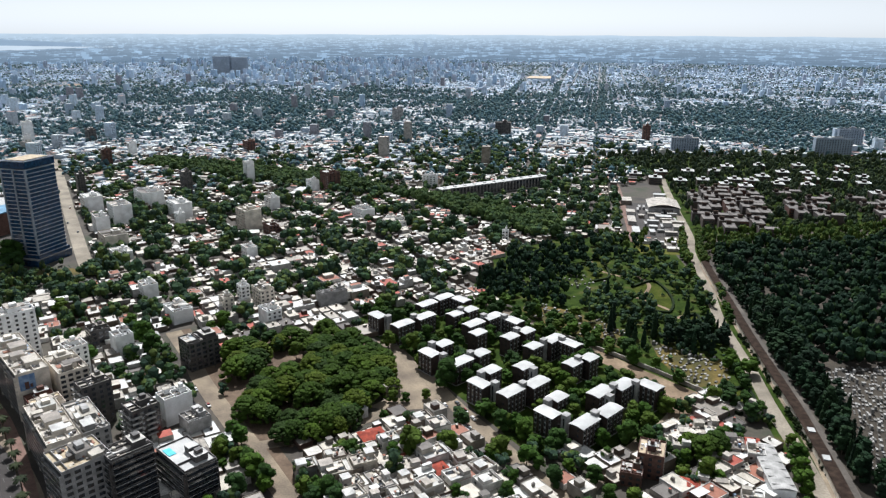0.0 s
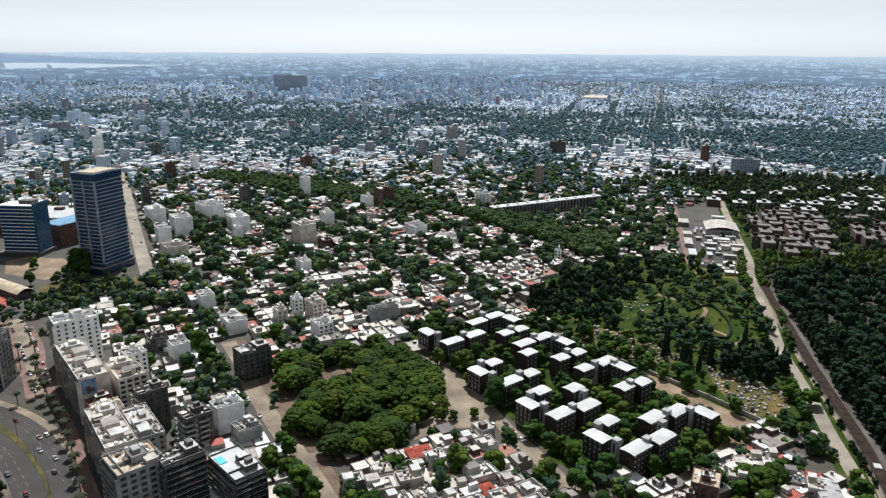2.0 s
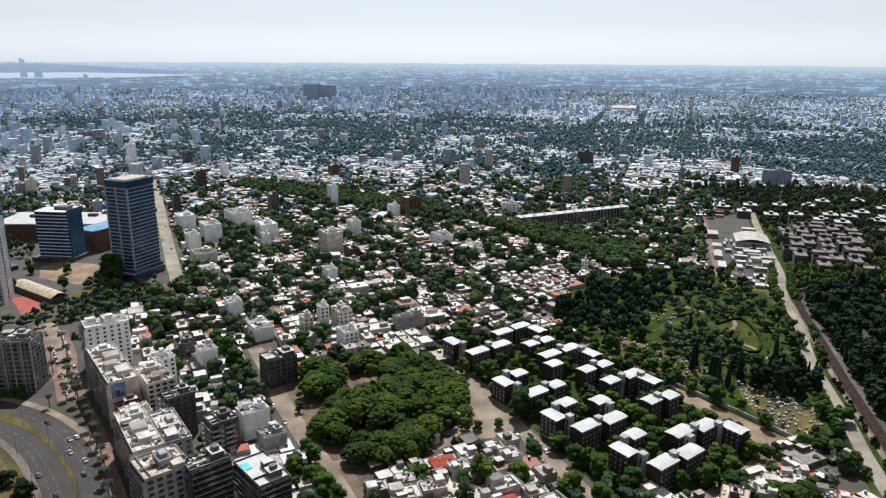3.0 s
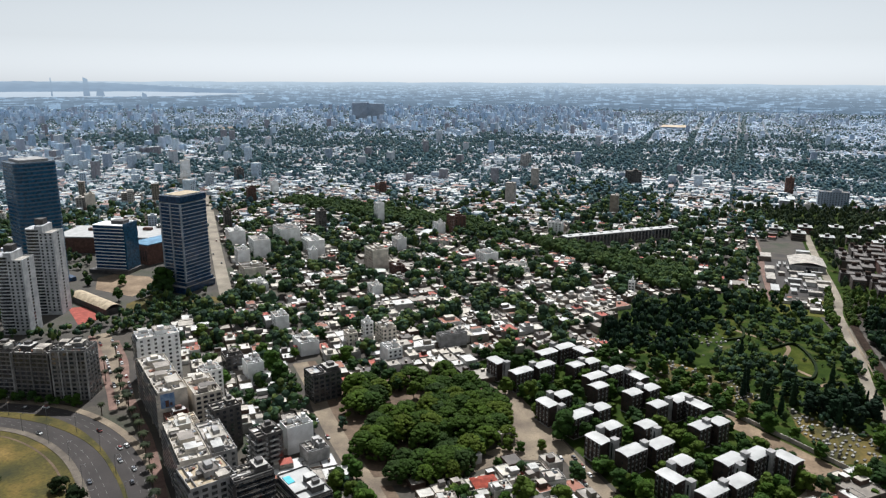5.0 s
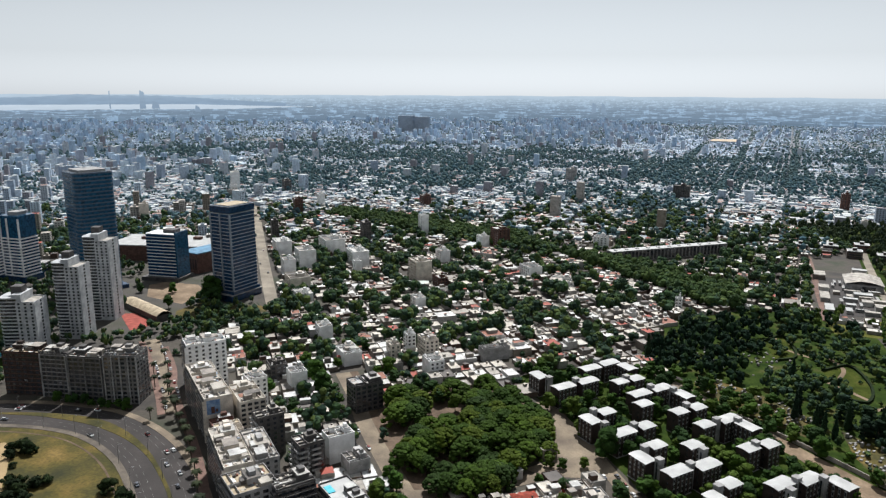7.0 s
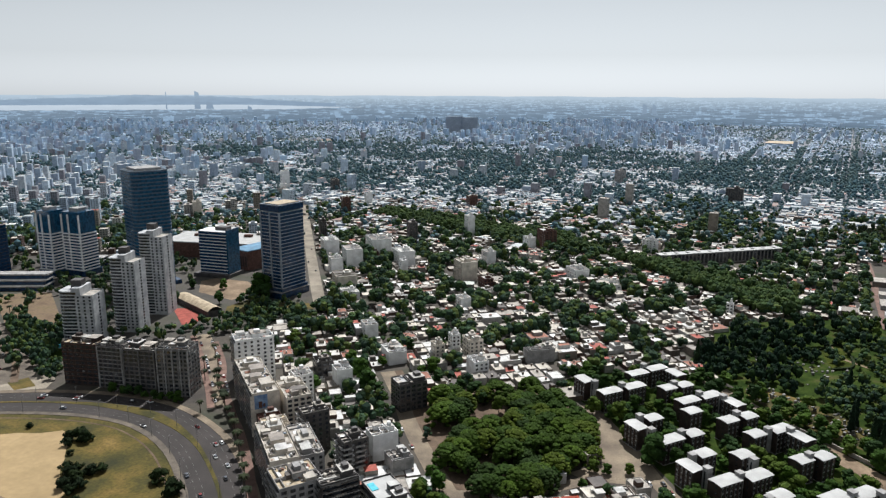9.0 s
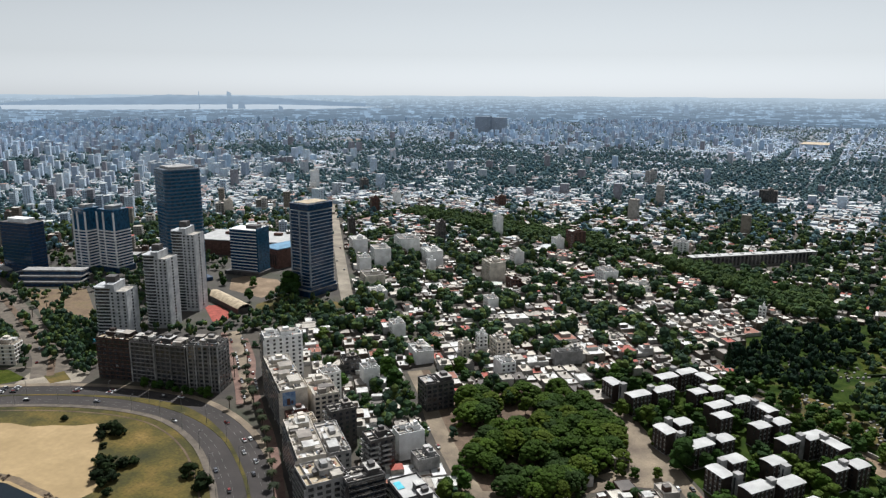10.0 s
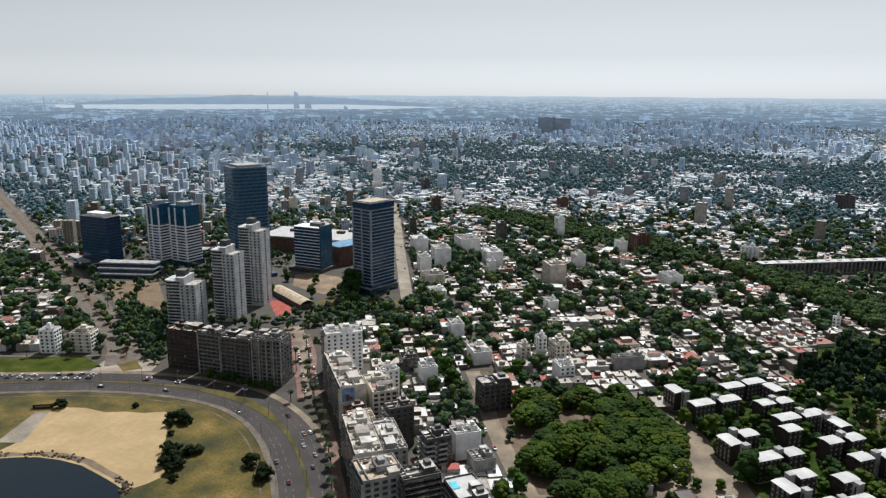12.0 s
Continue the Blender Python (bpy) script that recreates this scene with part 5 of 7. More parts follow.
# ---- brown apartment blocks with vaulted white roofs ----
def vault(w, l, z, rise, over):
    s = Shape()
    n, a, b = 8, w / 2 + over, l / 2 + over
    prof = [(-a + 2 * a * i / n, z + rise * math.sin(math.pi * (i / n))) for i in range(n + 1)]
    for yy in (-b, b):
        s.v += [(px, yy, pz + 0.25) for px, pz in prof] + [(px, yy, pz) for px, pz in prof]
    k = 2 * (n + 1)
    for i in range(n):
        s.f += [(i, i + 1, k + i + 1, k + i), (n + 1 + i, k + n + 1 + i, k + n + 2 + i, n + 2 + i), (i, n + 1 + i, n + 2 + i, i + 1), (k + i, k + i + 1, k + n + 2 + i, k + n + 1 + i)]
    s.f += [(0, k, k + n + 1, n + 1), (n, 2 * n + 1, k + 2 * n + 1, k + n)]
    s.m = [0] * len(s.f)
    return s


strip_shape = Shape().box(0, 0, 0.4, 1.2, 0.12, 11.8, bottom=True)
for fl in range(4):
    strip_shape.box(0, -0.08, 0.9 + fl * 2.85, 0.95, 0.1, 1.9, top=1, side=1, bottom=True)
STRIP = strip_shape.mesh("window_strip", M["panel"], M["glass"])
END_WIN = window_mesh(0.9, 1.2)
BLOCK_KIND = {}


def block(key, x, y, turn):
    if key in BLOCK_KIND:
        return copy_thing(BLOCK_KIND[key], pose(x, y, 0, 0, 0, turn))
    w, l = {"long": (8.2, 14.8), "short": (8.0, 10.2), "cross": (8.2, 12.4)}[key]
    e = thing("apartment_block", x, y, radians(turn), "dark brown brick apartment block under a vaulted white roof", "apartment block", "brown apartment blocks")
    part("body", Shape().box(0, 0, 0, w, l, 12.6), M["brown_brick"], e)
    gable = Shape()
    prof = [(-w / 2 + w * i / 8, 12.6 + 0.55 * math.sin(math.pi * i / 8)) for i in range(9)]
    gable.poly([(px, -l / 2, pz) for px, pz in prof]).poly([(px, l / 2, pz) for px, pz in prof[::-1]])
    part("gable", gable, M["brown_brick"], e)
    part("roof", vault(w, l, 12.62, 0.55, 0.3), M["white_roof"], e, "white vaulted metal roof")
    n = 5 if l > 14 else 4 if l > 12 else 3
    for side, t in ((1, 90), (-1, -90)):
        for i in range(n):
            part("window_strip", STRIP, None, e, "white panel strip with dark windows" if i == 0 else "", pose(side * w / 2, (i + 0.5) / n * l - l / 2, 0, 0, 0, t))
    for z in range(3, 13, 3):
        part("window", END_WIN, None, e, place=pose(1.2, -l / 2, z - 0.9))
    part("plinth", Shape().ring(w + 0.3, l + 0.3, 0, 0.5, 0.3), M["grey_wall"], e)
    BLOCK_KIND[key] = e
    return e


LONG = [(-26.3, 438.6), (-12.2, 451.8), (-11.1, 475.1), (1.0, 488.3), (21.3, 439.6), (34.4, 451.8), (70.9, 415.3), (37.5, 346.4), (52.7, 356.6), (71.9, 315.0), (86.1, 326.2), (86.1, 346.4), (100.3, 354.5), (11.1, 382.9)]
SHORT = [(9.1, 455.8), (19.2, 464.0), (23.3, 424.4), (43.6, 418.4), (54.7, 427.5), (56.7, 404.2), (77.0, 380.9), (88.1, 388.0), (1.0, 407.2), (23.3, 394.1), (28.4, 371.8), (47.6, 376.8), (61.8, 340.4)]
CROSS = [(-43.6, 452.8), (-7.1, 394.1), (21.3, 355.6), (54.7, 324.2), (14.2, 483.2), (48.6, 444.7), (81.0, 408.2), (115.5, 353.5)]
for kind_, turn_, where in (("long", -46, LONG), ("short", -46, SHORT), ("cross", 42, CROSS)):
    for x, y in where:
        block(kind_, x, y, turn_)
STAIRS = [(-36.5, 446.7), (-19.2, 448.8), (-7.1, 487.3), (13.2, 461.9), (28.4, 449.8), (42.5, 448.8), (48.6, 426.5), (63.8, 409.3), (76.0, 413.3), (81.0, 384.9), (1.0, 388.0), (-6.1, 404.2), (17.2, 391.0), (22.3, 364.7), (29.4, 352.5), (44.6, 352.5), (52.7, 369.7), (55.7, 333.3), (62.8, 318.1), (78.0, 321.1), (89.1, 338.3), (94.2, 350.5), (107.4, 354.5)]
first = None
for x, y in STAIRS:
    if first is None:
        first = thing("stair_tower", x, y, radians(-46), "pale concrete stair tower between brown blocks", "stair tower", "stair towers")
        part("shaft", Shape().box(0, 0, 0, 3.4, 3.6, 14.8), M["grey_wall"], first)
        part("cap", Shape().box(0, 0, 14.8, 3.8, 4.0, 0.35, bottom=True), M["grey_wall"], first)
        part("shaft_window", Shape().box(0, -1.82, 3, 0.9, 0.12, 10.0, bottom=True), M["glass"], first)
    else:
        copy_thing(first, pose(x, y, 0, 0, 0, -46))
sheet("block_gardens", BLOCKS, 0.042, M["lawn"], "green and sandy gardens between the apartment blocks", "grass")


# ---- apartment buildings ----
def apartment(x, y, turn, w, d, floors, wall, label, bays=(5, 4), sides="SE", win=(1.6, 1.5), fh=2.9, rows=False, balcony="", roof="roof_one", rooms=((0.1, 0.1, 0.35, 0.35),), slabs=False, name="apartment_building", slab_mat="white_wall", piers=0, strewn=True, bands=""):
    """A block of flats: walls, a parapet round the roof, windows storey by storey, balconies on the named sides."""
    h = floors * fh + 0.6
    e = thing(name, x, y, radians(turn), label, "apartment building")
    part("body", Shape().box(0, 0, 0, w, d, h), M[wall], e)
    part("roof", Shape().box(0, 0, h, w - 0.5, d - 0.5, 0.12), M[roof], e)
    part("parapet", Shape().ring(w, d, h, 0.9, 0.25), M[wall], e)
    for i, (u, v, a, b) in enumerate(rooms):
        room = part("roof_room", Shape().box(u * w, v * d, h + 0.12, a * w, b * d, 3.0), M[wall], e)
        part("roof_slab", Shape().box(u * w, v * d, h + 3.12, a * w + 0.4, b * d + 0.4, 0.2, bottom=True), M["roof_one"], room)
        if i == 0:
            part("water_tank", Shape().box(u * w, v * d, h + 3.32, a * w * 0.5, b * d * 0.5, 1.8), M[wall], room)
    if slabs:
        for fl in range(1, floors + 1):
            part("floor_slab", Shape().ring(w + 0.5, d + 0.5, fl * fh + 0.3, 0.35, 0.5), M[slab_mat], e)
    for i in range(piers):
        part("pier", Shape().box((i / max(1, piers - 1) - 0.5) * (w - 0.8), -d / 2 - 0.3, 0, 0.8, 0.8, h), M[slab_mat], e)
    # low walls, ducts and lumber on the roof
    lot = np.random.default_rng(int(abs(x) * 7 + abs(y)))
    s_ = Shape()
    for _ in range((5 if y < 520 else 2) if strewn else 1):
        u, v = lot.uniform(-0.4, 0.4) * w, lot.uniform(-0.4, 0.4) * d
        if lot.random() < 0.5:
            s_.box(u, 0, h + 0.12, 0.2, d - 0.7, lot.uniform(0.8, 1.6))
        else:
            s_.box(0, v, h + 0.12, w - 0.7, 0.2, lot.uniform(0.8, 1.6))
    part("terrace_wall", s_, M[wall], e)
    if y < 520 and strewn:
        tagged(part("roof_lumber", lumber(w, d, h + 0.13, int(w * d / 13) + 4, int(abs(x) * 3 + abs(y))), M["clutter"], e), kind="stuff")
    if y < 520 and w > 15 and strewn:
        for _ in range(3):
            u, v, a, b = lot.uniform(-0.38, 0.38) * w, lot.uniform(-0.3, 0.3) * d, lot.uniform(2.5, 6), lot.uniform(2.5, 5)
            part("roof_shed", Shape().box(u, v, h + 0.12, a, b, lot.uniform(1.8, 3.4)), M["roof_one"], e)
    bal = None
    for side in sides:
        spot = wall_spots(w, d, side)[0]
        n = bays[0] if side in "SN" else bays[1]
        span = (w if side in "SN" else d) / n
        if side in bands:
            # glazed floors behind long balconies
            a, b, t = spot(0)
            glazing = Shape().box(0, -0.03, -0.85, span * n - 1.2, 0.1, 2.0, bottom=True).mesh("window_band", M["glass"])
            ledge = Shape().box(0, -0.6, 0, span * n - 0.4, 1.2, 0.22, bottom=True).mesh("balcony_slab", M["panel"])
            rail = Shape().box(0, -1.12, 0.22, span * n - 0.6, 0.08, 0.8).mesh("balcony_rail", M["glass"])
            wall_end = Shape().box(0, -0.55, 0.3, 0.2, 1.1, h - 1.2, bottom=True).mesh("party_wall", M[wall])
            for fl in range(floors):
                part("window_band", glazing, None, e, place=pose(a, b, fl * fh + 1.9, 0, 0, t))
                if fl:
                    part("balcony_slab", ledge, None, e, place=pose(a, b, fl * fh + 0.3, 0, 0, t))
                    part("balcony_rail", rail, None, e, place=pose(a, b, fl * fh + 0.3, 0, 0, t))
            for q in np.linspace(-0.49, 0.49, max(2, n // 3)):
                a, b, t = spot(q)
                part("party_wall", wall_end, None, e, place=pose(a, b, 0, 0, 0, t))
            continue
        if rows:
            row = Shape()
            for i in range(n):
                row.box((i + 0.5 - n / 2) * span, 0, -0.7, min(1.7, span * 0.5), 0.16, 1.4, bottom=True)
            row = row.mesh("window_row", M["glass"])
            a, b, t = spot(0)
            for fl in range(floors):
                tagged(part("window_row", row, None, e, place=pose(a, b, fl * fh + 1.9, 0, 0, t)), kind="stuff")
            continue
        for fl in range(floors):
            for i in range(n):
                q = (i + 0.5) / n - 0.5
                a, b, t = spot(q)
                part("window", WIN[win], None, e, place=pose(a, b, fl * fh + 1.9, 0, 0, t))
                if side in balcony and fl and i % 2 == 0:
                    if bal is None:
                        bal = Shape().box(0, -0.75, 0, span * 1.25, 1.5, 0.18, bottom=True).box(0, -1.45, 0.18, span * 1.25, 0.1, 0.95).mesh("balcony", M["panel"])
                    part("balcony", bal, None, e, place=pose(a, b, fl * fh + 0.3, 0, 0, t))
    return e


# the row along the palm street
apartment(-268, 409, -48, 16, 26, 11, "white_wall", "white apartment building with glazed balconies and small side windows", (3, 6), "SE", bands="S", rooms=((0.1, 0.1, 0.4, 0.3), (-0.2, -0.3, 0.3, 0.2)))
mural_house = apartment(-236, 361, -47, 60, 16, 9, "cream_wall", "long cream apartment building with balconies and a mural", (14, 4), "S", bands="S", roof="grey_roof", rooms=((-0.3, 0.0, 0.12, 0.5), (-0.1, 0.1, 0.14, 0.5), (0.12, -0.1, 0.1, 0.4), (0.32, 0.12, 0.16, 0.4)))
part("mural", Shape().box(30.05, -3.0, 17.5, 0.1, 7.6, 8.6, bottom=True), M["mural"], mural_house, "blue painted mural")
part("mural_figure", Shape().box(30.12, -3.4, 18, 0.1, 2.0, 4, bottom=True).box(30.12, -1.3, 18.5, 0.1, 1.2, 2, bottom=True), M["red_brick"], mural_house, "brown shapes in the mural")
apartment(-210, 333, -47, 12, 13, 5, "red_brick", "brown building with a dark red roof terrace and stair tower", (3, 3), "SE", roof="tile", rooms=((-0.2, 0.1, 0.42, 0.5),))
apartment(-200.5, 323, -47, 13, 14, 6, "cream_wall", "low cream building with a white roof canopy", (3, 3), "SE", roof="tan_roof", rooms=((0.15, -0.1, 0.55, 0.45),))
apartment(-207, 356, -47, 28, 15, 8, "cream_wall", "beige apartment wing with slotted windows behind the long row", (5, 4), "E", win=(2.4, 1.6), rooms=((-0.2, 0.0, 0.25, 0.5), (0.25, 0.0, 0.2, 0.4)))
apartment(-183, 295, -49, 45, 14, 8, "cream_wall", "weathered cream apartment building beside the palms", (11, 4), "S", bands="S", roof="grey_roof", rooms=((-0.3, 0.1, 0.16, 0.5), (0.05, 0.0, 0.18, 0.5), (0.3, 0.0, 0.14, 0.4)))
apartment(-172, 305, -49, 36, 12, 7, "grey_wall", "grey apartment building with a cluttered roof", (7, 3), "E", roof="grey_roof", rooms=((0.0, 0.0, 0.35, 0.5), (0.35, -0.2, 0.2, 0.4)))
apartment(-152, 259, -43, 20, 20, 10, "grey_wall", "tall grey apartment building with a flat cream roof", (6, 5), "SE", win=(2.4, 1.6), bands="S", roof="tan_roof", rooms=((0.0, 0.05, 0.45, 0.3),), balcony="W")
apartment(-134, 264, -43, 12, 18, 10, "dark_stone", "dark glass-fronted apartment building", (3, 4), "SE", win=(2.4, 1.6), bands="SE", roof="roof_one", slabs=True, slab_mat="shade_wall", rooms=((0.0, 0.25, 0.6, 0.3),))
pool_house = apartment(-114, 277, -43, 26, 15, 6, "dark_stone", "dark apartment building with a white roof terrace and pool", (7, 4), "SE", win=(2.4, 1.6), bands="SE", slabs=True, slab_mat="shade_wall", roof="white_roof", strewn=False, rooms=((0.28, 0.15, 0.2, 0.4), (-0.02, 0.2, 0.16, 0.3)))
part("swimming_pool", Shape().box(-6.6, -4.6, 18.1, 6.6, 3.4, 0.3), M["pool"], pool_house, "small turquoise roof pool")
apartment(-182, 334, -43, 11, 15, 8, "dark_stone", "narrow dark brick apartment building with balconies", (3, 4), "SE", balcony="S", rooms=((0, 0.2, 0.5, 0.3),))
apartment(-150, 316, -43, 12, 14, 7, "dark_stone", "dark apartment building with white balcony fronts", (3, 4), "SE", balcony="SE", rooms=((0, 0.1, 0.4, 0.4),))
apartment(-142, 338, -46, 11, 15, 5, "white_wall", "plain white apartment building with blank side walls", (3, 4), "", rooms=((0.1, 0.25, 0.4, 0.25), (-0.2, -0.2, 0.25, 0.2)))
apartment(-127, 325, -46, 12, 12, 3, "grey_wall", "low grey building with a terraced roof", (3, 3), "", rooms=((0.2, 0.2, 0.3, 0.3), (-0.25, 0.2, 0.25, 0.3)))
apartment(-203, 415, -48, 12, 11, 5, "white_wall", "small white apartment tower with a stair room", (3, 3), "", rooms=((-0.1, 0.2, 0.45, 0.4),))
apartment(-150, 403, -46, 15, 19, 6, "dark_stone", "dark apartment building with bands of windows and a white roof", (4, 5), "SE", win=(2.4, 1.6), roof="white_roof", rooms=((0.1, 0.25, 0.6, 0.4),))
apartment(-150, 505, -52, 8, 7, 5, "white_wall", "narrow white apartment building with a rounded roof room", (2, 2), "SE", rooms=((0, 0.1, 0.5, 0.4),))
apartment(-134, 500, -52, 16, 11, 5, "cream_wall", "white and cream apartment building with narrow windows", (5, 3), "SE", rooms=((-0.2, 0.1, 0.3, 0.4), (0.3, 0.1, 0.25, 0.3)))
apartment(-189, 475, -50, 20, 14, 3, "white_wall", "stepped white apartment building with blank walls", (5, 3), "", rooms=((-0.2, 0.1, 0.25, 0.4), (0.25, 0.1, 0.2, 0.3)))
apartment(-158, 488, -52, 10, 8, 4, "cream_wall", "small cream apartment building", (3, 2), "SE", rooms=((0, 0.1, 0.4, 0.4),))
apartment(-121, 466, -52, 15, 11, 4, "white_wall", "white building with a blank wall by the park", (4, 3), "E", rooms=((0.1, 0.2, 0.3, 0.3),))
apartment(-84, 508, -56, 9, 22, 3, "grey_wall", "long low building with a blank grey wall", (2, 5), "", rooms=((0.0, 0.3, 0.4, 0.2),))
brick_house = apartment(99, 292, -20, 12, 14, 4, "red_brick", "brick apartment building with a pink flat roof", (3, 4), "S", roof="tan_roof", rooms=((0.0, -0.1, 0.3, 0.25),))
part("side_wall", Shape().box(6.06, 0, 0, 0.2, 14, 12.6), M["cream_wall"], brick_house, "pale rendered side wall")
for fl in range(4):
    for v in (-4.6, -1.5, 1.6, 4.7):
        part("window", WIN[(1.6, 1.5)], None, brick_house, place=pose(6.17, v, fl * 2.9 + 1.9, 0, 0, 90))
apartment(88, 284, -20, 10, 10, 2, "red_brick", "low brick building with a cluttered white roof", (3, 3), "SE", rooms=((0.2, 0.2, 0.3, 0.3),))
apartment(-218, 386, -44, 12, 12, 7, "white_wall", "white apartment building behind the row", (3, 3), "SE", rooms=((0, 0, 0.4, 0.4),))
apartment(-226, 431, -50, 14, 12, 4, "dark_stone", "dark low apartment building with a pale roof", (4, 3), "SE", win=(2.4, 1.6), rooms=((0.2, 0.1, 0.3, 0.4),))
# flats among the inner houses
OUTER_FLATS = [(-502, 1057, 14, 13, 9, "red_brick", "brown brick apartment tower above trees"), (-505, 1156, 12, 12, 7, "white_wall", "small white apartment tower among trees"), (-759, 1308, 24, 16, 12, "white_wall", "white apartment tower above low houses"), (-703, 1206, 14, 12, 8, "white_wall", "plain white slab of flats"), (-640, 1299, 26, 14, 8, "dark_stone", "dark pair of flats among low houses"), (-101, 1616, 20, 16, 10, "grey_wall", "grey apartment tower above distant roofs"), (119, 1402, 30, 16, 9, "dark_stone", "dark blue-grey tower of flats"), (-328, 1205, 20, 14, 6, "red_brick", "low red brick city building"), (-721, 963, 16, 14, 8, "cream_wall", "cream apartment tower above low houses"), (410, 1205, 44, 14, 9, "clinic", "slab tower above the estate trees greyed by painted haze"), (645, 1176, 56, 16, 10, "clinic", "long slab of flats greyed by painted haze"), (726, 1273, 40, 16, 11, "clinic", "slab of flats above trees greyed by painted haze"), (382, 1341, 14, 14, 10, "red_brick", "red-brown brick tower block above low roofs")]
for x, y, w, d, fl, wall, lab in CITY_FLATS + OUTER_FLATS:
    apartment(x, y, -52 if x < -60 else -12, w, d, fl, wall, lab, (max(2, int(w / 4)), 3), "S" if wall in ("white_wall", "cream_wall") else "SE", rows=math.hypot(x, y) > 520, rooms=((0.1, 0.1, 0.3, 0.35),))


# ---- the coast row ----
apartment(-377, 371, 8, 26, 15, 10, "brown_brick", "brown brick apartment building with balcony bands facing the sea", (6, 4), "S", win=(2.4, 1.6), roof="tan_roof", slabs=True, slab_mat="red_brick", rooms=((-0.2, 0.1, 0.3, 0.4), (0.25, 0.1, 0.3, 0.5)))
# wall colours of the next three are darkened for the sea fronts' shade
apartment(-353, 373, 6, 19, 15, 10, "dark_stone", "grey apartment building with stacked balconies facing the sea", (5, 4), "S", win=(2.4, 1.6), slabs=True, slab_mat="grey_wall", piers=2, rooms=((0.0, 0.1, 0.4, 0.5), (-0.3, 0.0, 0.25, 0.4)))
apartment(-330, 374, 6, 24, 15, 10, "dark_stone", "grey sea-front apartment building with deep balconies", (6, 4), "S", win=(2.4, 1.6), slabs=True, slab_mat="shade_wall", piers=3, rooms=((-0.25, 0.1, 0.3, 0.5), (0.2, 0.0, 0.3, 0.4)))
apartment(-305, 376, 12, 22, 17, 11, "shade_wall", "pale sea-front apartment building with tall window bays", (6, 4), "SE", win=(2.4, 1.6), piers=5, slab_mat="panel", rooms=((0.1, 0.1, 0.35, 0.4), (-0.3, 0.2, 0.25, 0.3)))
apartment(-496, 348, 22, 12, 10, 6, "white_wall", "white apartment house with wrap-round balconies", (3, 3), "SE", slabs=True, rooms=((0, 0, 0.4, 0.4),))
apartment(-475, 361, 22, 17, 12, 5, "cream_wall", "cream apartment house with terraced roofs", (3, 3), "SE", slabs=True, roof="tan_roof", rooms=((0, 0.1, 0.5, 0.5),))


# ---- office towers ----
def outline(w, d, r, n=6):
    """A rectangle with rounded corners."""
    pts = []
    for cx, cy, a0 in ((w / 2 - r, -d / 2 + r, -90), (w / 2 - r, d / 2 - r, 0), (-w / 2 + r, d / 2 - r, 90), (-w / 2 + r, -d / 2 + r, 180)):
        pts += [(cx + r * math.cos(radians(a0 + 90 * i / n)), cy + r * math.sin(radians(a0 + 90 * i / n))) for i in range(n + 1)]
    return pts


def tower(x, y, turn, w, d, r, z0, floors, fh, glass, band, band_h, label, proud=0.25, name="office_tower"):
    """A shaft of glass with a proud band round every storey."""
    e = thing(name, x, y, radians(turn), label, "office tower" if name == "office_tower" else "apartment tower")
    part("glazing", Shape().prism(outline(w, d, r), z0, floors * fh), M[glass], e)
    ring_ = outline(w + 2 * proud, d + 2 * proud, r + proud)
    me = Shape().prism(ring_, 0, band_h).mesh("floor_band", M[band])
    for i in range(floors + 1):
        part("floor_band", me, None, e, place=pose(0, 0, z0 + i * fh))
    return e


def on_top(e, w, d, h, z, mat, name="roof_structure", u=0.0, v=0.0, label=""):
    return part(name, Shape().box(u, v, z, w, d, h), M[mat], e, label)


a = tower(-360, 612, 75, 33, 25, 0.6, 9.5, 22, 3.4, "dark_glass", "pale_band", 0.55, "dark office tower striped with pale floor bands")
for u, v in ((-16.6, 12.6), (-16.6, -12.6), (16.6, 12.6), (0, 12.7), (-16.7, 0)):
    part("pier", Shape().box(u, v, 9.5, 1.4, 1.4, 74.8), M["band"], a)
on_top(a, 33.4, 25.4, 6.5, 85.6, "dark_glass", "crown_wall")
part("coping", Shape().ring(33.8, 25.8, 91.4, 0.8, 0.9), M["band"], a)
on_top(a, 27, 19, 0.5, 92.1, "tan_roof", "roof", label="tan gravel roof")
part("podium", Shape().box(-1, 1, 0, 40, 31, 6.0), M["dark_glass"], a)
part("podium_roof", Shape().box(-1, 1, 6.0, 41, 32, 0.7, bottom=True), M["grey_wall"], a)
part("lobby", Shape().box(0, 0, 6.7, 36, 28, 2.8), M["dark_glass"], a)

b = tower(-512, 602, 60, 38, 38, 7, 4, 31, 3.7, "blue_glass", "blue_band", 1.3, "tall blue glass office tower with rounded corners", 0.12)
on_top(b, 26, 26, 3.2, 119.2, "grey_wall", "roof_plant")
part("roof_rim", Shape().ring(34, 34, 119.2, 1.2, 0.5), M["grey_wall"], b)
part("podium", Shape().box(0, 0, 0, 44, 44, 4), M["dark_glass"], b)

c = tower(-466, 655, 0, 35, 21, 0.5, 4, 13, 3.5, "dark_glass", "white_wall", 0.8, "mid-rise glass office with thin white floor lines")
part("side_wall", Shape().box(18.2, 0, 4, 1.6, 22.2, 48), M["blue_glass"], c, "plain blue glass end wall")
on_top(c, 14, 10, 3.5, 50.3, "dark_stone", "roof_plant", 6, 2)
part("podium", Shape().box(0, -2, 0, 44, 30, 4), M["dark_stone"], c)

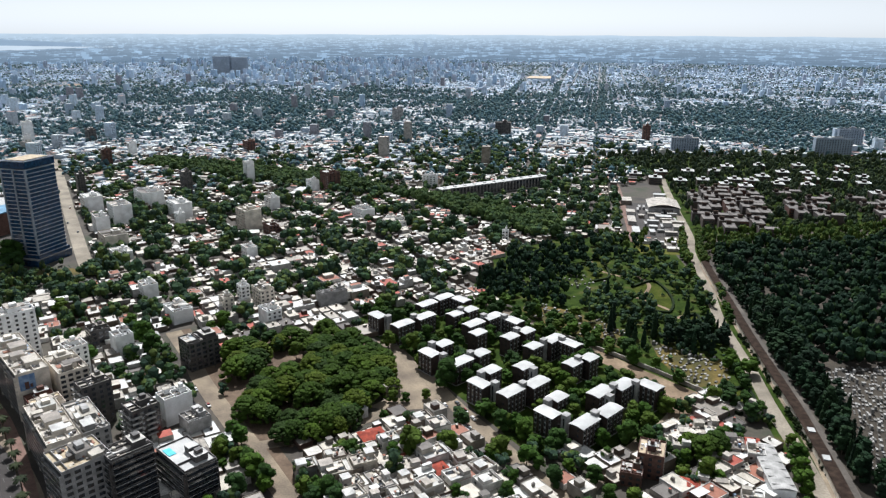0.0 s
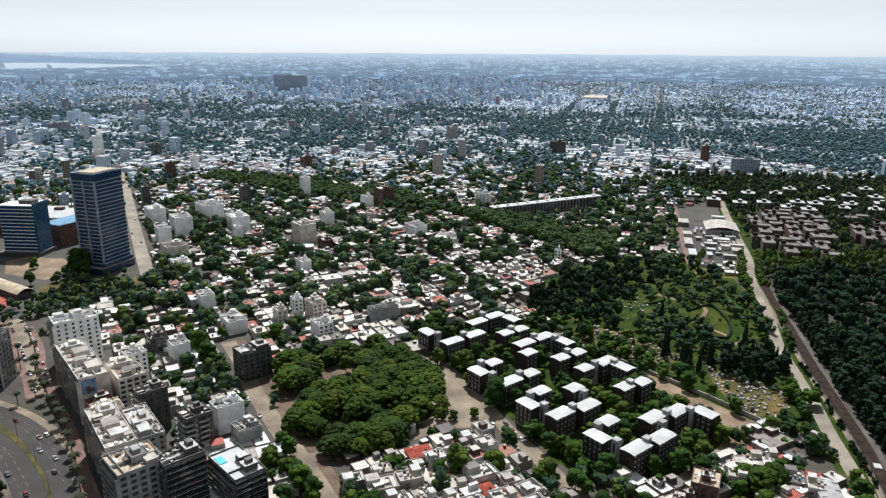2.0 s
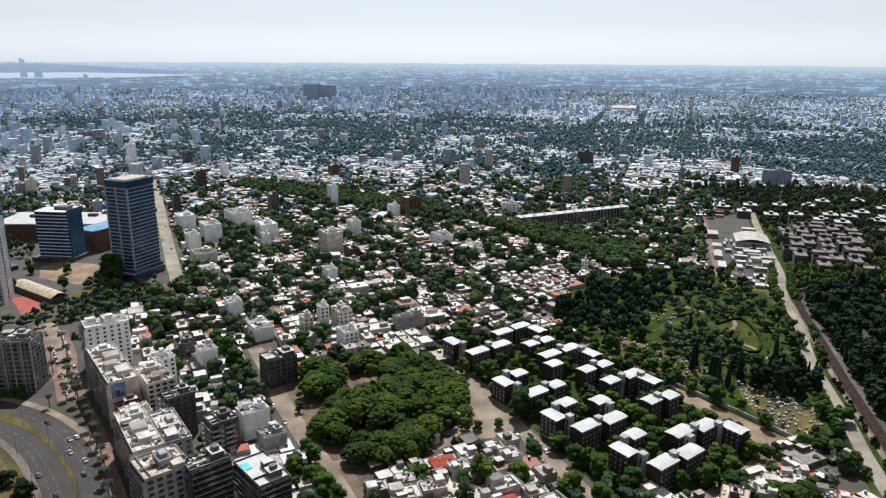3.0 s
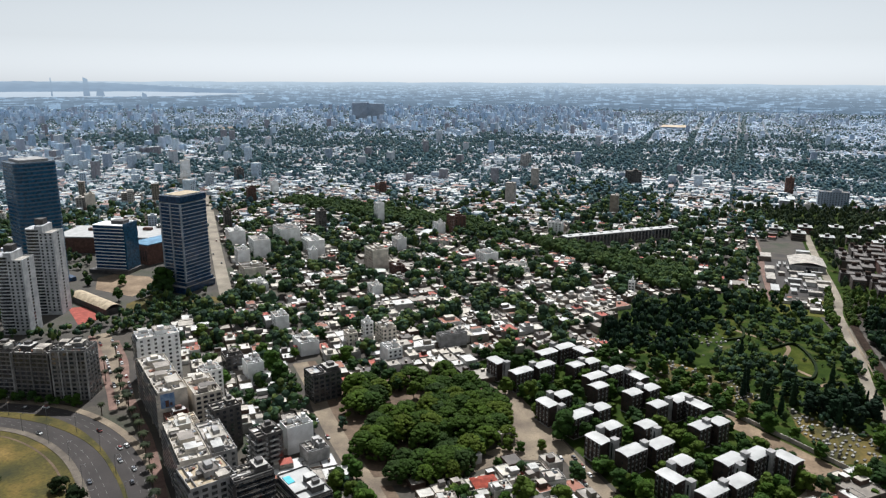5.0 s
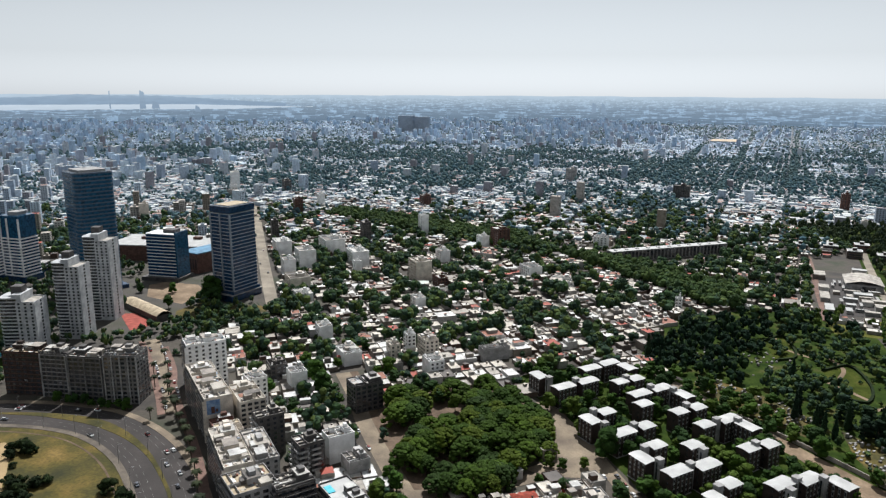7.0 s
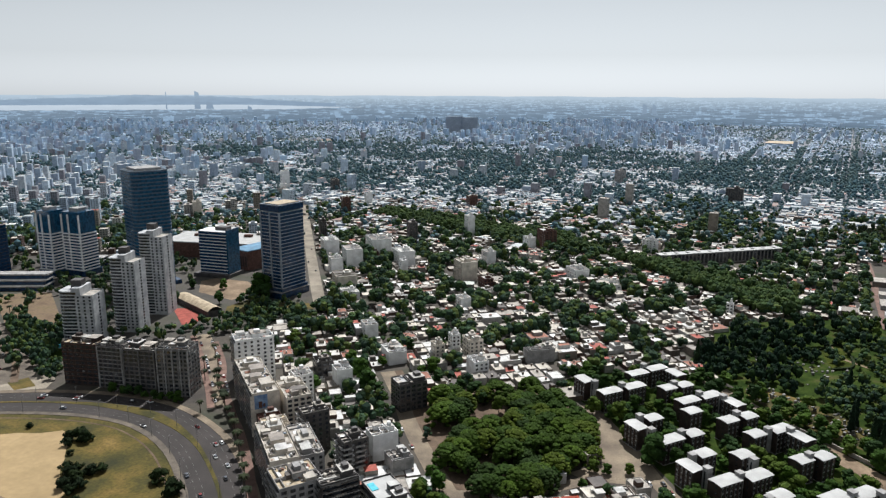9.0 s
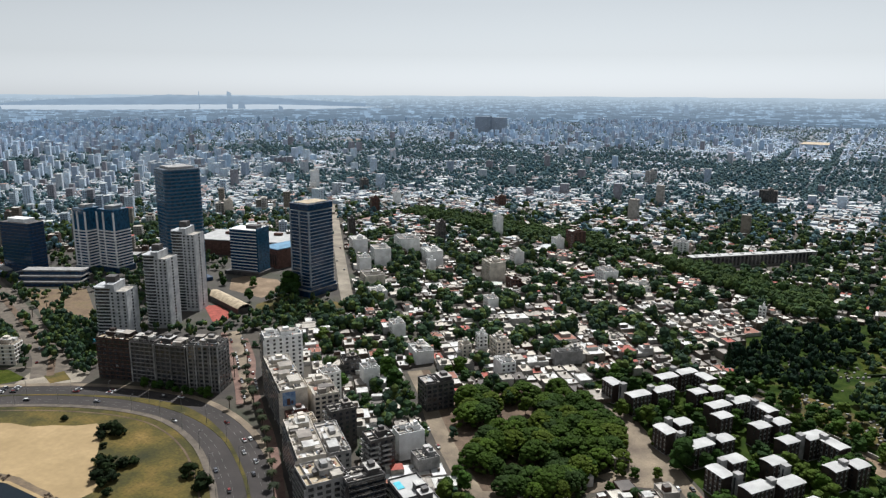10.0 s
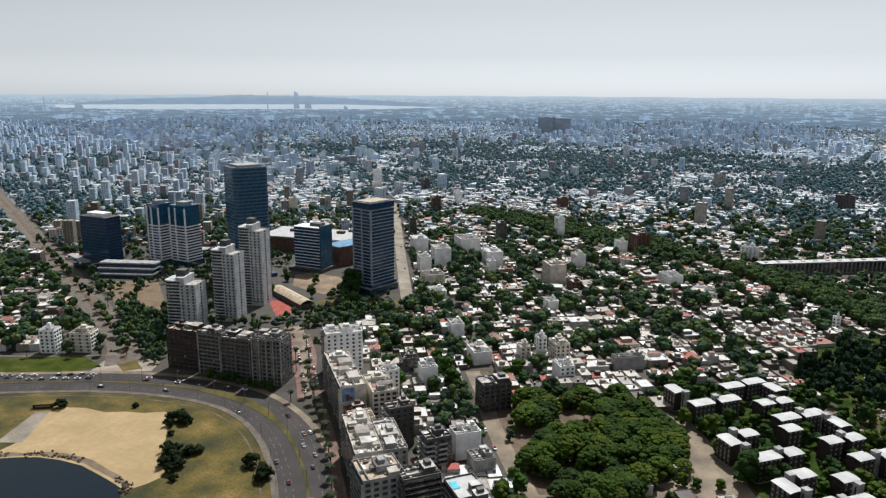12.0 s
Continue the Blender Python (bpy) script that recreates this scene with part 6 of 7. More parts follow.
for x, y, w, d, h in ((-640, 601, 20, 20, 19), (-611, 610, 26, 22, 18)):
    t = tower(x, y, -4, w, d, 0.5, 6, 12, 3.3, "dark_glass", "white_wall", 1.5, "office tower, white grid below and dark blue glass above", 0.3)
    part("upper_glazing", Shape().box(0, 0, 46.4, w - 1, d - 1, h + 6), M["blue_glass"], t)
    for u in (-0.5, -0.12, 0.5):
        part("pier", Shape().box(u * (w - 1), -d / 2, 6, 1.6, 1.2, 58 + h * 0.2), M["white_wall"], t)
    on_top(t, w * 0.5, d * 0.5, 3.5, 52.4 + h, "grey_wall", "roof_plant")
    part("mast", Shape().tube(2, 2, 52 + h, 0.25, 9, 6), M["steel"], t)
    part("base", Shape().box(0, 0, 0, w + 3, d + 3, 6), M["dark_glass"], t)

t = tower(-688, 559, 0, 42, 20, 1.0, 5, 15, 3.6, "dark_glass", "dark_stone", 0.35, "wide dark blue glass office tower", 0.08)
on_top(t, 26, 12, 4, 59.2, "white_wall", "roof_plant")
part("podium", Shape().box(0, -4, 0, 54, 30, 5), M["dark_glass"], t)
for sgn in (-1, 1):
    wing = Shape()
    x0, x1, z0_, z1_ = sgn * 6, sgn * 34, 8, 15
    wing.poly([(x0, -22, z0_), (x1, -20, z1_), (x1, -12, z1_), (x0, -12, z0_)]).poly([(x0, -12, z0_ - 0.8), (x1, -12, z1_ - 0.8), (x1, -20, z1_ - 0.8), (x0, -22, z0_ - 0.8)]).poly([(x0, -22, z0_ - 0.8), (x1, -20, z1_ - 0.8), (x1, -20, z1_), (x0, -22, z0_)])
    part("canopy", wing, M["grey_wall"], t, "upswept pale canopy")
    part("column", Shape().tube(sgn * 30, -16, 0, 0.5, 13.2, 8), M["grey_wall"], t)
low = thing("low_office", -628, 540, radians(20), "long low office with stepped glass bands", "office building")
for i, (d, z) in enumerate(((22, 0), (17, 5.0), (12, 10.0))):
    part("storey", Shape().box(0, (22 - d) / 2, z, 62, d, 3.6), M["dark_glass"], low)
    part("terrace_slab", Shape().box(0, (22 - d) / 2, z + 3.6, 64, d + 1.5, 1.4, bottom=True), M["grey_wall"], low)
low2 = thing("low_office", -640, 640, radians(15), "pale low office wing behind trees", "office building")
part("storey", Shape().box(0, 0, 0, 50, 18, 9), M["dark_glass"], low2)
for z in (3, 6, 9):
    part("terrace_slab", Shape().box(0, 0, z, 51, 19, 1.1, bottom=True), M["grey_wall"], low2)

# shopping centre with its blue-roofed hall
mall = thing("shopping_centre", -530, 748, radians(8), "broad shopping centre with a white roof and brick walls", "shopping centre")
part("body", Shape().box(0, 0, 0, 120, 62, 18), M["red_brick"], mall)
part("roof", Shape().box(0, 0, 18, 121, 63, 1.2, bottom=True), M["white_roof"], mall)
for u, v in ((-30, 5), (10, -8), (34, 10)):
    part("roof_unit", Shape().box(u, v, 19.2, 10, 6, 3), M["red_brick"], mall)
hall = thing("market_hall", -450, 703, radians(-19), "brick hall under a bright blue sheet roof", "hall")
part("body", Shape().box(0, 0, 0, 28, 46, 22), M["red_brick"], hall)
part("roof", Shape().box(0, 0, 22, 29, 47, 1.0, bottom=True), M["blue_roof"], hall, "bright blue sheet metal roof")
for i in range(6):
    part("wall_panel", Shape().box(-10.5 + i * 4.2, -23.1, 4, 2.6, 0.3, 12, bottom=True), M["brown_brick"], hall)
grey_hall = thing("dark_hall", -560, 640, radians(20), "hall with a wide dark green-grey roof", "hall")
part("body", Shape().box(0, 0, 0, 44, 26, 12), M["grey_wall"], grey_hall)
part("roof", vault(45, 27, 12, 2.0, 0.3), M["dark_stone"], grey_hall)


def residence(x, y, turn, w, d, floors, label, round_side=-1):
    """A pale apartment tower: a rounded balcony bay, a higher block with windows, and a dark lift house."""
    fh = 2.75
    h = floors * fh
    e = thing("apartment_tower", x, y, radians(turn), label, "apartment tower")
    bay_w = w * 0.56
    bay = outline(bay_w, d * 0.92, 3.6)
    u = round_side * w * 0.22
    part("bay_glazing", Shape().prism([(p + u, q) for p, q in bay], 0, h), M["glass"], e)
    ring_ = [(p + u, q) for p, q in outline(bay_w + 0.9, d * 0.92 + 0.9, 4.0)]
    me = Shape().prism(ring_, 0, 0.95).mesh("balcony_ring", M["res_wall"])
    for fl in range(floors + 1):
        part("balcony_ring", me, None, e, place=pose(0, 0, fl * fh))
    v = -round_side * w * 0.24
    part("block", Shape().box(v, 0.6, 0, w * 0.52, d, h - 3.5), M["res_wall"], e)
    part("spine", Shape().box(0, 1.0, 0, w * 0.26, d * 0.96, h + 3.2), M["res_wall"], e)
    part("lift_house", Shape().box(u * 0.4, 2.0, h + 1.0, w * 0.30, d * 0.4, 7.0), M["dark_stone"], e)
    part("roof_slab", Shape().box(v, 0.6, h - 3.5, w * 0.46, d - 1.0, 0.3), M["grey_roof"], e)
    part("roof_parapet", Shape().ring(w * 0.52, d, h - 3.2, 0.9, 0.3, x=v, y=0.6), M["res_wall"], e)
    for fl in range(1, floors - 1):
        z = fl * fh + 1.5
        for q in (-0.17, 0.0, 0.17):
            part("window", WIN[(1.6, 1.5)], None, e, place=pose(v + q * w, 0.6 - d / 2, z))
        part("window", WIN[(2.4, 1.6)], None, e, place=pose(v + w * 0.26, 0.6, z, 0, 0, 90) if round_side < 0 else pose(v - w * 0.26, 0.6, z, 0, 0, -90))
    return e


residence(-427, 472, 14, 22, 19, 23, "slender cream apartment tower with a rounded balcony bay")
residence(-437, 520, 14, 23, 19, 27, "tall cream apartment tower with a rounded balcony bay")
residence(-440, 434, 18, 27, 20, 16, "pale apartment tower with a dark round glazed front")


white_hall = thing("long_shed", 154, 286, radians(-8), "long white workshop with a sheet metal roof", "shed")
part("body", Shape().box(0, 0, 0, 10, 36, 6.5), M["white_wall"], white_hall)
part("roof", vault(10.4, 36.4, 6.5, 1.0, 0.2), M["panel"], white_hall)
for i in range(6):
    part("roof_seam", Shape().box(0, -15 + i * 6, 7.3, 9.6, 0.3, 0.35), M["grey_wall"], white_hall)


market = thing("long_shed", -204, 684, radians(13), "long low market shed with a pale green roof", "shed")
part("body", Shape().box(0, 0, 0, 40, 11, 5), M["grey_wall"], market)
part("roof", Shape().box(0, 0, 5, 41.5, 12.5, 0.5, bottom=True), M["green_roof"], market, "pale green sheet roof")


# ---- long slab, depot and estate ----
slab = thing("slab_building", 66, 898, radians(32.4), "very long slab of flats greyed by painted haze with a pale roof", "apartment building")
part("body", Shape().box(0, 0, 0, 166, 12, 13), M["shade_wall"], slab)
part("roof", Shape().box(0, 0, 13, 167, 13, 0.6, bottom=True), M["white_roof"], slab)
bay_mesh = Shape().box(0, 0, 0, 3.2, 0.2, 10.5, bottom=True).mesh("window_bay", M["glass"])
for i in range(32):
    part("window_bay", bay_mesh, None, slab, place=pose(-80 + i * 5.2, -6.0, 1.5))
for i in range(11):
    part("roof_vent", Shape().box(-75 + i * 15, 0, 13.6, 3, 4, 1.0), M["white_roof"], slab)

sheet("depot_yard", [(196, 690), (246, 697), (276, 835), (222, 842)], 0.07, M["asphalt"], "grey yard of a bus depot", "yard")
sheet("playing_field", [(186, 636), (222, 632), (236, 682), (188, 680)], 0.08, M["dry_field"], "yellowed grass field", "grass")
shed = thing("depot_hall", 256, 806, radians(-11), "depot hall with a grey pitched roof", "hall")
part("body", Shape().box(0, 0, 0, 34, 40, 7), M["grey_wall"], shed)
part("roof", vault(35, 41, 7, 3.5, 0.4), M["grey_roof"], shed)
part("gate", Shape().box(4, -20.1, 0, 12, 0.3, 5.5), M["glass"], shed)
for i, (x, y, w, d, h) in enumerate(((199, 705, 7, 22, 4.5), (206, 750, 8, 26, 4), (214, 786, 9, 14, 4), (244, 762, 16, 9, 4), (246, 716, 10, 12, 5), (240, 735, 9, 10, 4), (222, 722, 8, 6, 3.5), (222, 840, 12, 20, 5), (252, 738, 14, 6, 4), (228, 745, 12, 5, 3.2), (230, 756, 5, 9, 3.2), (234, 700, 12, 5, 3.2), (216, 705, 5, 12, 3), (222, 770, 6, 6, 3), (238, 776, 14, 3.4, 3.2), (258, 776, 10, 3, 3.2), (244, 752, 12, 3, 3.2), (262, 848, 12, 4, 4), (270, 866, 14, 8, 5))):
    e = thing("depot_shed", x, y, radians(-11), "low white depot shed", "shed", "depot sheds")
    part("body", Shape().box(0, 0, 0, w, d, h), M["wall_one"], e)
    part("roof", Shape().box(0, 0, h, w + 0.6, d + 0.6, 0.3, bottom=True), M["white_roof" if i % 3 == 0 else "grey_roof"], e)

def bus(x, y, turn):
    """A city bus: body, window band, roof hatch and wheels."""
    e = thing("bus", x, y, turn, "white city bus parked in the depot yard", "bus", "buses in the depot")
    part("body", Shape().box(0, 0, 0.4, 11.5, 2.5, 2.6, bottom=True), M["panel"], e)
    part("window_band", Shape().box(0, 0, 1.5, 11.0, 2.54, 0.9, bottom=True), M["glass"], e)
    part("roof_hatch", Shape().box(2, 0, 3.0, 1.6, 1.2, 0.2), M["grey_wall"], e)
    for u in (-3.6, 3.4):
        part("axle_wheels", Shape().box(u, 0, 0.0, 1.0, 2.3, 0.95, bottom=True), M["tyre"], e)
    return e


first_bus = None
for x, y, t_ in ((234, 792, 78), (238, 793, 78), (232, 726, 80), (228, 708, -10), (250, 786, 80), (236, 812, 78), (231, 813, 78), (226, 800, 78), (218, 738, 82), (254, 752, 80)):
    if first_bus is None:
        first_bus = place_at(bus(x, y, radians(t_)), x, y, radians(t_), 0.07)
    else:
        copy_thing(first_bus, pose(x, y, 0.07, 0, 0, t_))

ESTATE_NEAR = []
er = np.random.default_rng(31)
for zone, cover in (([(272, 690), (330, 676), (352, 740), (398, 850), (390, 900), (310, 925)], 0.78), ([(376, 740), (432, 738), (450, 800), (470, 850), (400, 880), (388, 800)], 0.6), ([(462, 725), (560, 745), (540, 850), (490, 830)], 0.6)):
    for i in range(-30, 60):
        for j in range(20, 50):
            u, v = i * 17.5, j * 24.0 + (9 if i % 2 else 0)
            x, y = u * math.cos(radians(-12)) - v * math.sin(radians(-12)), u * math.sin(radians(-12)) + v * math.cos(radians(-12))
            if inside(zone, [x], [y])[0] and er.random() < cover:
                ESTATE_NEAR.append((x + er.uniform(-4, 4), y + er.uniform(-5, 5)))
ESTATE_FAR = [(234, 983), (270, 984), (310, 998), (350, 1003), (388, 1004), (318, 937), (290, 956), (350, 941), (371, 915), (394, 946), (414, 939), (391, 902), (441, 967), (482, 997), (460, 940), (438, 917), (514, 990), (502, 949), (475, 911), (562, 991), (528, 942), (578, 962), (556, 923), (538, 861), (600, 900), (420, 1040), (470, 1050), (530, 1050), (590, 1040)]


def estate_block(key, x, y):
    if key in BLOCK_KIND:
        return copy_thing(BLOCK_KIND[key], pose(x, y, 0, 0, 0, -12 if key == "white" or er.random() < 0.6 else 78))
    dark = key == "dark"
    w, d, h = (12, 20, 10.0) if dark else (17, 16, 9.0)
    e = thing("estate_block", x, y, radians(-12), "brown brick estate block with dark flat roof and stair heads" if dark else "brown estate block capped with a white roof terrace", "apartment block", "estate blocks")
    part("body", Shape().box(0, 0, 0, w, d, h), M["plum_brick"], e)
    part("roof", Shape().box(0, 0, h, w - 0.4, d - 0.4, 0.2), M["estate_roof" if dark else "white_roof"], e)
    part("parapet", Shape().ring(w, d, h, 0.6, 0.3), M["estate_roof" if dark else "white_wall"], e)
    part("stair_head", Shape().box(0, 0 if not dark else 7, h + 0.2, 4.5, 4.5, 3.0), M["brown_brick"], e)
    part("stair_head_roof", Shape().box(0, 0 if not dark else 7, h + 3.2, 5, 5, 0.3, bottom=True), M["brown_roof" if dark else "white_roof"], e)
    front = Shape().box(0, 0, -0.7, w * 0.8, 0.16, 1.4, bottom=True).mesh("window_band", M["glass"])
    for fl in range(3):
        part("window_band", front, None, e, place=pose(0, -d / 2, fl * 2.8 + 1.9))
    BLOCK_KIND[key] = e
    return e


for x, y in ESTATE_NEAR:
    estate_block("dark", x, y)
for x, y in ESTATE_FAR:
    estate_block("white", x, y)

# ---- cemetery ----
sheet("cemetery_lawn", CEMETERY, 0.028, M["lawn"], "green shaded cemetery ground", "ground")
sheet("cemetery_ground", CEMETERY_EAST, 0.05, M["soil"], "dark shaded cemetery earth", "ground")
wall_line = spline([(234, 604), (228, 570), (218, 505), (208, 444), (199.5, 384), (194, 345), (189, 318), (183.5, 289), (179, 268), (171, 232)], 14)
niche = tagged(new("niche_wall"), "long niche wall with a rusty flat roof beside the cemetery", "wall", kind="structure")
for (p, q) in zip(wall_line[0], wall_line[0][1:]):
    m_, ang, ln_ = (p + q) / 2, math.atan2(*(q - p)[::-1]), float(np.hypot(*(q - p)))
    part("wall_bay", Shape().box(m_[0], m_[1], 0, ln_ + 0.05, 5.4, 3.6, ang), M["cream_wall"], niche)
    part("roof_bay", Shape().box(m_[0], m_[1], 3.6, ln_ + 0.1, 6.0, 0.35, ang, bottom=True), M["brown_roof"], niche)
for k, (x, y) in enumerate(((190, 322), (185, 297))):
    part("roof_hatch", Shape().box(x, y, 3.95, 4.4, 3.4, 0.5, radians(75)), M["white_roof"], niche)
for k, pts in enumerate(([(112, 415), (132, 392), (151, 368)], [(54, 470), (84, 444), (112, 415)])):
    for p, q in zip(pts, pts[1:]):
        cx, cy, ln_ = (p[0] + q[0]) / 2, (p[1] + q[1]) / 2, math.hypot(q[0] - p[0], q[1] - p[1])
        tagged(new("cemetery_wall", Shape().box(cx, cy, 0, ln_, 0.5, 2.6, math.atan2(q[1] - p[1], q[0] - p[0])).mesh("cemetery_wall", M["grey_roof"])), "weathered cemetery boundary wall", "wall", kind="structure")
CEMETERY_LAWNS = [[(124, 600), (142, 617), (142, 570), (125, 556)], [(154, 543), (176, 557), (179, 518), (168, 489), (155, 494)], [(173, 478), (187, 484), (178, 453), (169, 463)], [(164, 369), (177, 373), (175, 353), (162, 344), (156, 362)]]
OPEN_GRAVES = [[(64, 510), (86, 499), (113, 478), (127, 453), (121, 425), (98, 443), (71, 472), (60, 493)], [(140, 443), (154, 426), (181, 409), (170, 379), (147, 374), (138, 409)]]
for plot in CEMETERY_LAWNS:
    sheet("cemetery_grass_plot", plot, 0.09, M["bright_lawn"], "clipped green lawn among the graves", "grass")
    line = spline([tuple(np.array(p) * 1.0) for p in plot], 5.0)
    tagged(strip("hedge", line, -0.9, 0.9, 1.7, M["scrub"], "dark clipped hedge round a lawn", "hedge", 1.7), kind="structure")
for plot in OPEN_GRAVES:
    sheet("grave_ground", plot, 0.085, M["grass"], "dry yellow grass between the graves", "grass")
for line in ([(166, 571), (170, 550), (162, 530)], [(149, 524), (159, 512), (171, 494)], [(165, 475), (181, 486), (189, 484)], [(134, 617), (136, 588), (152, 570)]):
    strip("path", spline(line), -1.5, 1.5, 0.13, M["earth"], "sandy cemetery path", "path")
rng = np.random.default_rng(41)


def graves(name, poly, step, turn, seed, tall, cover):
    r = np.random.default_rng(seed)
    x, y = fill(poly, step, seed, 0.18)
    k = (r.random(len(x)) < cover) & ((-x * math.sin(turn) + y * math.cos(turn)) % 5.4 < 3.3)
    x, y = x[k], y[k]
    n_ = len(x)
    ob = new(name, boxes_mesh(name, x, y, np.zeros(n_), r.uniform(0.9, 1.5, n_), r.uniform(1.7, 2.4, n_), np.where(r.random(n_) < 0.2, r.uniform(1.6, tall, n_), r.uniform(0.5, 1.1, n_)), np.full(n_, turn), [M["marble"], M["marble"]], False))
    return tagged(ob, "rows of pale stone tombs", "graves", kind="stuff")


GRAVES_EAST = [(226, 394), (262, 402), (318, 402), (330, 380), (260, 255), (204, 262), (202, 285), (214, 319), (228, 353)]
graves("tombs", GRAVES_EAST, 2.2, radians(-14), 3, 3.2, 0.62)
graves("tombs", OPEN_GRAVES[0], 2.7, radians(-40), 4, 2.6, 0.62)
graves("tombs", OPEN_GRAVES[1], 2.5, radians(-40), 6, 2.8, 0.6)
graves("tombs", [(60, 560), (100, 600), (140, 560), (110, 500)], 3.6, radians(-40), 5, 2.6, 0.3)

# ---- planted trees ----
prng = np.random.default_rng(77)


def grove(kinds, poly, step, seed, size, group, avoid=()):
    x, y = fill(poly, step, seed)
    for a_, b_ in zip(x, y):
        if any(inside(z, [a_], [b_])[0] for z in avoid):
            continue
        plant(kinds[prng.integers(len(kinds))], a_, b_, prng.uniform(*size), prng, group)


sheet("park_corner", [(-33, 428), (-12, 398), (4, 366), (-4, 350), (-28, 346), (-40, 351), (-27, 364), (-27, 386)], 0.085, M["dusty"], "bare dusty ground at the park corner", "ground")
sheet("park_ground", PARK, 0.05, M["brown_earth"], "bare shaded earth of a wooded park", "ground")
PARK_MAIN = [(-87, 421), (-77, 441), (-57, 428), (-32, 401), (-26, 382), (-30, 360), (-41, 354), (-49, 337), (-53, 326), (-69, 347), (-87, 347), (-91, 326), (-104, 326), (-112, 347), (-110, 363), (-96, 374), (-85, 385), (-84, 404)]
PARK_LOWER = [(-83, 322), (-75, 333), (-65, 329), (-52, 337), (-46, 323), (-58, 315), (-67, 310), (-80, 308)]
PARK_WEST = [(-136, 402), (-129, 423), (-110, 410), (-107, 390), (-121, 379)]
PARK_NORTH = [(-117, 432), (-100, 443), (-91, 432), (-103, 419)]
PARK_STRAYS = [(-92, 410, 5.8), (2, 373, 9.1), (-18, 420, 6.9), (-13, 399, 5.2), (-35, 428, 5.5), (-31, 338, 2.9), (-20, 356, 3.4), (-9, 360, 3.4), (-15, 305, 7.8), (-47, 302, 4.2), (-56, 271, 5.1), (-88, 286, 7.1), (-80, 279, 5.8), (-98, 297, 4.9), (23, 341, 6.5), (31, 327, 6.5), (103, 338, 5.5), (122, 345, 6.5), (-27, 356, 4.0), (-46, 338, 4.5), (11, 337, 4.0), (29, 304, 6.5), (41, 296, 6.5), (3, 307, 6.0), (42, 319, 6.3), (11, 332, 4.5)]
for zone, seed in ((PARK_MAIN, 61), (PARK_LOWER, 62), (PARK_WEST, 63), (PARK_NORTH, 64)):
    grove(["wide"], zone, 8.0, seed, (0.54, 0.86), "park trees")
for x, y, r in PARK_STRAYS + TREES_BEHIND_ROW:
    plant("round", x, y, r / 5.6, prng, "street trees")
plant("lime", -44, 347, 0.9, prng, "park trees")
SANDY_YARD = [(92, 416), (103, 424), (126, 394), (150, 366), (152, 336), (128, 328), (122, 340), (126, 352), (122, 372), (108, 398)]
sheet("sandy_yard", SANDY_YARD, 0.14, M["earth"], "bare sandy yard between the blocks and the cemetery wall", "ground")
for x, y in yards:
    for _ in range(2):
        plant("round", x + prng.uniform(-4, 4), y + prng.uniform(-4, 4), prng.uniform(0.55, 0.95), prng, "back yard trees")
BUILT = [(x, y) for x, y in LONG + SHORT + CROSS + STAIRS]
bx_, by_ = fill(BLOCKS, 8.6, 63)
for x, y in zip(bx_, by_):
    if min(math.hypot(x - p, y - q) for p, q in BUILT) > 8.0 and prng.random() < 0.68 and not inside(SANDY_YARD, [x], [y])[0]:
        plant("garden", x, y, prng.uniform(0.7, 1.15), prng, "garden trees")
for x, y in ((176, 475), (170, 444), (125, 425), (123, 434), (116, 453), (120, 462), (128, 517), (93, 600), (160, 439), (182, 453), (171, 426), (133, 430), (30, 535), (38, 522), (55, 542), (64, 560), (80, 585)):
    plant("spire", x, y, prng.uniform(1.0, 1.45), prng, "cemetery cypresses")
grove(["pine", "pine", "spire"], [(125, 446), (149, 461), (165, 451), (196, 462), (190, 433), (152, 399), (137, 432)], 8.0, 65, (0.8, 1.2), "cemetery trees", OPEN_GRAVES)
for x, y, r in ((187, 391, 7.0), (176, 398, 5.0), (160, 360, 6.5), (168, 352, 5.0), (150, 352, 6.0), (96, 478, 6.0), (106, 470, 5.0), (84, 470, 4.5), (70, 498, 4.0)):
    plant("round", x, y, r / 5.6, prng, "cemetery trees")
grove(["pine", "spire"], [(196, 300), (203, 330), (211, 370), (216, 400), (220, 444), (229, 500), (248, 500), (238, 440), (230, 400), (226, 360), (212, 322), (201, 290), (197, 262), (190, 262)], 6.6, 68, (0.8, 1.15), "cemetery trees")
# woods too thick to count: the back of the cemetery and the green of the estate
wv = [unit_crown(300 + k, 8, 1, "round", 24) for k in range(5)]


def woods(name, polys, steps, size, material, label, skip=(), tall=(1.6, 3.0)):
    xs, ys = [], []
    for k_, (poly, step) in enumerate(zip(polys, steps)):
        x, y = fill(poly, step, 400 + k_ + len(name))
        xs.append(x), ys.append(y)
    x, y = np.concatenate(xs), np.concatenate(ys)
    ok = np.ones(len(x), bool)
    for p, q, r in skip:
        ok &= (x - p) ** 2 + (y - q) ** 2 > r * r
    x, y = x[ok], y[ok]
    r = np.random.default_rng(len(name)).uniform(*size, len(x))
    ob = new(name, blobs_mesh(name, x, y, r, r * np.random.default_rng(3).uniform(*tall, len(x)), rng, material, wv))
    return tagged(ob, label, "trees", kind="stuff")


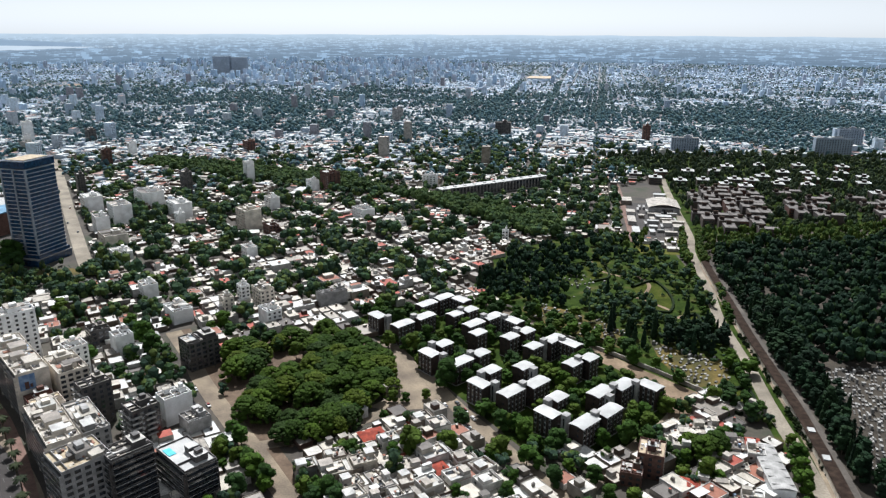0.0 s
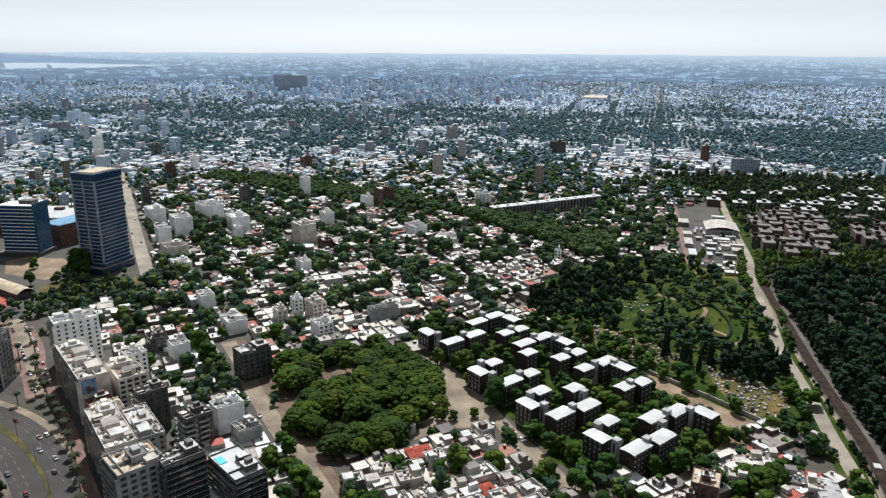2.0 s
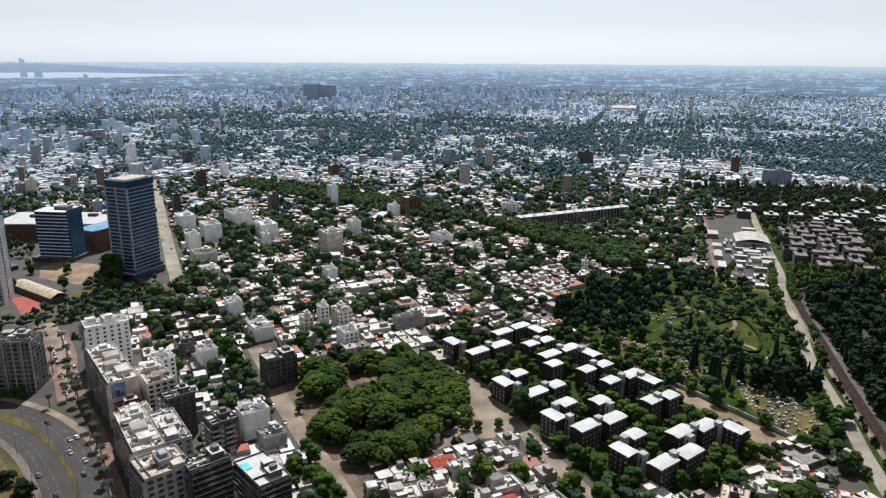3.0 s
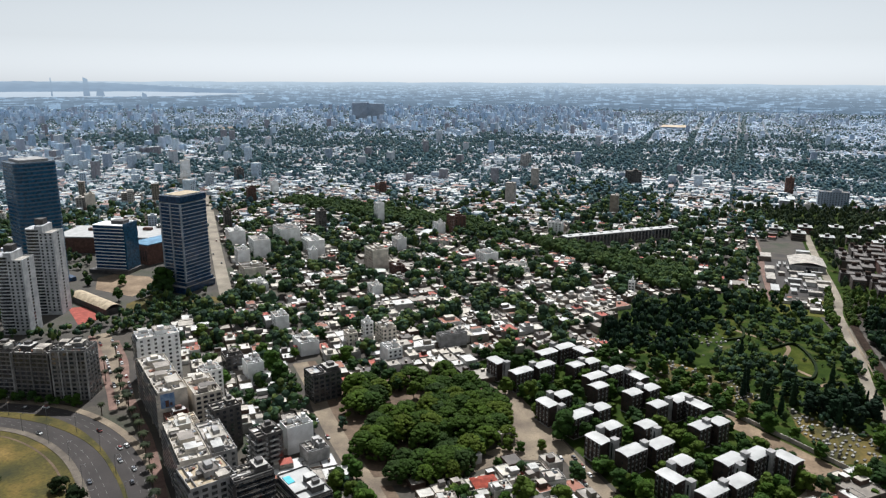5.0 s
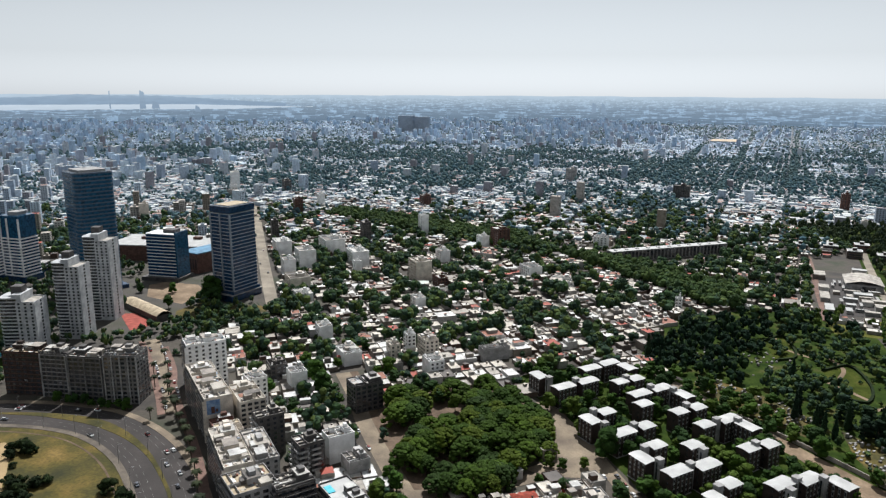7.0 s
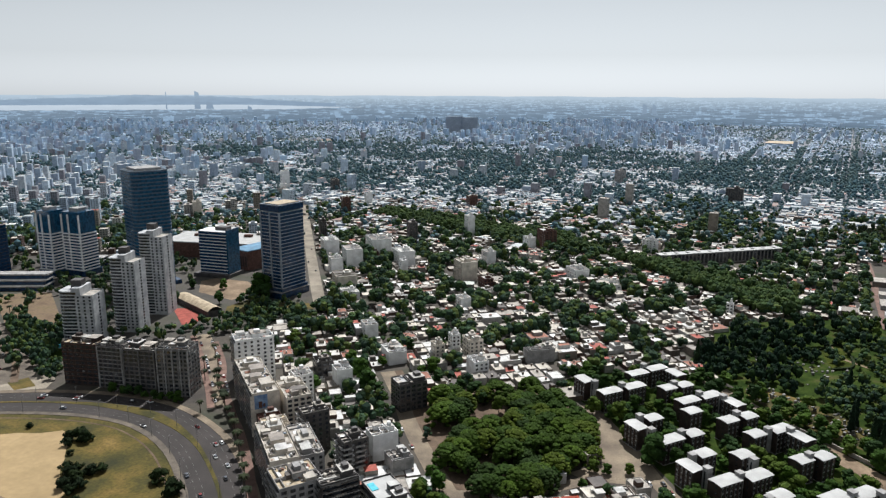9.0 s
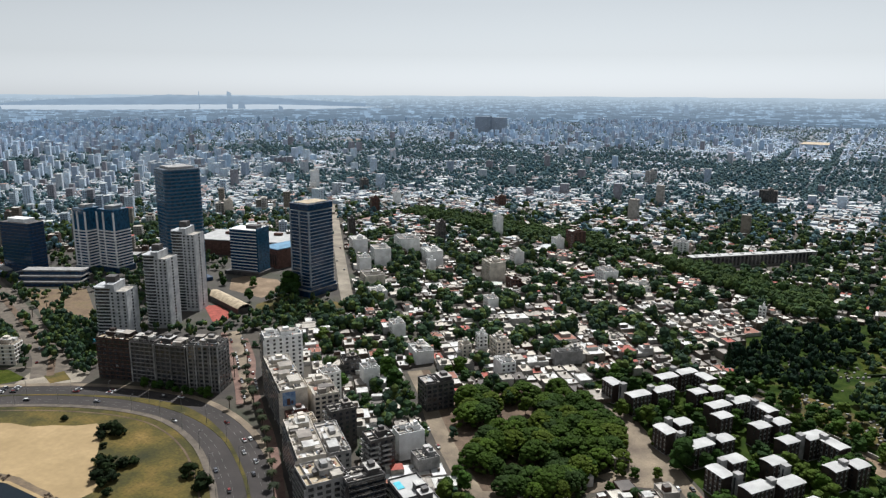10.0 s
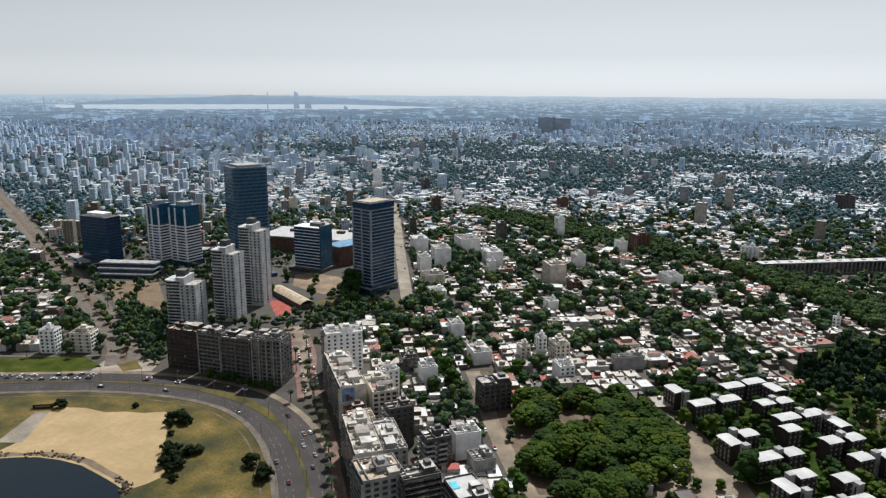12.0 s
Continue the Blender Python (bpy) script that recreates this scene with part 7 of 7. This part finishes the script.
woods("cemetery_woods", [[(244, 500), (330, 470), (318, 402), (262, 402), (228, 396), (238, 450)], [(227, 500), (241, 600), (258, 642), (330, 650), (560, 690), (560, 500), (420, 380), (330, 390), (330, 470)]], (9.4, 9.8), (4.6, 8.4), M["grove"], "thick dark cemetery woods of conifers", [(306, 462, 9), (298, 440, 8), (288, 505, 7)], (1.3, 2.3))
woods("churchyard_conifers", [[(32, 569), (76, 626), (132, 618), (112, 560), (99, 542), (95, 500), (50, 503), (29, 515)], [(58, 600), (70, 648), (130, 690), (190, 690), (214, 640), (160, 605), (118, 605)]], (8.8, 15.0), (3.8, 6.4), M["grove"], "dark conifers along the old cemetery's edge", [(133, 590, 14)], (1.4, 2.6))
woods("churchyard_trees", [[(108, 516), (138, 536), (163, 505), (156, 471), (117, 461), (102, 487)], [(150, 640), (206, 640), (214, 600), (206, 500), (192, 490), (184, 556), (150, 560)], [(110, 560), (124, 620), (150, 640), (150, 560), (128, 548)]], (9.0, 13.5, 14.5), (4.4, 6.6), M["woods"], "green broadleaf trees of the old cemetery", [(166, 520, 13), (175, 545, 8)], (1.3, 1.9))
woods("green_tree_clump", [[(278, 458), (298, 476), (304, 464), (284, 452)]], (7.0,), (4.6, 6.5), M["lime"], "light green trees in the dark cemetery woods", (), (1.3, 1.7))
for i in range(0, len(wall_line[0])):
    for f_ in (0.0, 0.5):
        j_ = min(i + 1, len(wall_line[0]) - 1)
        p, n_ = wall_line[0][i] * (1 - f_) + wall_line[0][j_] * f_, wall_line[1][i]
        if p[1] > 285:
            q = p + n_ * prng.uniform(9.5, 12.5)
            plant(("pine", "spire", "pine")[i % 3], q[0], q[1], prng.uniform(0.75, 1.1), prng, "cemetery trees")
woods("field_trees", [[(240, 628), (256, 684), (268, 700), (420, 716), (600, 745), (600, 695), (420, 655), (300, 642)], [(186, 604), (218, 604), (234, 648), (226, 690), (186, 690)], [(150, 640), (186, 640), (190, 690), (140, 690)]], (9.5, 26.0, 13.0), (3.6, 6.0), M["lime"], "light green trees round a grass field")
xs_, ys_ = fill([(112, 430), (140, 376), (172, 345), (186, 422), (204, 496), (214, 560), (200, 600), (150, 600), (130, 520), (100, 480)], 8.0, 88)
ok_ = (prng.random(len(xs_)) < 0.55) & off_roads(xs_, ys_, 0.0)
for plot in CEMETERY_LAWNS + OPEN_GRAVES:
    ok_ &= ~inside(plot, xs_, ys_) | (prng.random(len(xs_)) < 0.4)
xs_, ys_ = xs_[ok_], ys_[ok_]
r_ = prng.uniform(1.2, 3.6, len(xs_))
tagged(new("cemetery_shrubs", blobs_mesh("cemetery_shrubs", xs_, ys_, r_, r_ * prng.uniform(1.2, 2.2, len(xs_)), rng, M["woods"], wv)), "green shrubs and small trees among graves", "shrubs", kind="stuff")
beside = np.array([cemetery_road[0][i] + cemetery_road[1][i] * side for i in range(len(cemetery_road[0])) if 604 < cemetery_road[0][i][1] < 700 for side in (-7.5, 7.5)])
r_ = prng.uniform(3.6, 5.6, len(beside))
tagged(new("roadside_trees", blobs_mesh("roadside_trees", beside[:, 0], beside[:, 1], r_, r_ * 1.8, rng, M["lime"], wv)), "light green trees beside the road", "trees", kind="stuff")
ESTATE_SPOTS = [(x, y, 13) for x, y in ESTATE_NEAR + ESTATE_FAR]
woods("estate_trees", [[(262, 690), (440, 720), (720, 800), (760, 1170), (250, 1170), (312, 985), (286, 840)]], (11.5,), (3.4, 6.0), M["estate_leaf"], "green trees between the estate blocks", ESTATE_SPOTS + [(645, 1176, 34), (410, 1205, 28)])
sheet("estate_ground", ESTATE, 0.03, M["lawn"], "grassy and sandy ground between estate blocks", "grass")
for i in range(9):
    plant("spire", 199 + i * 2.6 + prng.uniform(-2, 2), 284 + i * 11, prng.uniform(0.8, 1.1), prng, "cemetery cypresses")
for i in range(len(cemetery_road[0])):
    p, n_ = cemetery_road[0][i], cemetery_road[1][i]
    if 280 < p[1] < 580 and prng.random() < 0.62:
        q = p + n_ * prng.uniform(6.6, 8.4)
        tall_ = 470 < p[1] < 545
        plant("round" if tall_ else "bush", q[0], q[1], prng.uniform(0.5, 0.75) if tall_ else prng.uniform(0.7, 1.25), prng, "verge bushes")
    if 340 < p[1] < 660 and prng.random() < 0.30:
        q = p - n_ * prng.uniform(8.5, 11)
        plant("round", q[0], q[1], prng.uniform(0.5, 0.85), prng, "verge trees")
for x, y in ((152, 340), (160, 352), (148, 352), (166, 338), (130, 345), (120, 352), (112, 362), (172, 300), (168, 288), (163, 275), (158, 262), (176, 314), (60, 290), (70, 282), (52, 280), (80, 300), (64, 300), (46, 292), (-96, 300), (-88, 286), (-80, 276), (-92, 272), (-104, 292), (-100, 312), (-107, 299), (-91, 291), (-107, 304), (-108, 323), (-198, 433), (-192, 459), (-193, 404), (-217, 397), (116, 296), (122, 284), (108, 300)):
    plant("round", x, y, prng.uniform(0.6, 1.1), prng, "street trees")
k = np.where(close & free(all_x, all_y))[0]
k = k[np.argsort(np.hypot(all_x[k], all_y[k]))][:24]
for i in k:
    if all(math.hypot(all_x[i] - a_, all_y[i] - b_) > r_ for a_, b_, r_ in HANDSET):
        plant("round", all_x[i], all_y[i], all_r[i] / 4.6, prng, "street trees")
rest_ = np.setdiff1d(np.where(close & free(all_x, all_y))[0], k)
rest_ = rest_[[all(math.hypot(all_x[i] - a_, all_y[i] - b_) > r_ for a_, b_, r_ in HANDSET) for i in rest_]]
ob = new("back_yard_trees", blobs_mesh("back_yard_trees", all_x[rest_], all_y[rest_], all_r[rest_], all_r[rest_] * 1.5, rng, M["woods"], wv))
tagged(ob, "dark green trees in back yards and streets", "trees", kind="stuff")
# office quarter: planted ground with drives
oq = np.array([(x, y) for x, y in zip(*fill([(-470, 400), (-352, 470), (-306, 552), (-330, 600), (-420, 640), (-560, 700), (-740, 640), (-700, 540), (-560, 460)], 13.0, 71))])
solid = [(-360, 612, 30), (-512, 602, 34), (-466, 655, 34), (-640, 601, 20), (-611, 610, 22), (-688, 559, 36), (-628, 540, 36), (-427, 472, 18), (-435, 518, 18), (-433, 427, 18), (-386, 536, 28), (-405, 512, 26), (-411, 541, 24), (-385, 528, 20), (-446, 690, 30), (-545, 480, 46), (-430, 600, 46), (-560, 640, 28)]
ok_ = np.array([all(math.hypot(x - p, y - q) > r for p, q, r in solid) for x, y in oq])
oq = oq[ok_]
ob = new("office_quarter_trees", blobs_mesh("office_quarter_trees", oq[:, 0], oq[:, 1], rng.uniform(3.5, 6, len(oq)), rng.uniform(7, 11, len(oq)), rng, M["woods"], wv))
tagged(ob, "green trees round the office towers", "trees", kind="stuff")
sheet("office_grounds", [(-455, 395), (-350, 468), (-306, 552), (-330, 598), (-410, 740), (-530, 755), (-640, 700), (-740, 640), (-690, 540), (-560, 455)], 0.05, M["office_paving"], "grey paved ground and verges round the office towers", "ground")

# office quarter greenery and bare lots
sheet("bare_lot", [(-628, 503), (-623, 518), (-583, 538), (-512, 479), (-492, 449), (-527, 438), (-566, 466)], 0.08, M["dry_lot"], "bare sandy building lot", "ground")
sheet("bare_lot", [(-468, 623), (-459, 638), (-419, 637), (-392, 610), (-396, 572), (-444, 586)], 0.08, M["earth"], "bare sandy lot with dry grass", "ground")
sheet("dry_verge", [(-388, 552), (-382, 580), (-354, 578), (-321, 587), (-306, 572), (-336, 550), (-354, 534), (-376, 530)], 0.07, M["grass"], "dry grass verge", "grass")
sheet("sports_court", [(-432, 531), (-420, 536), (-382, 514), (-394, 494)], 0.12, M["court"], "red sports court with white lines", "court")
gym = thing("sports_hall", -411, 541, radians(61.5), "long open-sided sports hall with a pale barrel roof", "hall")
part("body", Shape().box(0, 0, 0, 14, 66, 5), M["dark_stone"], gym)
part("roof", vault(14, 66, 5, 3.2, 0.5), M["tan_roof"], gym, "pale barrel roof")
grown = [(-372, 574), (-366, 584), (-380, 580), (-590, 520), (-575, 508), (-560, 490), (-480, 440), (-470, 425), (-455, 415), (-460, 400), (-440, 392), (-448, 408), (-472, 392), (-500, 440), (-520, 450), (-545, 468), (-600, 480), (-640, 505), (-660, 520), (-620, 495), (-590, 560), (-570, 560), (-560, 575), (-540, 600), (-300, 540), (-312, 528), (-290, 520), (-284, 505), (-330, 500), (-320, 480)]
for i in range(54):
    p, n_ = avenue[0][6 + i * 3 % 130], avenue[1][6 + i * 3 % 130]
    q = p + n_ * (17, -17, 0)[i % 3]
    grown.append((q[0], q[1]))
for x, y in zip(*fill([(-350, 474), (-312, 540), (-300, 560), (-340, 560), (-372, 540), (-372, 500)], 11, 72)):
    grown.append((x, y))
for x, y in zip(*fill([(-544, 448), (-534, 453), (-484, 449), (-440, 404), (-400, 369), (-404, 357), (-447, 386), (-488, 412)], 8.0, 73)):
    if math.hypot(x + 433, y - 427) > 16:
        grown.append((x, y))
for x, y, s_ in ((-372, 585, 2.2), (-427, 603, 1.0), (-459, 597, 0.9), (-399, 556, 1.1), (-366, 578, 1.6)):
    plant("round", x, y, s_, prng, "trees round the office towers")
sheet("garden_lawn", [(-454, 410), (-443, 415), (-425, 397), (-433, 390)], 0.07, M["lawn"], "small green garden lawn", "grass")
round_pool = thing("garden_pool", -452, 418, 0, "small round turquoise garden pool", "pool")
part("basin", Shape().tube(0, 0, 0.05, 5.5, 0.5, 20, 5.5), M["white_wall"], round_pool)
part("pool_water", Shape().tube(0, 0, 0.3, 4.9, 0.3, 20, 4.9), M["pool"], round_pool)
grown = np.array(grown)
r_ = prng.uniform(3.8, 7.0, len(grown))
tagged(new("avenue_trees", blobs_mesh("avenue_trees", grown[:, 0], grown[:, 1], r_, r_ * prng.uniform(1.5, 2.1, len(grown)), rng, M["woods"], wv)), "green trees along the avenue and office plots", "trees", kind="stuff")

# ---- shore things ----
for x, y, s_ in ((-322, 298, 1.2), (-316, 300, 1.4), (-311, 299, 1.3), (-321, 306, 0.8), (-318, 292, 1.1), (-295, 268, 1.2), (-289, 266, 1.2), (-283, 262, 1.3), (-276, 258, 1.2), (-269, 247, 0.8), (-282, 271, 1.2), (-278, 275, 1.1), (-284, 256, 1.2), (-290, 272, 1.0), (-276, 252, 1.1), (-242, 276, 1.5), (-228, 268, 1.7), (-308, 284, 0.7), (-357, 303, 0.7)):
    plant("bush", x, y, s_ * 1.7, prng, "shore bushes")
hut = thing("beach_hut", -410, 278, radians(33), "low dark beach shelter with faded white lettering bars", "hut")
part("body", Shape().box(0, 0, 0, 12, 5, 2.8), M["brown_brick"], hut)
part("roof", Shape().box(0, 0, 2.8, 13, 6, 0.3, bottom=True), M["grass"], hut)
for i in range(7):
    part("sign_bar", Shape().box(-4.2 + i * 1.3, -2.56, 1.0, 0.7, 0.08, 1.1, bottom=True), M["panel"], hut, "pale sign bar" if i == 0 else "")
for x, y, s_ in ((128, 299, 0.75), (134, 304, 0.7), (122, 306, 0.6)):
    plant("wide", x, y, s_, prng, "back yard trees")
plant("bush", -399, 281, 2.2, prng, "shore bushes")
sheet("slipway", [(-408, 270), (-401, 275), (-378, 240), (-392, 234)], 0.13, M["pale_road"], "pale concrete slipway", "ramp")
rk = np.random.default_rng(8)
rocks = Shape()
for i in range(170):
    j_ = (2, 2, 6, 7, 2, 3, 10, 11, 11, 5)[i % 10]
    q = shore[j_], shore[j_ + 1]
    f_ = rk.random()
    rocks.box(q[0][0] + (q[1][0] - q[0][0]) * f_ + rk.normal() * 1.2, q[0][1] + (q[1][1] - q[0][1]) * f_ + 2 + rk.normal() * 1.4, 0, rk.uniform(0.6, 2.2), rk.uniform(0.6, 1.8), rk.uniform(0.4, 1.2), rk.uniform(0, 3), taper=0.6)
tagged(new("shore_rocks", rocks.mesh("shore_rocks", M["rock"])), "dark rocks along the waterline", "rocks", kind="stuff")

# palms
for i in range(8, len(palm_walk[0]) - 4, 3):
    p, n_ = palm_walk[0][i], palm_walk[1][i]
    if p[1] < 398 or i % 6 == 2:
        q = p - n_ * prng.uniform(2.6, 3.6)
        plant("palm", q[0], q[1], prng.uniform(1.0, 1.25), prng, "street palms")
for i in range(9):
    plant("round", -346 + i * 6.4, 359.5 + (i % 2) * 1.5, prng.uniform(0.5, 0.8), prng, "sea-front trees")
for x, y in ((-268, 362), (-272, 352), (-300, 396), (-312, 412), (-290, 398)):
    plant("palm", x, y, prng.uniform(0.9, 1.1), prng, "street palms")
for x, y in ((-470, 345), (-452, 356), (-436, 366), (-500, 330), (-560, 470), (-545, 460), (-552, 448)):
    plant("palm", x, y, prng.uniform(0.8, 1.0), prng, "street palms")


# ---- vehicles and lamps ----
def car(x, y, turn):
    e = thing("car", x, y, turn, "parked or queuing car on the asphalt", "car", "cars")
    part("body", Shape().box(0, 0, 0.35, 4.3, 1.75, 0.62, taper=0.97, bottom=True), M["car"], e)
    part("cabin", Shape().box(-0.2, 0, 0.97, 2.5, 1.6, 0.55, taper=0.78), M["windscreen"], e)
    part("cabin_roof", Shape().box(-0.2, 0, 1.521, 1.9, 1.24, 0.06), M["car"], e)
    wheel = Shape()
    n_ = 10
    for yy in (-0.1, 0.1):
        wheel.v += [(0.32 * math.cos(2 * math.pi * i / n_), yy, 0.32 * math.sin(2 * math.pi * i / n_)) for i in range(n_)]
    wheel.f = [(i, (i + 1) % n_, n_ + (i + 1) % n_, n_ + i) for i in range(n_)] + [tuple(range(n_)), tuple(range(2 * n_ - 1, n_ - 1, -1))]
    wheel.m = [0] * len(wheel.f)
    me = wheel.mesh("wheel", M["tyre"])
    for u in (-1.35, 1.35):
        for v in (-0.82, 0.82):
            part("wheel", me, None, e, place=pose(u, v, 0.32))
    return e


first_car = None
crng = np.random.default_rng(9)
places = []


def along(line, i, off, back=False):
    p, n_ = line
    q = p[i] + n_[i] * off
    return q[0], q[1], math.atan2(-n_[i][0], n_[i][1]) + (math.pi if back else 0)


near_i = int(np.argmin(np.hypot(rambla[0][:, 0] + 420, rambla[0][:, 1] - 318)))
for lane in (5, 8.8, 12.4):
    for i in range(near_i - 26, near_i + 1, 2):
        if crng.random() < 0.85:
            places.append(along(rambla, i, lane, True))
for i in range(near_i + 4, len(rambla[0]) - 12, 3):
    for lane in (-12.6, -9, -5.4, 5, 8.8, 12.4):
        if crng.random() < 0.16:
            places.append(along(rambla, i, lane, lane > 0))
for i in range(3, len(palm_street[0]) - 2):
    for off in (-4.0, 4.8):
        if crng.random() < 0.45:
            places.append(along(palm_street, i, off))
for i in range(4, 70, 2):
    if crng.random() < 0.6:
        places.append(along(avenue, i, crng.choice([-10, -5, 5, 10])))
places = places[:80]
for x, y, t_ in ((-138, 353, -55), (-129, 351, -55), (-118, 327, -58), (-102, 320, -30), (-142, 369, -55), (13, 346, -62), (17, 338, -62), (9, 354, -62), (-60, 262, -55), (14, 330, -62), (20, 318, -62), (2, 352, -62), (199, 300, 75), (-420, 382, 30), (30, 300, -60), (-355, 640, -60), (-400, 735, -60), (-372, 700, 120), (-430, 800, 120)):
    places.append((x, y, radians(t_)))
for x, y, t_ in places:
    if first_car is None:
        first_car = place_at(car(x, y, t_), x, y, t_, 0.12)
    else:
        copy_thing(first_car, pose(x, y, 0.12, 0, 0, math.degrees(t_)))
first_lamp = None
for i in range(20, len(rambla[0]) - 8, 7):
    for off in (-15.6, 0.0):
        x, y, t_ = along(rambla, i, off)
        if first_lamp is None:
            first_lamp = thing("street_lamp", x, y, t_, "tall grey street lamp on a slim pole", "street lamp", "street lamps", 0.25)
            pole = part("pole", Shape().tube(0, 0, 0, 0.14, 11, 6, 0.08), M["steel"], first_lamp)
            part("arm", Shape().box(0, 0.9, 10.9, 0.1, 1.9, 0.1, bottom=True), M["steel"], pole)
            part("lamp_head", Shape().box(0, 1.9, 10.75, 0.3, 0.8, 0.16, bottom=True), M["steel"], first_lamp)
        else:
            copy_thing(first_lamp, pose(x, y, 0.25, 0, 0, math.degrees(t_)))
